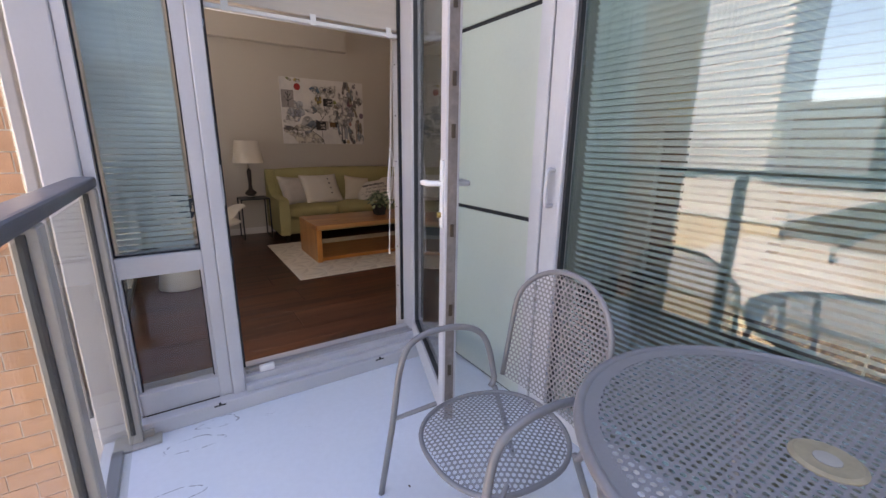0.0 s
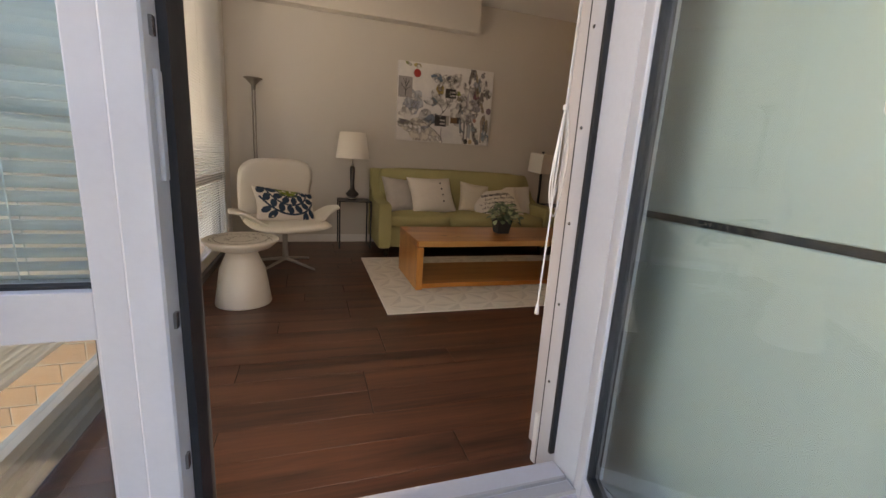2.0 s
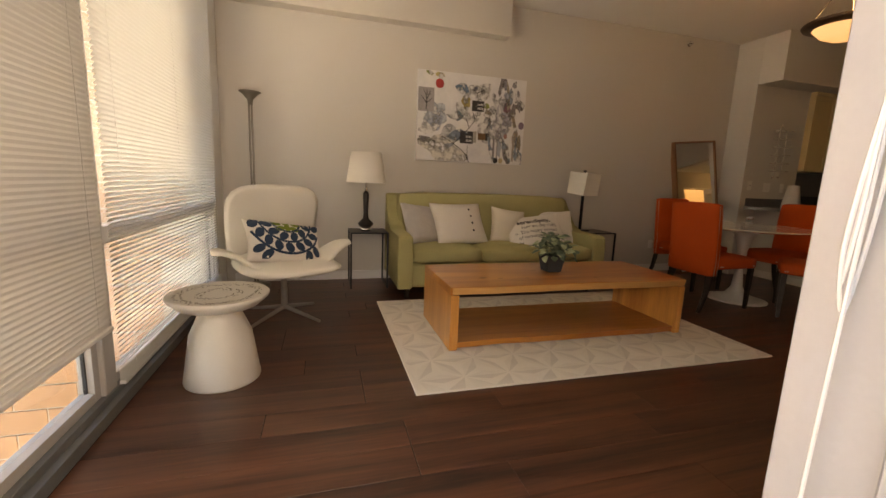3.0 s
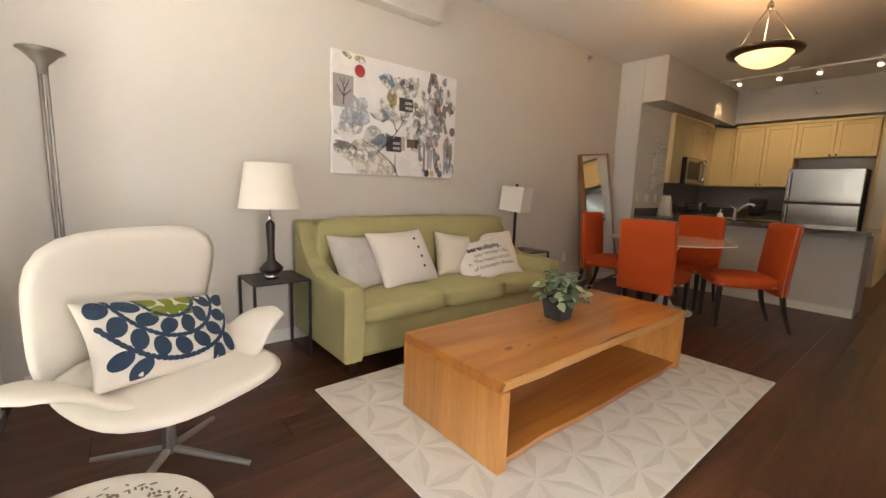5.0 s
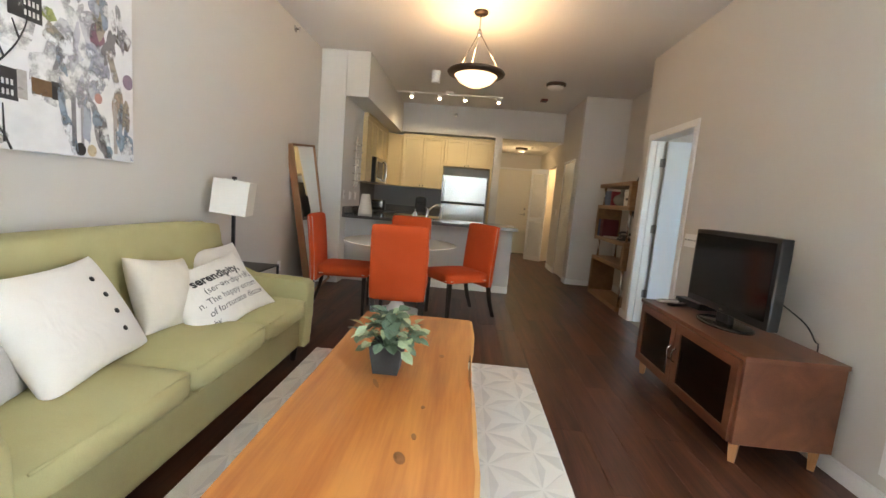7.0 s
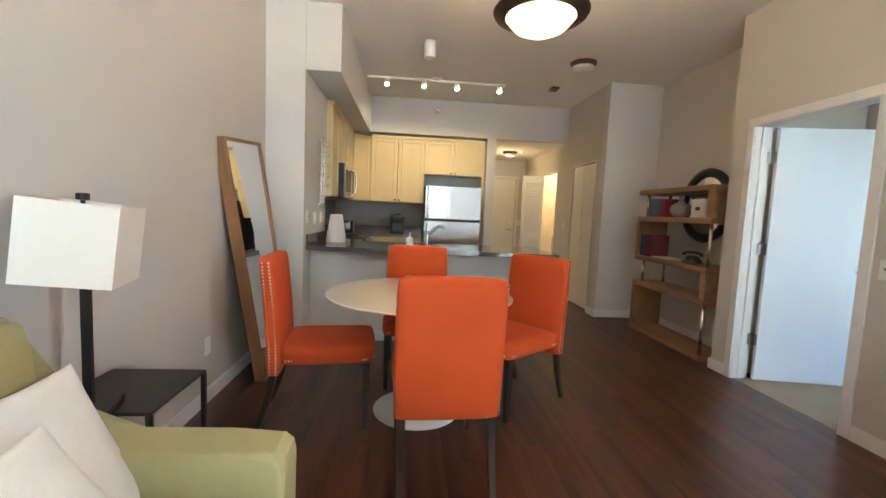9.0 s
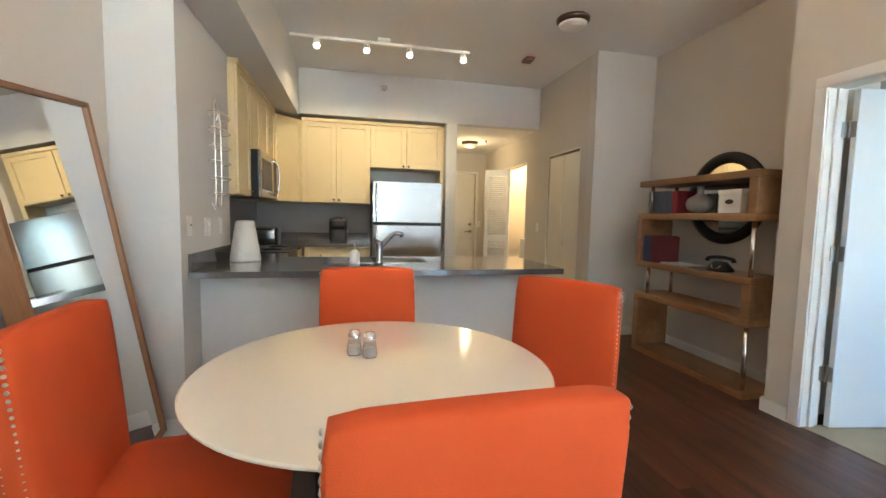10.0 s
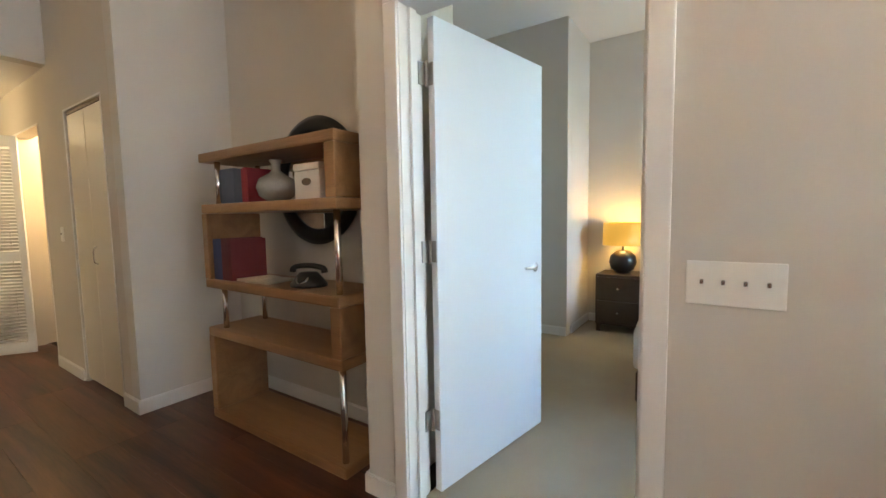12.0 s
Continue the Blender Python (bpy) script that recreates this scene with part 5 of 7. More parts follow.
navy, lime = [], []
for rad, n, turn in ((0.160, 6, 52), (0.250, 9, -48), (0.340, 13, 52)):
    for k in range(n):
        w = math.pi + math.pi * (k + 0.5) / n
        u, v = rad * math.cos(w) / 0.29, (0.165 + rad * math.sin(w)) / 0.17
        if abs(u) < 0.93 and abs(v) < 0.92:
            navy.append((u, v, 0.044, 0.033, math.degrees(w) + 90 + turn))
for rad, n in ((0.112, 16), (0.205, 28), (0.295, 40)):
    for k in range(n):
        w = math.pi + math.pi * (k + 0.5) / n
        u, v = rad * math.cos(w) / 0.29, (0.165 + rad * math.sin(w)) / 0.17
        if abs(u) < 0.95 and abs(v) < 0.93:
            navy.append((u, v, 0.5 * math.pi * rad / n + 0.004, 0.010, math.degrees(w) + 90))
for x, y, r in ((0, 0.09, 90), (-0.055, 0.085, 30), (0.055, 0.085, -30), (-0.075, 0.14, 10), (0.075, 0.14, -10), (0, 0.145, 90)):
    lime.append((x / 0.29, y / 0.17, 0.038, 0.027, r))
print_marks("leaf_print", navy, NAVY, "navy blue leaf print")
print_marks("leaf_print", lime, LIME, "lime green leaf print")

# drum side table
dt = thing("drum_side_table", pose(0.325, 4.42, 0), "off-white hourglass ceramic side table with perforated top", "side table")
part("pedestal", lathe([(0, 0), (0.182, 0), (0.186, 0.01), (0.172, 0.10), (0.15, 0.25), (0.118, 0.325), (0.104, 0.36), (0.11, 0.385), (0, 0.385)], segs=40), CERAMIC, dt, "", True)
part("tabletop", lathe([(0, 0.384), (0.12, 0.385), (0.19, 0.405), (0.235, 0.445), (0.243, 0.462), (0.236, 0.468), (0.21, 0.462), (0.16, 0.458), (0, 0.458)], segs=44), CERAMIC, dt, "", True)
HOLES = mat("shadowed_holes", (0.16, 0.14, 0.11), 0.9)
pr_ = random.Random(8)
# flat dark ovals on the solid top paint the shade inside the openings
for ring_name, r0, r1, n in (("outer_pattern", 0.165, 0.205, 150), ("inner_pattern", 0.07, 0.115, 70)):
    bm = bmesh.new()
    for k in range(n):
        w, r = 360 * k / n, pr_.uniform(r0, r1)
        q = pr_.uniform(0.006, 0.010)
        add_lathe(bm, [(0, 0.0008), (1, 0.0008)], segs=8, m=pose(r * math.cos(radians(w)), r * math.sin(radians(w)), 0.4605 + max(0, r - 0.16) * 0.08, 0, 0, w + pr_.choice((35, 60, 120))) @ Matrix.Diagonal((q, q * 0.42, 1, 1)))
    tagged(part(ring_name, bm, HOLES, dt, "ring of leaf openings, their shade painted as dark ovals"), kind="stuff")


# lamps and end tables
def end_table(m, w, d, h, label):
    e = thing("end_table", m, label, "side table")
    r = 0.0085
    part("tabletop", box(-w / 2, -d / 2, h - 0.012, w / 2, d / 2, h, 0.003, 1), BLACK_METAL, e, "smoked dark tabletop")
    for sx in (-1, 1):
        for sy in (-1, 1):
            part("leg", box(sx * (w / 2 - r) - r, sy * (d / 2 - r) - r, 0, sx * (w / 2 - r) + r, sy * (d / 2 - r) + r, h - 0.0125), BLACK_METAL, e)
        part("stretcher", box(sx * (w / 2 - r) - r * 0.8, -d / 2 + 2 * r, 0.004, sx * (w / 2 - r) + r * 0.8, d / 2 - 2 * r, 0.018), BLACK_METAL, e)
    return e


end_table(pose(1.275, 6.30, 0), 0.37, 0.38, 0.555, "dark metal end table with a smoked glass top")
end_table(pose(3.93, 6.315, 0), 0.38, 0.37, 0.555, "dark metal end table beside the sofa arm")
tl = thing("table_lamp", pose(1.25, 6.27, 0.5555), "dark turned table lamp with a white tapered shade", "table lamp")
part("base", lathe([(0, 0), (0.045, 0), (0.045, 0.028), (0.04, 0.03), (0, 0.03)], segs=28), CHROME, tl, "chrome foot", True)
part("body", lathe([(0, 0.03), (0.045, 0.033), (0.072, 0.058), (0.076, 0.075), (0.055, 0.098), (0.028, 0.125), (0.022, 0.18), (0.026, 0.28), (0.03, 0.36), (0.024, 0.385), (0, 0.39)], segs=32), ESPRESSO, tl, "", True)
part("neck", lathe([(0, 0.385), (0.014, 0.387), (0.014, 0.42), (0.006, 0.43), (0.006, 0.50), (0, 0.50)], segs=16), CHROME, tl, "", True)
part("shade", lathe([(0.19, 0.475), (0.145, 0.765), (0.143, 0.765), (0.188, 0.476), (0.19, 0.475)], segs=48), SHADE, tl, "white tapered drum shade", True)
part("shade_ring", lathe([(0.0, 0.74), (0.144, 0.741), (0.144, 0.745), (0.0, 0.745)], segs=24), CHROME, tl)
tl = thing("table_lamp", pose(3.76, 6.33, 0.0, 0, 0, 16), "square white shaded lamp on a thin dark post", "table lamp")
part("base", box(-0.075, -0.075, 0.5555, 0.075, 0.075, 0.575, 0.003, 1), BLACK_METAL, tl)
part("post", box(-0.012, -0.012, 0.5752, 0.012, 0.012, 1.0), BLACK_METAL, tl)
sh = add_lathe(bmesh.new(), [(0.1725, 0.985), (0.1725, 1.235), (0.168, 1.235), (0.168, 0.985), (0.1725, 0.985)], segs=4, m=pose(0, 0, 0, 0, 0, 45))
lean = Matrix.Translation((0, 0, 1.11)) @ Matrix.Rotation(radians(6), 4, "X") @ Matrix.Translation((0, 0, -1.11))
part("shade", sh, SHADE, tl, "white square fabric shade set askew").matrix_basis = lean
part("finial", lathe([(0, 1.0), (0.006, 1.0), (0.006, 1.24), (0.018, 1.242), (0.018, 1.262), (0, 1.264)], segs=12), BLACK_METAL, tl)
part("spider", boxes((-0.118, -0.003, 1.215, 0.118, 0.003, 1.22), (-0.003, -0.118, 1.2202, 0.003, 0.118, 1.225)), BLACK_METAL, tl).matrix_basis = lean

NICKEL = mat("dull_nickel", (0.26, 0.23, 0.20), 0.4, 0.75, vary=0.06, scale=5)
to = thing("torchiere_lamp", pose(0.215, 6.37, 0), "tall dull nickel torchiere floor lamp, unlit", "floor lamp")
part("base", lathe([(0, 0), (0.13, 0), (0.13, 0.012), (0.05, 0.03), (0.015, 0.04), (0, 0.04)], segs=32), NICKEL, to, "", True)
for dx in (-0.012, 0.012):
    part("pole", tube([(dx, 0, 0.035), (dx, 0, 1.70)], 0.009, 10), NICKEL, to)
part("shade", lathe([(0, 1.69), (0.02, 1.69), (0.024, 1.735), (0.07, 1.785), (0.095, 1.80), (0.093, 1.806), (0.065, 1.797), (0, 1.75)], segs=36), NICKEL, to, "shallow metal uplight bowl", True)


def wall_plate(name, m, gangs, label, category, toggle=True):
    p = thing(name, m, label, category)
    w = 0.07 + 0.046 * (gangs - 1)
    part("plate", box(-w / 2, -0.006, -0.057, w / 2, 0, 0.057, 0.003, 2), WHITE_PLASTIC, p)
    for g in range(gangs):
        x = (g - (gangs - 1) / 2) * 0.046
        if toggle:
            part("slot", box(x - 0.006, -0.0072, -0.012, x + 0.006, -0.0062, 0.012), TRIM, p)
            part("toggle", box(x - 0.004, -0.016, -0.002, x + 0.004, -0.0074, 0.010, 0.001, 1), STEEL, p)
        else:
            part("socket", box(x - 0.016, -0.008, 0.006, x + 0.016, -0.0062, 0.034, 0.003, 1), TRIM, p)
            part("socket", box(x - 0.016, -0.008, -0.034, x + 0.016, -0.0062, -0.006, 0.003, 1), TRIM, p)
    return p


wall_plate("light_switch", pose(4.382, YS + 0.001, 1.038, 0, 0, 180), 4, "white four-gang toggle switch plate", "light switch")
wall_plate("light_switch", pose(6.15, 6.216, 1.17), 1, "white single switch plate on the kitchen wall", "light switch")
wall_plate("wall_outlet", pose(6.45, 6.216, 1.155), 2, "white double outlet above the counter", "outlet", False)
wall_plate("wall_outlet", pose(6.72, 6.216, 1.155), 1, "white single outlet above the counter", "outlet", False)
wall_plate("wall_outlet", pose(5.0, 6.539, 0.36), 1, "white wall outlet near the mirror", "outlet", False)
wall_plate("wall_outlet", pose(0.30, 6.539, 0.36), 1, "white wall outlet behind the lounge chair", "outlet", False)
wall_plate("light_switch", pose(8.70, 2.871, 1.13, 0, 0, 180), 1, "white hall light switch", "light switch")
wall_plate("light_switch", pose(10.999, 2.98, 1.12, 0, 0, -90), 1, "white switch beside the front door", "light switch")

# leaning floor mirror
fm = thing("floor_mirror", pose(5.635, 6.285, 0.032, -7.2, -5.4, 0.5), "tall mirror in a deep walnut frame leaning on the wall", "mirror")
W2, HH, D = 0.335, 1.70, 0.075
part("frame", boxes((-W2, 0, 0, -W2 + 0.022, D, HH), (W2 - 0.022, 0, 0, W2, D, HH), (-W2 + 0.0225, 0, 0, W2 - 0.0225, D, 0.022), (-W2 + 0.0225, 0, HH - 0.022, W2 - 0.0225, D, HH), bevel=0.002), MIRROR_WOOD, fm)
part("mirror_glass", box(-W2 + 0.0226, 0.012, 0.0226, W2 - 0.0226, 0.018, HH - 0.0226), MIRROR, fm, "silvered mirror glass")
part("backing", box(-W2 + 0.0226, 0.05, 0.0226, W2 - 0.0226, 0.06, HH - 0.0226), BLACK, fm)

# television cabinet
tv = thing("tv_cabinet", pose(2.76, 2.655, 0), "red-brown wooden television cabinet with glazed doors", "tv stand")
CW, CD, z0, z1 = 1.188, 0.488, 0.115, 0.583
part("top", box(-0.012, -0.0, z1 - 0.025, CW + 0.012, CD + 0.012, z1, 0.004, 2), WALNUT, tv)
part("side_panel", box(0, 0, z0, 0.022, CD, z1 - 0.0255, 0.002, 1), WALNUT, tv)
part("side_panel", box(CW - 0.022, 0, z0, CW, CD, z1 - 0.0255, 0.002, 1), WALNUT, tv)
part("bottom", box(0.0225, 0, z0, CW - 0.0225, CD - 0.004, z0 + 0.022), WALNUT, tv)
part("back_panel", box(0.0225, 0, z0 + 0.0225, CW - 0.0225, 0.01, z1 - 0.026), WALNUT, tv)
for x in (0.33, 0.93):
    part("divider", box(x, 0.0105, z0 + 0.0225, x + 0.02, CD - 0.006, z1 - 0.026), WALNUT, tv)
part("shelf", box(0.023, 0.011, 0.33, 0.3295, CD - 0.02, 0.345), WALNUT, tv)
part("shelf", box(0.9505, 0.011, 0.33, CW - 0.023, CD - 0.02, 0.345), WALNUT, tv)
SMOKE = glass("smoked_glass", (0.10, 0.09, 0.09), 0.0, 0.06)
for x0, x1, hx in ((0.024, 0.637, 0.61), (0.643, CW - 0.024, 0.67)):
    dr = part("door", wall_with_holes("x", x0, x1, z0 + 0.004, z1 - 0.03, CD - 0.003, CD + 0.014, [(x0 + 0.055, x1 - 0.055, z0 + 0.06, z1 - 0.085)]), WALNUT, tv)
    part("glass_pane", box(x0 + 0.056, CD + 0.001, z0 + 0.0605, x1 - 0.056, CD + 0.005, z1 - 0.0855), SMOKE, dr)
    part("handle", tube(curve_points([(hx, CD + 0.014, 0.30), (hx, CD + 0.034, 0.315), (hx, CD + 0.038, 0.345), (hx, CD + 0.034, 0.375), (hx, CD + 0.014, 0.39)], 5), 0.005, 8), STEEL, dr, "curved steel handle", True)
for x in (0.045, CW - 0.045):
    for y in (0.045, CD - 0.045):
        part("leg", add_lathe(bmesh.new(), [(0, 0), (0.02, 0), (0.032, 0.1145), (0, 0.1145)], (x, y, 0), 4, pose(0, 0, 0)), wood("pale_leg_wood", (0.45, 0.22, 0.10), (0.30, 0.13, 0.05), 0.4, "z", 8), tv, "paler tapered leg")
t = thing("television", pose(3.35, 2.90, 0.5835, 0, 0, 0), "black flat television on a glossy pedestal stand", "television")
part("screen_frame", soft_box(-0.40, -0.035, 0.075, 0.40, 0.035, 0.582, 0.014, 0.0, 5), BLACK, t)
part("screen", box(-0.37, 0.0352, 0.125, 0.37, 0.037, 0.552), mat("dark_screen", (0.012, 0.012, 0.013), 0.12, vary=0.05, scale=3, bump=0.0), t, "switched-off dark screen")
part("badge", box(-0.02, 0.0352, 0.092, 0.02, 0.0362, 0.102), STEEL, t)
part("rear_housing", soft_box(-0.30, -0.085, 0.14, 0.30, -0.03, 0.54, 0.03), BLACK, t)
part("neck", box(-0.06, -0.02, 0.015, 0.06, 0.02, 0.08, 0.006), BLACK, t)
part("foot", add_lathe(bmesh.new(), [(0, 0), (1, 0), (1, 0.010), (0.9, 0.016), (0, 0.018)], segs=36, m=Matrix.Diagonal((0.21, 0.13, 1, 1))), mat("gloss_black", (0.012, 0.012, 0.013), 0.1, coat=0.5), t, "", True)
cb = thing("cable_box", pose(3.815, 2.79, 0.5835, 0, 0, 8), "black cable box with small buttons", "set-top box")
part("case", box(-0.13, -0.11, 0.004, 0.13, 0.11, 0.05, 0.004, 2), BLACK, cb)
part("vent_strip", boxes(*[(0.06 + i * 0.02, -0.10, 0.0502, 0.07 + i * 0.02, 0.0, 0.0512) for i in range(3)]), WHITE_PLASTIC, cb)
part("button", boxes((0.09, 0.1102, 0.02, 0.11, 0.1125, 0.034)), STEEL, cb)
for x, y, rz, mt, lab in ((3.89, 2.99, 12, WHITE_PLASTIC, "white remote control on the cabinet"), (3.79, 2.965, 24, BLACK, "black remote control on the cabinet")):
    r = thing("remote_control", pose(x, y, 0.5835, 0, 0, rz), lab, "remote control")
    part("body", soft_box(-0.023, -0.085, 0.0, 0.023, 0.085, 0.02, 0.008), mt, r, "", True)
    part("keys", boxes(*[(-0.014 + 0.011 * i, -0.06 + 0.02 * j, 0.0202, -0.007 + 0.011 * i, -0.05 + 0.02 * j, 0.0215) for i in range(3) for j in range(6)]), GREY_CLOTH if mt is BLACK else BLACK, r)
g = thing("return_air_grille", pose(2.0, YS + 0.001, 0.16), "white louvred return air grille on the wall", "vent")
part("frame", boxes((0, 0, 0, 0.03, 0.012, 0.75), (0.53, 0, 0, 0.56, 0.012, 0.75), (0.0305, 0, 0, 0.5295, 0.012, 0.03), (0.0305, 0, 0.72, 0.5295, 0.012, 0.75), bevel=0.002), TRIM, g)
part("backing", box(0.0305, 0, 0.0305, 0.5295, 0.0015, 0.7195), BLACK, g)
me = None
for i in range(34):
    mm = pose(0, 0.006, 0.042 + i * 0.0202, -40, 0, 0)
    if me is None:
        sl = part("slat", box(0.031, -0.001, -0.008, 0.529, 0.001, 0.008), TRIM, g)
        sl.matrix_basis, me = mm, sl.data
    else:
        share("slat", me, g, mm)
cbl = thing("power_cord", pose(0, 0, 0), "thin dark power cord on the cabinet", "cord")
part("cord", tube(curve_points([(3.05, 2.80, 0.80), (2.98, 2.72, 0.72), (2.95, 2.68, 0.64), (2.96, 2.648, 0.60), (2.97, 2.642, 0.40)], 6), 0.004, 6), BLACK, cbl)

# ---- dining corner ----
ta = thing("dining_table", pose(4.905, 5.22, 0), "round white lacquered tulip dining table", "dining table")
part("tabletop", lathe([(0, 0.722), (0.46, 0.722), (0.555, 0.738), (0.572, 0.744), (0.572, 0.749), (0.566, 0.752), (0, 0.752)], segs=72), LACQUER, ta, "", False)
part("pedestal", lathe([(0, 0), (0.27, 0), (0.272, 0.008), (0.22, 0.02), (0.10, 0.055), (0.05, 0.13), (0.036, 0.30), (0.042, 0.50), (0.08, 0.66), (0.16, 0.715), (0.2, 0.7215), (0, 0.7215)], segs=48), WHITE_PLASTIC, ta, "", True)
PEWTER = mat("nail_head_metal", (0.62, 0.60, 0.57), 0.3, 0.9, bump=0.0)
dc = thing("dining_chair", pose(0, 0, 0), "orange upholstered dining chair with silver nailhead trim", "chair", "chairs round the table")
part("seat", soft_box(-0.235, -0.20, 0.385, 0.235, 0.30, 0.495, 0.03, 0.012, 6), ORANGE, dc, "", True)
bk = soft_box(-0.24, -0.275, 0.33, 0.24, -0.195, 0.975, 0.025, 0.006, 8)
for v in bk.verts:
    v.co.y -= 0.10 * max(0, v.co.z - 0.45) ** 1.3
part("backrest", bk, ORANGE, dc, "", True)
nails = bmesh.new()


def nail(x, y, z, axis):
    m = pose(x, y, z, 0, 90 * axis, 0) if axis else pose(x, y, z, 90, 0, 0)
    add_lathe(nails, [(0.0062, -0.001), (0.0048, 0.0025), (0, 0.004)], segs=8, m=m)


for sx in (-1, 1):
    for k in range(34):
        z = 0.345 + k * 0.0183
        for yy in (-0.251, -0.219):
            nail(sx * 0.241, yy - 0.10 * max(0, z - 0.45) ** 1.3, z, sx)
    for k in range(27):
        nail(sx * 0.2355, -0.170 + k * 0.0165, 0.418, sx)
for k in range(25):
    nails_m = pose(-0.200 + k * 0.01667, 0.3005, 0.418, -90, 0, 0)
    add_lathe(nails, [(0.0062, -0.001), (0.0048, 0.0025), (0, 0.004)], segs=8, m=nails_m)
tagged(part("nailhead_trim", nails, PEWTER, dc, "row of small silver nailheads"), kind="stuff")
for sx in (-1, 1):
    part("leg", add_tube(bmesh.new(), [(sx * 0.205, 0.26, 0.0), (sx * 0.205, 0.26, 0.39)], 0.019, 4, taper=0.028), ESPRESSO, dc, "tapered dark wooden leg")
    part("leg", add_tube(bmesh.new(), curve_points([(sx * 0.205, -0.335, 0.0), (sx * 0.205, -0.27, 0.18), (sx * 0.205, -0.235, 0.36)], 4), 0.018, 4, taper=0.026), ESPRESSO, dc, "tapered dark wooden leg")
dc.matrix_basis = pose(4.392, 5.12, 0, 0, 0, -87)
for x, y, rz in ((5.05, 4.59, 36), (4.84, 5.80, 186), (5.44, 5.225, 90)):
    copy_thing(dc, pose(x, y, 0, 0, 0, rz))
SHAKER = glass("clear_shaker_glass", (0.86, 0.88, 0.88), 0.12, 0.08)
for x, y, lab in ((5.02, 5.298, "glass salt shaker with a domed steel cap"), (4.985, 5.245, "glass pepper shaker with a domed steel cap")):
    s = thing("shaker", pose(x, y, 0.7525), lab, "shaker", "shakers on the table")
    part("jar", lathe([(0, 0), (0.026, 0), (0.028, 0.01), (0.023, 0.045), (0.02, 0.062), (0, 0.062)], segs=16), SHAKER, s, "", True)
    part("salt", lathe([(0, 0.004), (0.022, 0.004), (0.02, 0.032), (0, 0.032)], segs=14), WHITE_CLOTH if "salt" in lab else GREY_CLOTH, s)
    part("cap", lathe([(0.022, 0.06), (0.023, 0.072), (0.018, 0.086), (0, 0.09)], segs=16), CHROME, s, "domed steel cap", True)

# ---- ceiling fixtures ----
pe = thing("pendant_lamp", pose(4.78, 4.60, 0), "lit alabaster bowl pendant with bronze rim and rods", "pendant lamp")
part("canopy", lathe([(0, C - 0.03), (0.05, C - 0.028), (0.065, C - 0.012), (0.065, C), (0, C)], segs=28), BRONZE, pe, "", True)
part("stem", tube([(0, 0, 2.78), (0, 0, C - 0.02)], 0.007), STEEL, pe)
part("hub", lathe([(0, 2.74), (0.018, 2.745), (0.025, 2.77), (0.018, 2.80), (0, 2.805)], segs=16), STEEL, pe, "", True)
for k in range(3):
    a = radians(20 + 120 * k)
    part("rod", tube([(0.015 * math.cos(a), 0.015 * math.sin(a), 2.76), (0.225 * math.cos(a), 0.225 * math.sin(a), 2.425)], 0.0055, 8), STEEL, pe)
part("rim", lathe([(0.20, 2.385), (0.262, 2.398), (0.272, 2.415), (0.262, 2.428), (0.215, 2.432), (0.2, 2.42)], segs=56), BRONZE, pe, "dark bronze rim", True)
part("bowl", lathe([(0, 2.288), (0.08, 2.297), (0.15, 2.33), (0.20, 2.386), (0.205, 2.405), (0.197, 2.40), (0.145, 2.357), (0, 2.33)], segs=48), BOWL, pe, "glowing amber-white glass bowl", True)
part("bulb", lathe([(0, 2.40), (0.025, 2.42), (0.03, 2.45), (0, 2.46)], segs=14), BULB, pe, "", True)

tk = thing("track_light", pose(7.75, 0, 0), "white ceiling track with four lit spot heads", "track light")
part("track", box(-0.018, 4.14, C - 0.055, 0.018, 5.885, C - 0.03, 0.002, 1), WHITE_PLASTIC, tk)
part("mount", box(-0.05, 4.95, C - 0.03, 0.05, 5.07, C, 0.003, 1), WHITE_PLASTIC, tk)
for y in (5.64, 5.174, 4.752, 4.20):
    h = part("spot_head", add_lathe(bmesh.new(), [(0.012, 0.05), (0.028, 0.045), (0.034, -0.03), (0.03, -0.028), (0.018, 0.0), (0, 0.002)], segs=20, m=pose(0.01, y, C - 0.10, 0, 28, 0)), WHITE_PLASTIC, tk, "small white spot head", True)
    part("stem", tube([(0, y, C - 0.08), (0, y, C - 0.055)], 0.008, 8), WHITE_PLASTIC, h)
    part("bulb", add_lathe(bmesh.new(), [(0, -0.024), (0.02, -0.02), (0.026, -0.012), (0.018, 0.0)], segs=16, m=pose(0.01, y, C - 0.10, 0, 28, 0)), glow("spot_bulb", (1.0, 0.82, 0.55), 0.8), h, "glowing bulb", True)


def flush_light(name, x, y, z, r, label, dome):
    f = thing(name, pose(x, y, z), label, "ceiling light")
    part("pan", lathe([(0, 0), (r, 0), (r, -0.02), (r * 0.86, -0.045), (0, -0.045)], segs=36), BRONZE, f, "dark metal pan", True)
    part("diffuser", lathe([(0, -0.095), (r * 0.45, -0.088), (r * 0.75, -0.065), (r * 0.85, -0.0452), (0, -0.0452)], segs=36), dome, f, "white glass dome", True)


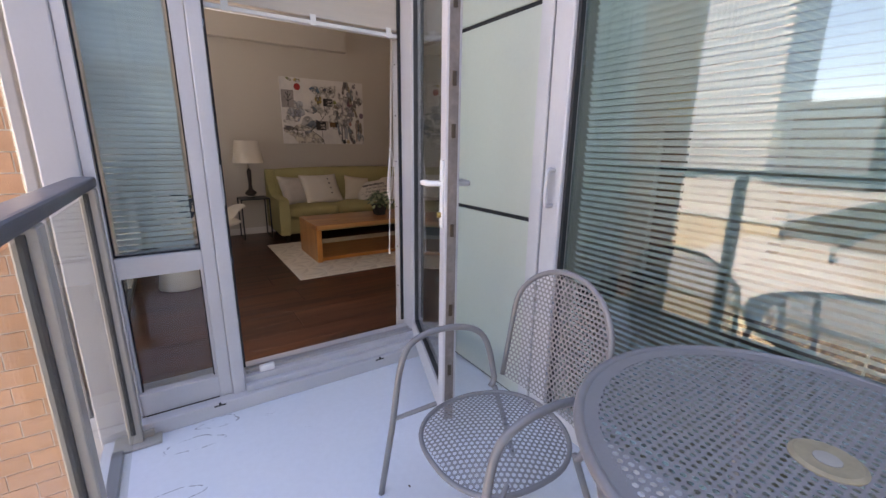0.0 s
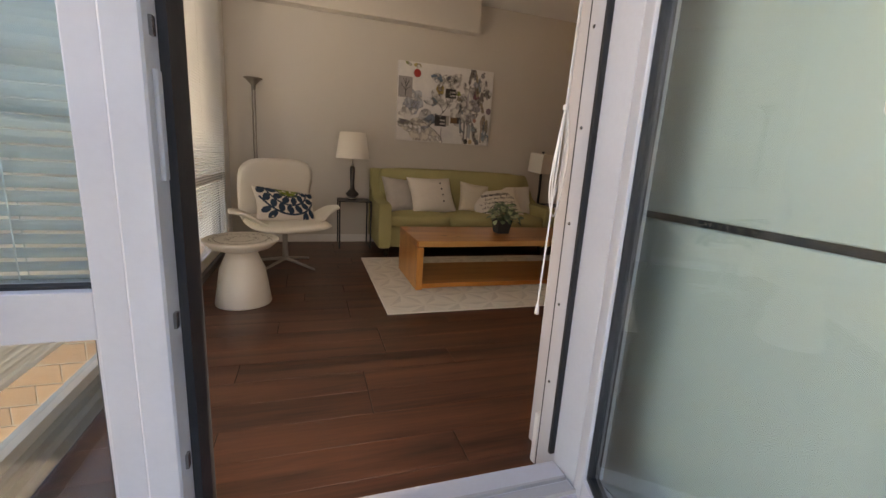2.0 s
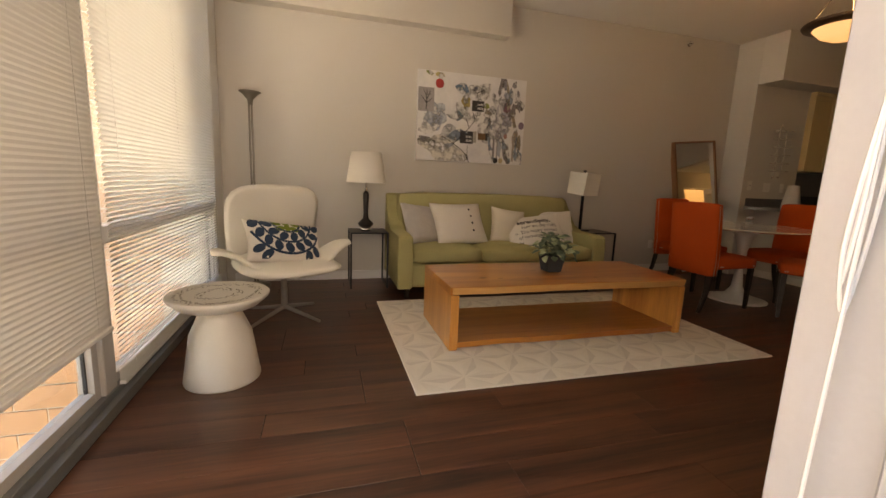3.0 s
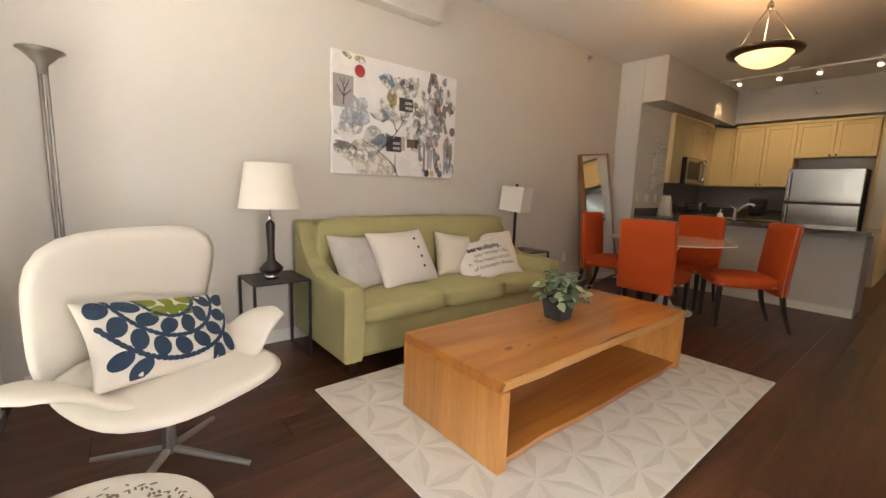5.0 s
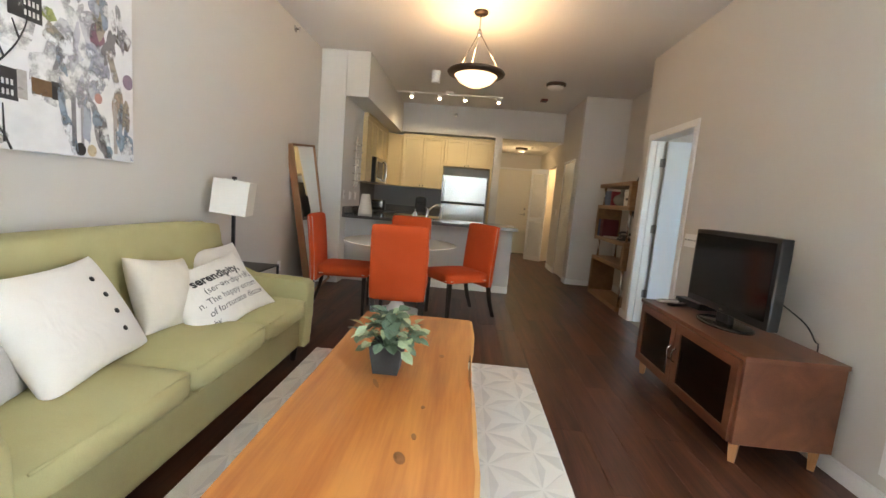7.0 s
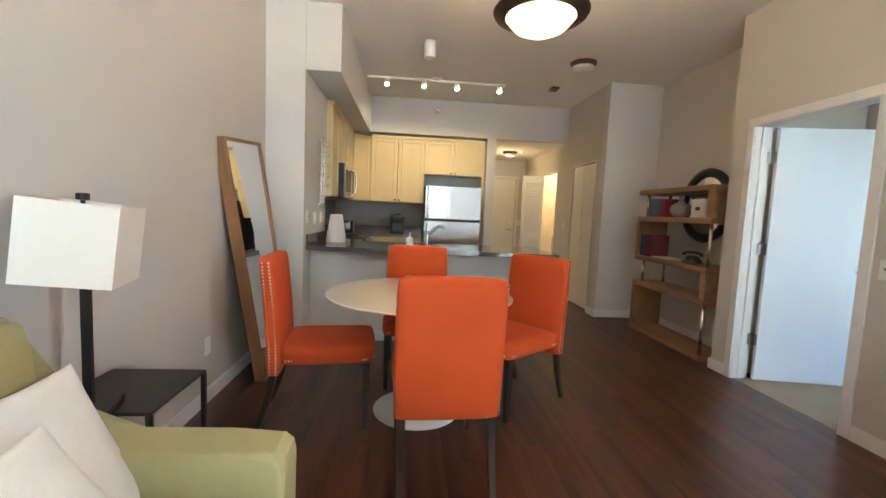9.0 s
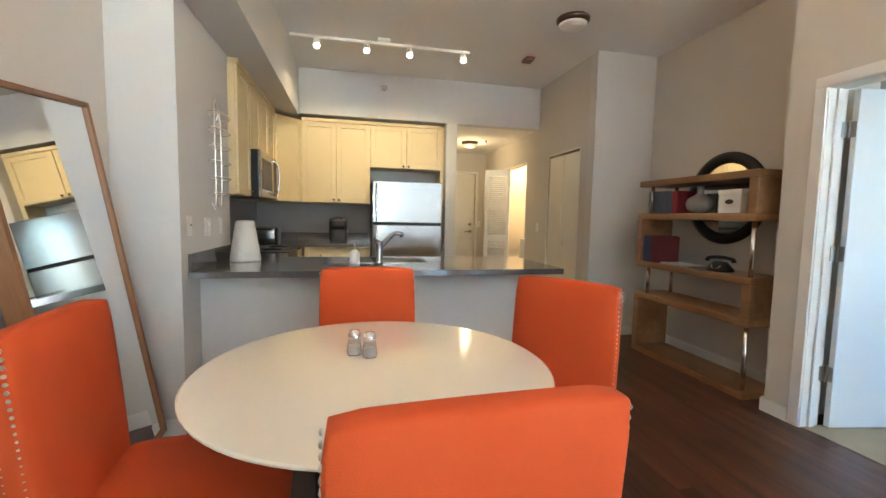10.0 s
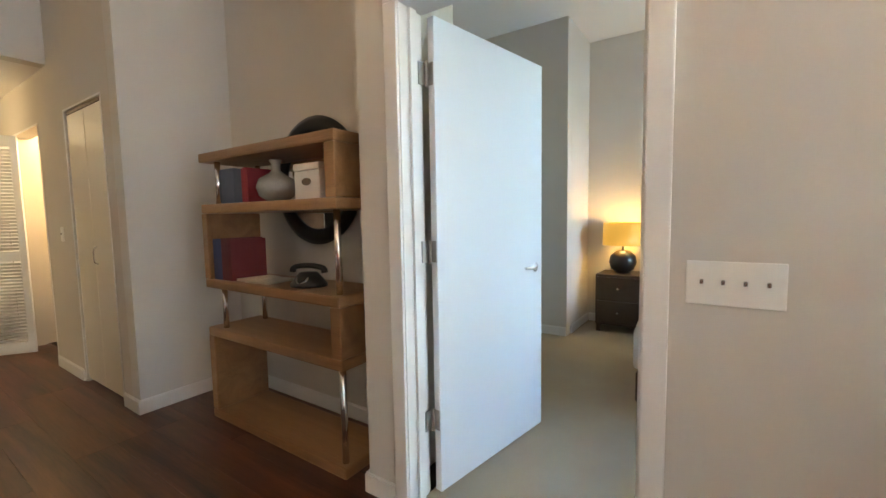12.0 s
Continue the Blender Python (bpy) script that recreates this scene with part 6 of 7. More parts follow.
flush_light("flush_light", 6.90, 3.46, C, 0.14, "flush ceiling light, unlit, with a dark rim", WHITE_PLASTIC)
flush_light("flush_light", 9.9, 3.5, H, 0.13, "bronze-rimmed flush light on the hall ceiling", WHITE_PLASTIC)
sp = thing("ceiling_downlight", pose(6.66, 5.155, C), "white cylindrical ceiling spotlight", "downlight")
part("can", lathe([(0, 0), (0.058, 0), (0.06, -0.16), (0.052, -0.165), (0.05, -0.12), (0, -0.12)], segs=28), WHITE_PLASTIC, sp, "", True)
cv = thing("ceiling_detector", pose(7.82, 3.46, C), "small dark red ceiling detector box", "detector")
part("case", box(-0.07, -0.05, -0.03, 0.07, 0.05, 0, 0.004, 1), mat("dark_red_plastic", (0.20, 0.05, 0.04), 0.5), cv)
part("lens", box(-0.04, -0.03, -0.036, 0.04, 0.03, -0.0302, 0.002, 1), BLACK, cv)
for m, lab in ((pose(8.739, 4.93, 2.80, 0, -90, 0), "chrome sidewall sprinkler head on the header"), (pose(5.22, 6.539, 2.87, 90, 0, 0), "chrome sidewall sprinkler head on the wall"), (pose(9.7, 3.3, H, 180, 0, 0), "small hall ceiling sprinkler")):
    k = thing("sprinkler_head", m, lab, "sprinkler")
    part("escutcheon", lathe([(0, 0), (0.036, 0), (0.034, 0.006), (0.015, 0.01), (0, 0.01)], segs=24), CHROME, k, "", True)
    part("nozzle", lathe([(0, 0.01), (0.010, 0.01), (0.008, 0.035), (0.018, 0.04), (0.018, 0.043), (0, 0.043)], segs=14), CHROME, k, "", True)

# ---- shelf niche ----
bs = thing("zigzag_bookcase", pose(5.82, 2.29, 0), "oak zigzag bookcase with chrome rods", "bookcase")
SW, SD, TH = 1.185, 0.345, 0.055
tops = (1.615, 1.315, 0.868, 0.572, 0.055)
for z in tops:
    part("shelf", box(0, 0, z - TH, SW, SD, z, 0.012, 2), SHELF_WOOD, bs)
for k, (hi, lo) in enumerate(zip(tops, tops[1:])):
    x0, x1 = (0.0, 0.07) if k % 2 == 0 else (SW - 0.06, SW)
    part("side_panel", box(x0, 0.001, lo + 0.0004, x1, SD - 0.001, hi - TH - 0.0004, 0.004, 1), SHELF_WOOD, bs)
    rx = SW - 0.13 if k % 2 == 0 else 0.045
    part("rod", tube([(rx, SD - 0.045, lo), (rx, SD - 0.045, hi - TH)], 0.016, 14), CHROME, bs, "polished chrome rod", True)
    part("rod", tube([(rx, 0.045, lo), (rx, 0.045, hi - TH)], 0.016, 14), CHROME, bs, "polished chrome rod", True)
rm = thing("round_mirror", pose(6.48, 2.186, 1.45, -90, 0, 0), "round wall mirror in a wide black frame", "mirror")
part("frame", lathe([(0.30, 0), (0.385, 0), (0.39, 0.02), (0.345, 0.045), (0.30, 0.03), (0.295, 0.012)], segs=64), BLACK_METAL, rm, "wide black round frame", True)
part("mirror_glass", lathe([(0, 0.004), (0.305, 0.004), (0.305, 0.010), (0, 0.010)], segs=48), MIRROR, rm, "silvered mirror glass")
PAGES = mat("book_pages", (0.70, 0.66, 0.56), 0.9, vary=0.1, scale=30, fine=200)


def book(x, y, z, w, d, h, colour, label, rz=0):
    b = thing("book", pose(x, y, z, 0, 0, rz), label, "book", "books on the bookcase")
    m = mat("book_cloth", colour, 0.7, vary=0.08, scale=12, fine=150)
    part("cover", boxes((0, 0, 0, 0.003, d, h), (w - 0.003, 0, 0, w, d, h), (0.0032, d - 0.003, 0, w - 0.0032, d, h)), m, b)
    part("pages", box(0.0034, 0.003, 0.004, w - 0.0034, d - 0.0034, h - 0.004), PAGES, b)


x = 6.93
for w, h, col, lab in ((0.11, 0.20, (0.10, 0.14, 0.22), "slate blue cloth hardback book"), (0.09, 0.20, (0.11, 0.15, 0.24), "slate blue cloth hardback book"), (0.08, 0.19, (0.09, 0.13, 0.21), "slate blue cloth hardback book"), (0.02, 0.19, (0.30, 0.03, 0.05), "crimson red cloth hardback book"), (0.02, 0.195, (0.33, 0.03, 0.05), "crimson red cloth hardback book"), (0.018, 0.185, (0.28, 0.03, 0.05), "crimson red cloth hardback book")):
    x -= w + 0.001
    book(x, 2.36, 1.3154, w, 0.22, h, col, lab)
x = 6.93
for w, h, col, lab in ((0.045, 0.24, (0.03, 0.05, 0.14), "dark navy cloth hardback book"), (0.045, 0.24, (0.035, 0.06, 0.16), "dark navy cloth hardback book"), (0.035, 0.245, (0.13, 0.02, 0.03), "dark maroon cloth hardback book"), (0.035, 0.245, (0.12, 0.02, 0.03), "dark maroon cloth hardback book"), (0.03, 0.24, (0.14, 0.02, 0.03), "dark maroon cloth hardback book")):
    x -= w + 0.001
    book(x, 2.395, 0.8684, w, 0.22, h, col, lab)
va = thing("round_vase", pose(6.41, 2.52, 1.3154), "squat round silver-grey vase with a narrow neck", "vase")
part("body", lathe([(0, 0), (0.045, 0), (0.09, 0.03), (0.105, 0.075), (0.09, 0.12), (0.04, 0.15), (0.024, 0.165), (0.024, 0.20), (0.034, 0.222), (0.028, 0.222), (0.018, 0.2), (0, 0.19)], segs=36), mat("silver_glaze", (0.38, 0.36, 0.33), 0.25, 0.2, vary=0.12, scale=14, fine=60), va, "", True)
bx = thing("storage_box", pose(6.00, 2.33, 1.3154), "cream storage box with an oval handle", "box")
part("body", box(0, 0, 0, 0.19, 0.24, 0.14, 0.004, 1), WHITE_CLOTH, bx)
part("lid", box(-0.004, -0.004, 0.1402, 0.194, 0.244, 0.175, 0.004, 1), WHITE_CLOTH, bx)
part("handle_plate", add_lathe(bmesh.new(), [(0, 0.002), (1, 0.002), (1, 0)], segs=20, m=pose(0.095, 0.2402, 0.085, -90, 0, 0) @ Matrix.Diagonal((0.035, 0.018, 1, 1))), BRONZE, bx, "oval metal label holder")
fr = thing("photo_frame", pose(6.32, 2.33, 1.3154, -8, 0, 0), "small silver photo frame", "picture frame")
part("frame", boxes((-0.05, 0, 0, -0.038, 0.012, 0.19), (0.038, 0, 0, 0.05, 0.012, 0.19), (-0.0375, 0, 0, 0.0375, 0.012, 0.012), (-0.0375, 0, 0.178, 0.0375, 0.012, 0.19)), CHROME, fr)
part("picture", box(-0.0375, 0.002, 0.0125, 0.0375, 0.006, 0.1775), GREY_CLOTH, fr)
ph = thing("desk_telephone", pose(6.20, 2.50, 0.8684, 0, 0, 15) @ Matrix.Diagonal((0.86, 0.86, 0.72, 1)), "black vintage style desk telephone", "telephone")
part("base", add_lathe(bmesh.new(), [(0, 0), (1, 0), (1.0, 0.02), (0.75, 0.06), (0.5, 0.10), (0, 0.105)], segs=24, m=Matrix.Diagonal((0.115, 0.10, 1, 1))), BLACK, ph, "", True)
part("dial", add_lathe(bmesh.new(), [(0, 0.004), (0.042, 0.004), (0.045, 0)], segs=24, m=pose(0, 0.062, 0.062, -50, 0, 0)), CHROME, ph)
part("handset", add_tube(bmesh.new(), curve_points([(-0.115, 0, 0.10), (-0.10, 0, 0.135), (0, 0, 0.15), (0.10, 0, 0.135), (0.115, 0, 0.10)], 6), 0.02, 10), BLACK, ph, "", True)
for k, (x, w) in enumerate(((6.52, 0.18), (6.66, 0.12))):
    pp = thing("magazine", pose(x, 2.50, 0.8684 + 0.0005, 0, 0, 6 - 14 * k), "white paper magazine lying on the shelf", "magazine")
    part("pages", box(-w / 2, -0.1, 0, w / 2, 0.1, 0.008 + 0.004 * k, 0.001, 1), PAGES, pp)

# ---- kitchen ----
pn = tagged(thing("peninsula_wall", pose(0, 0, 0), "painted half wall under the kitchen counter", "wall"), kind="structure")
part("half_wall", box(6.30, 3.93, 0.0, 6.40, 6.2155, 0.868), PAINT_DAYLIT, pn)
part("end_panel", box(6.4005, 3.93, 0.0, 6.94, 3.95, 0.868), PAINT_DAYLIT, pn)
ct = thing("granite_counter", pose(0, 0, 0), "polished grey granite counter along the peninsula", "countertop")
SX0, SX1, SY0, SY1 = 6.52, 6.88, 4.76, 5.49
part("slab", boxes((6.11, 3.885, 0.87, SX0, 6.2155, 0.908), (SX1, 3.885, 0.87, 6.985, 6.2155, 0.908), (SX0, 3.885, 0.87, SX1, SY0, 0.908), (SX0, SY1, 0.87, SX1, 6.2155, 0.908)), GRANITE, ct)
part("upstand", box(6.12, 6.199, 0.9085, 6.955, 6.2155, 1.01, 0.002, 1), GRANITE, ct)
c2 = thing("granite_counter", pose(0, 0, 0), "grey granite counter along the kitchen walls", "countertop")
part("slab", box(6.9855, 5.86, 0.87, 7.36, 6.4995, 0.908), GRANITE, c2)
part("slab", boxes((8.15, 5.86, 0.87, 9.158, 6.4995, 0.908), (8.53, 5.10, 0.87, 9.158, 5.86, 0.908)), GRANITE, c2)
part("upstand", boxes((9.143, 5.10, 0.9085, 9.1575, 6.498, 1.01), (8.16, 6.483, 0.9085, 9.1425, 6.4985, 1.01)), GRANITE, c2)
structure("backsplash", boxes((9.150, 5.09, 1.0105, 9.1605, 6.498, 1.385), (6.962, 6.489, 0.909, 9.149, 6.4995, 1.385)), SPLASH, "dull grey painted backsplash", "backsplash")
sk = thing("kitchen_sink", pose(0, 0, 0), "double steel sink set into the peninsula", "sink")
for a, b in ((SY0 + 0.002, 5.115), (5.135, SY1 - 0.002)):
    bm = boxes((SX0 + 0.002, a, 0.75, SX1 - 0.002, b, 0.754), (SX0 + 0.002, a, 0.7545, SX0 + 0.008, b, 0.909), (SX1 - 0.008, a, 0.7545, SX1 - 0.002, b, 0.909), (SX0 + 0.0085, a, 0.7545, SX1 - 0.0085, a + 0.006, 0.909), (SX0 + 0.0085, b - 0.006, 0.7545, SX1 - 0.0085, b, 0.909))
    part("basin", bm, STEEL, sk)
part("rim", boxes((SX0 - 0.015, SY0 - 0.015, 0.9085, SX0 + 0.001, SY1 + 0.015, 0.912), (SX1 - 0.001, SY0 - 0.015, 0.9085, SX1 + 0.015, SY1 + 0.015, 0.912), (SX0 + 0.0015, SY0 - 0.015, 0.9085, SX1 - 0.0015, SY0 + 0.001, 0.912), (SX0 + 0.0015, SY1 - 0.001, 0.9085, SX1 - 0.0015, SY1 + 0.015, 0.912)), STEEL, sk)
fa = thing("kitchen_faucet", pose(6.465, 5.12, 0.9085), "steel pull-out kitchen faucet", "faucet")
part("body", lathe([(0, 0), (0.03, 0), (0.03, 0.01), (0.024, 0.02), (0.022, 0.14), (0.024, 0.16), (0, 0.165)], segs=20), STEEL, fa, "", True)
part("spout", tube(curve_points([(0, 0, 0.10), (0.03, -0.04, 0.15), (0.06, -0.10, 0.205), (0.07, -0.15, 0.21), (0.075, -0.17, 0.19)], 6), 0.015, 12, taper=0.019), STEEL, fa, "", True)
part("handle", tube([(0, 0, 0.155), (-0.01, 0.05, 0.185)], 0.007, 8), STEEL, fa, "", True)
so = thing("soap_dispenser", pose(6.50, 5.29, 0.9085), "white soap pump bottle by the sink", "soap dispenser")
part("bottle", lathe([(0, 0), (0.034, 0), (0.036, 0.01), (0.034, 0.07), (0.022, 0.09), (0.012, 0.095), (0, 0.095)], segs=20), WHITE_PLASTIC, so, "", True)
part("pump", tube([(0, 0, 0.094), (0, 0, 0.13), (0.03, 0, 0.132)], 0.006, 8), WHITE_PLASTIC, so)
pt2 = thing("paper_towel", pose(6.70, 6.05, 0.9085), "loose white paper towel roll on the counter", "paper towel")
part("roll", lathe([(0, 0), (0.10, 0), (0.103, 0.01), (0.085, 0.13), (0.062, 0.275), (0.058, 0.285), (0.02, 0.288), (0, 0.285)], segs=28), WHITE_CLOTH, pt2, "", True)


def shaker_door(parent, face, a0, a1, z0, z1, out, knob=None):
    """A raised-frame door on a face along y (face: x) or along x (face: y), standing out by 'out' towards the room."""
    t = 0.02
    w = 0.055
    f0, f1 = sorted((face, face + out * t))
    g0, g1 = sorted((face, face + out * t * 0.55))
    rows = [(a0, a0 + w, z0, z1), (a1 - w, a1, z0, z1), (a0 + w + 0.0004, a1 - w - 0.0004, z0, z0 + w), (a0 + w + 0.0004, a1 - w - 0.0004, z1 - w, z1)]
    ax = parent["axis"]
    bm = bmesh.new()
    for p, q, lo, hi in rows:
        add_box(bm, *((f0, p, lo, f1, q, hi) if ax == "y" else (p, f0, lo, q, f1, hi)), bevel=0.004, segs=2)
    d = part("door", bm, CABINET, parent)
    p, q, lo, hi = a0 + w + 0.001, a1 - w - 0.001, z0 + w + 0.001, z1 - w - 0.001
    part("door_panel", box(*((g0, p, lo, g1, q, hi) if ax == "y" else (p, g0, lo, q, g1, hi)), 0.003, 1), CABINET, d)
    if knob:
        k = part("knob", lathe([(0, 0), (0.006, 0), (0.006, 0.012), (0.013, 0.016), (0.013, 0.022), (0, 0.026)], segs=14), STEEL, d, "small steel knob", True)
        k.matrix_basis = pose(face + out * t, knob[0], knob[1], 0, 90 * out, 0) if ax == "y" else pose(knob[0], face + out * t, knob[1], 90 * -out, 0, 0)


def cabinet(ax, x0, y0, z0, x1, y1, z1, label, rows, face, out):
    c = thing("kitchen_cabinet", pose(0, 0, 0), label, "cabinet", "kitchen cabinets")
    c["axis"] = ax
    part("body", box(x0, y0, z0, x1, y1, z1), CABINET, c)
    for a0, a1, lo, hi, kn in rows:
        shaker_door(c, face, a0, a1, lo, hi, out, kn)
    del c["axis"]
    return c


UP = "cream maple wall cabinet with framed doors"
cabinet("y", 8.82, 5.50, 1.39, 9.158, 5.90, 2.36, UP, [(5.504, 5.896, 1.395, 2.355, (5.53, 1.43))], 8.8195, -1)
cabinet("y", 8.82, 5.092, 1.39, 9.158, 5.498, 2.36, UP, [(5.096, 5.494, 1.395, 2.355, (5.47, 1.43))], 8.8195, -1)
cabinet("y", 8.82, 4.645, 1.84, 9.158, 5.09, 2.36, "cream maple cabinet over the refrigerator", [(4.649, 5.086, 1.845, 2.355, (4.68, 1.87))], 8.8195, -1)
cabinet("y", 8.82, 4.19, 1.84, 9.158, 4.643, 2.36, "cream maple cabinet over the refrigerator", [(4.194, 4.639, 1.845, 2.355, (4.61, 1.87))], 8.8195, -1)
cabinet("x", 6.965, 6.17, 1.39, 7.36, 6.487, 2.36, UP, [(6.969, 7.356, 1.395, 2.355, (7.33, 1.43))], 6.1695, -1)
cabinet("x", 7.364, 6.17, 1.80, 8.14, 6.487, 2.36, "cream maple cabinet over the microwave", [(7.368, 7.75, 1.805, 2.355, None), (7.754, 8.136, 1.805, 2.355, None)], 6.1695, -1)
cabinet("x", 8.144, 6.17, 1.39, 8.50, 6.487, 2.36, UP, [(8.148, 8.496, 1.395, 2.355, (8.18, 1.43))], 6.1695, -1)
c = thing("corner_cabinet", pose(0, 0, 0), "cream maple diagonal corner wall cabinet", "cabinet", "kitchen cabinets")
bm = bmesh.new()
prof = [(8.502, 6.487), (8.502, 6.15), (8.80, 5.902), (9.158, 5.902), (9.158, 6.487)]
a = [bm.verts.new((x, y, 1.39)) for x, y in prof]
b = [bm.verts.new((x, y, 2.36)) for x, y in prof]
bm.faces.new(a[::-1]), bm.faces.new(b)
for i in range(5):
    bm.faces.new((a[i], a[(i + 1) % 5], b[(i + 1) % 5], b[i]))
part("body", bm, CABINET, c)
d = part("door", boxes((0.01, -0.02, 1.395, 0.065, 0, 2.355), (0.32, -0.02, 1.395, 0.375, 0, 2.355), (0.0655, -0.02, 1.395, 0.3195, 0, 1.45), (0.0655, -0.02, 2.30, 0.3195, 0, 2.355), (0.0655, -0.01, 1.4505, 0.3195, 0, 2.2995)), CABINET, c)
d.matrix_basis = pose(8.502, 6.15, 0, 0, 0, math.degrees(math.atan2(5.902 - 6.15, 8.80 - 8.502)))
cr = thing("cabinet_crown", pose(0, 0, 0), "cream maple crown moulding along the wall cabinets", "moulding")
part("moulding", boxes((8.79, 4.19, 2.3605, 9.158, 5.90, 2.40), (6.965, 6.14, 2.3605, 8.50, 6.216, 2.40), bevel=0.004), CABINET, cr)
LOW = "cream maple base cabinet with drawers"
for y0, y1 in ((5.10, 5.478), (5.482, 5.855)):
    cabinet("y", 8.57, y0, 0.10, 9.158, y1, 0.868, LOW, [(y0 + 0.004, y1 - 0.004, 0.105, 0.66, None), (y0 + 0.004, y1 - 0.004, 0.67, 0.862, (0.5 * (y0 + y1), 0.77))], 8.5695, -1)
cabinet("x", 6.99, 5.90, 0.10, 7.355, 6.487, 0.868, LOW, [(6.994, 7.351, 0.105, 0.862, None)], 5.8995, -1)
cabinet("x", 8.155, 5.90, 0.10, 8.565, 6.487, 0.868, LOW, [(8.159, 8.561, 0.105, 0.862, None)], 5.8995, -1)
cabinet("y", 6.4005, 3.952, 0.10, 6.94, 5.85, 0.868, "cream maple sink base cabinet", [(3.96, 4.58, 0.105, 0.862, None), (4.59, 5.22, 0.105, 0.862, None), (5.23, 5.84, 0.105, 0.862, None)], 6.9405, 1)

fg = thing("refrigerator", pose(8.50, 4.235, 0), "stainless top-freezer refrigerator with black sides", "refrigerator")
part("body", box(0.06, 0.005, 0.01, 0.655, 0.835, 1.66, 0.004, 1), BLACK_METAL, fg, "black textured case")
part("freezer_door", box(0.0, 0.0, 1.165, 0.0595, 0.84, 1.655, 0.008, 2), STEEL, fg, "brushed steel freezer door")
part("fridge_door", box(0.0, 0.0, 0.07, 0.0595, 0.84, 1.135, 0.008, 2), STEEL, fg, "brushed steel fridge door")
part("door_gap", box(0.012, 0.005, 1.1355, 0.0595, 0.835, 1.1645), BLACK, fg)
for lo, hi in ((1.19, 1.62), (0.52, 1.11)):
    part("handle", tube(curve_points([(0.0, 0.795, lo), (-0.045, 0.795, lo + 0.03), (-0.05, 0.795, (lo + hi) / 2), (-0.045, 0.795, hi - 0.03), (0.0, 0.795, hi)], 5), 0.013, 10), CHROME, fg, "polished bar handle", True)
structure("fridge_surround", box(8.865, 4.144, 0, 9.158, 4.186, 2.40), CABINET, "cream panel beside the refrigerator", "panel")
mw = thing("microwave", pose(7.37, 6.075, 1.39), "stainless over-range microwave with dark window", "microwave")
part("case", box(0.0, 0.02, 0.0, 0.765, 0.41, 0.405, 0.004, 1), BLACK_METAL, mw)
part("door", box(0.0, 0.0, 0.0, 0.765, 0.0195, 0.405, 0.004, 1), STEEL, mw)
part("window", box(0.06, -0.003, 0.07, 0.50, -0.0003, 0.34), BLACK, mw, "dark microwave window")
part("control_panel", box(0.62, -0.003, 0.03, 0.75, -0.0003, 0.38), BLACK, mw)
part("handle", tube(curve_points([(0.56, 0, 0.04), (0.56, -0.045, 0.08), (0.56, -0.055, 0.2), (0.56, -0.045, 0.33), (0.56, 0, 0.37)], 6), 0.011, 10), CHROME, mw, "curved steel handle", True)
st = thing("kitchen_range", pose(7.37, 5.85, 0), "black and steel kitchen range", "stove")
part("body", box(0, 0.03, 0.02, 0.765, 0.64, 0.90, 0.004, 1), BLACK_METAL, st)
part("oven_door", box(0.005, 0.0, 0.20, 0.76, 0.0295, 0.80, 0.006, 1), STEEL, st)
part("cooktop", box(0.0, 0.0, 0.9005, 0.765, 0.64, 0.915, 0.004, 1), BLACK, st)
for x, y in ((0.2, 0.18), (0.56, 0.18), (0.2, 0.46), (0.56, 0.46)):
    part("burner", lathe([(0.05, 0.916), (0.09, 0.916), (0.09, 0.93), (0.05, 0.93)], (x, y, 0), 20), BLACK_METAL, st)
part("control_panel", box(0.0, 0.58, 0.9155, 0.765, 0.635, 1.06, 0.006, 1), BLACK, st)
cm = thing("coffee_maker", pose(8.86, 5.48, 0.9085), "black single-serve coffee maker", "coffee maker")
part("body", soft_box(-0.10, -0.11, 0.0, 0.14, 0.11, 0.30, 0.035, 0.0, 5), BLACK, cm, "", True)
part("head", soft_box(-0.14, -0.10, 0.17, -0.02, 0.10, 0.29, 0.03, 0.0, 4), BLACK, cm, "", True)
part("handle", tube(curve_points([(-0.10, -0.07, 0.28), (-0.13, 0, 0.31), (-0.10, 0.07, 0.28)], 6), 0.009), STEEL, cm, "", True)
tr = thing("toaster", pose(8.35, 6.25, 0.9085), "steel and black two-slot toaster", "toaster")
part("shell", soft_box(-0.08, -0.14, 0.01, 0.08, 0.14, 0.19, 0.03), STEEL, tr, "", True)
part("end_cap", soft_box(-0.085, -0.165, 0.0, 0.085, -0.135, 0.19, 0.01), BLACK, tr)
wr = thing("wall_wine_rack", pose(6.52, 6.214, 1.62), "chrome wire wine rack on the kitchen wall", "wine rack")
part("rail", tube(curve_points([(-0.06, -0.02, -0.30), (-0.06, -0.05, -0.31), (-0.06, -0.05, 0.29), (-0.03, -0.05, 0.315), (0.0, -0.05, 0.30)], 5), 0.006, 8), CHROME, wr, "", True)
part("rail", tube(curve_points([(0.06, -0.02, 0.22), (0.06, -0.05, 0.24), (0.06, -0.05, -0.28), (0.0, -0.05, -0.32)], 5), 0.006, 8), CHROME, wr, "", True)
for k in range(6):
    z = -0.25 + k * 0.10
    part("wire_loop", tube(curve_points([(-0.16, -0.06, z), (-0.10, -0.10, z + 0.004), (0.10, -0.10, z + 0.004), (0.16, -0.06, z), (0.10, -0.025, z - 0.004), (-0.10, -0.025, z - 0.004)], 5, True), 0.004, 6, True), CHROME, wr, "", True)

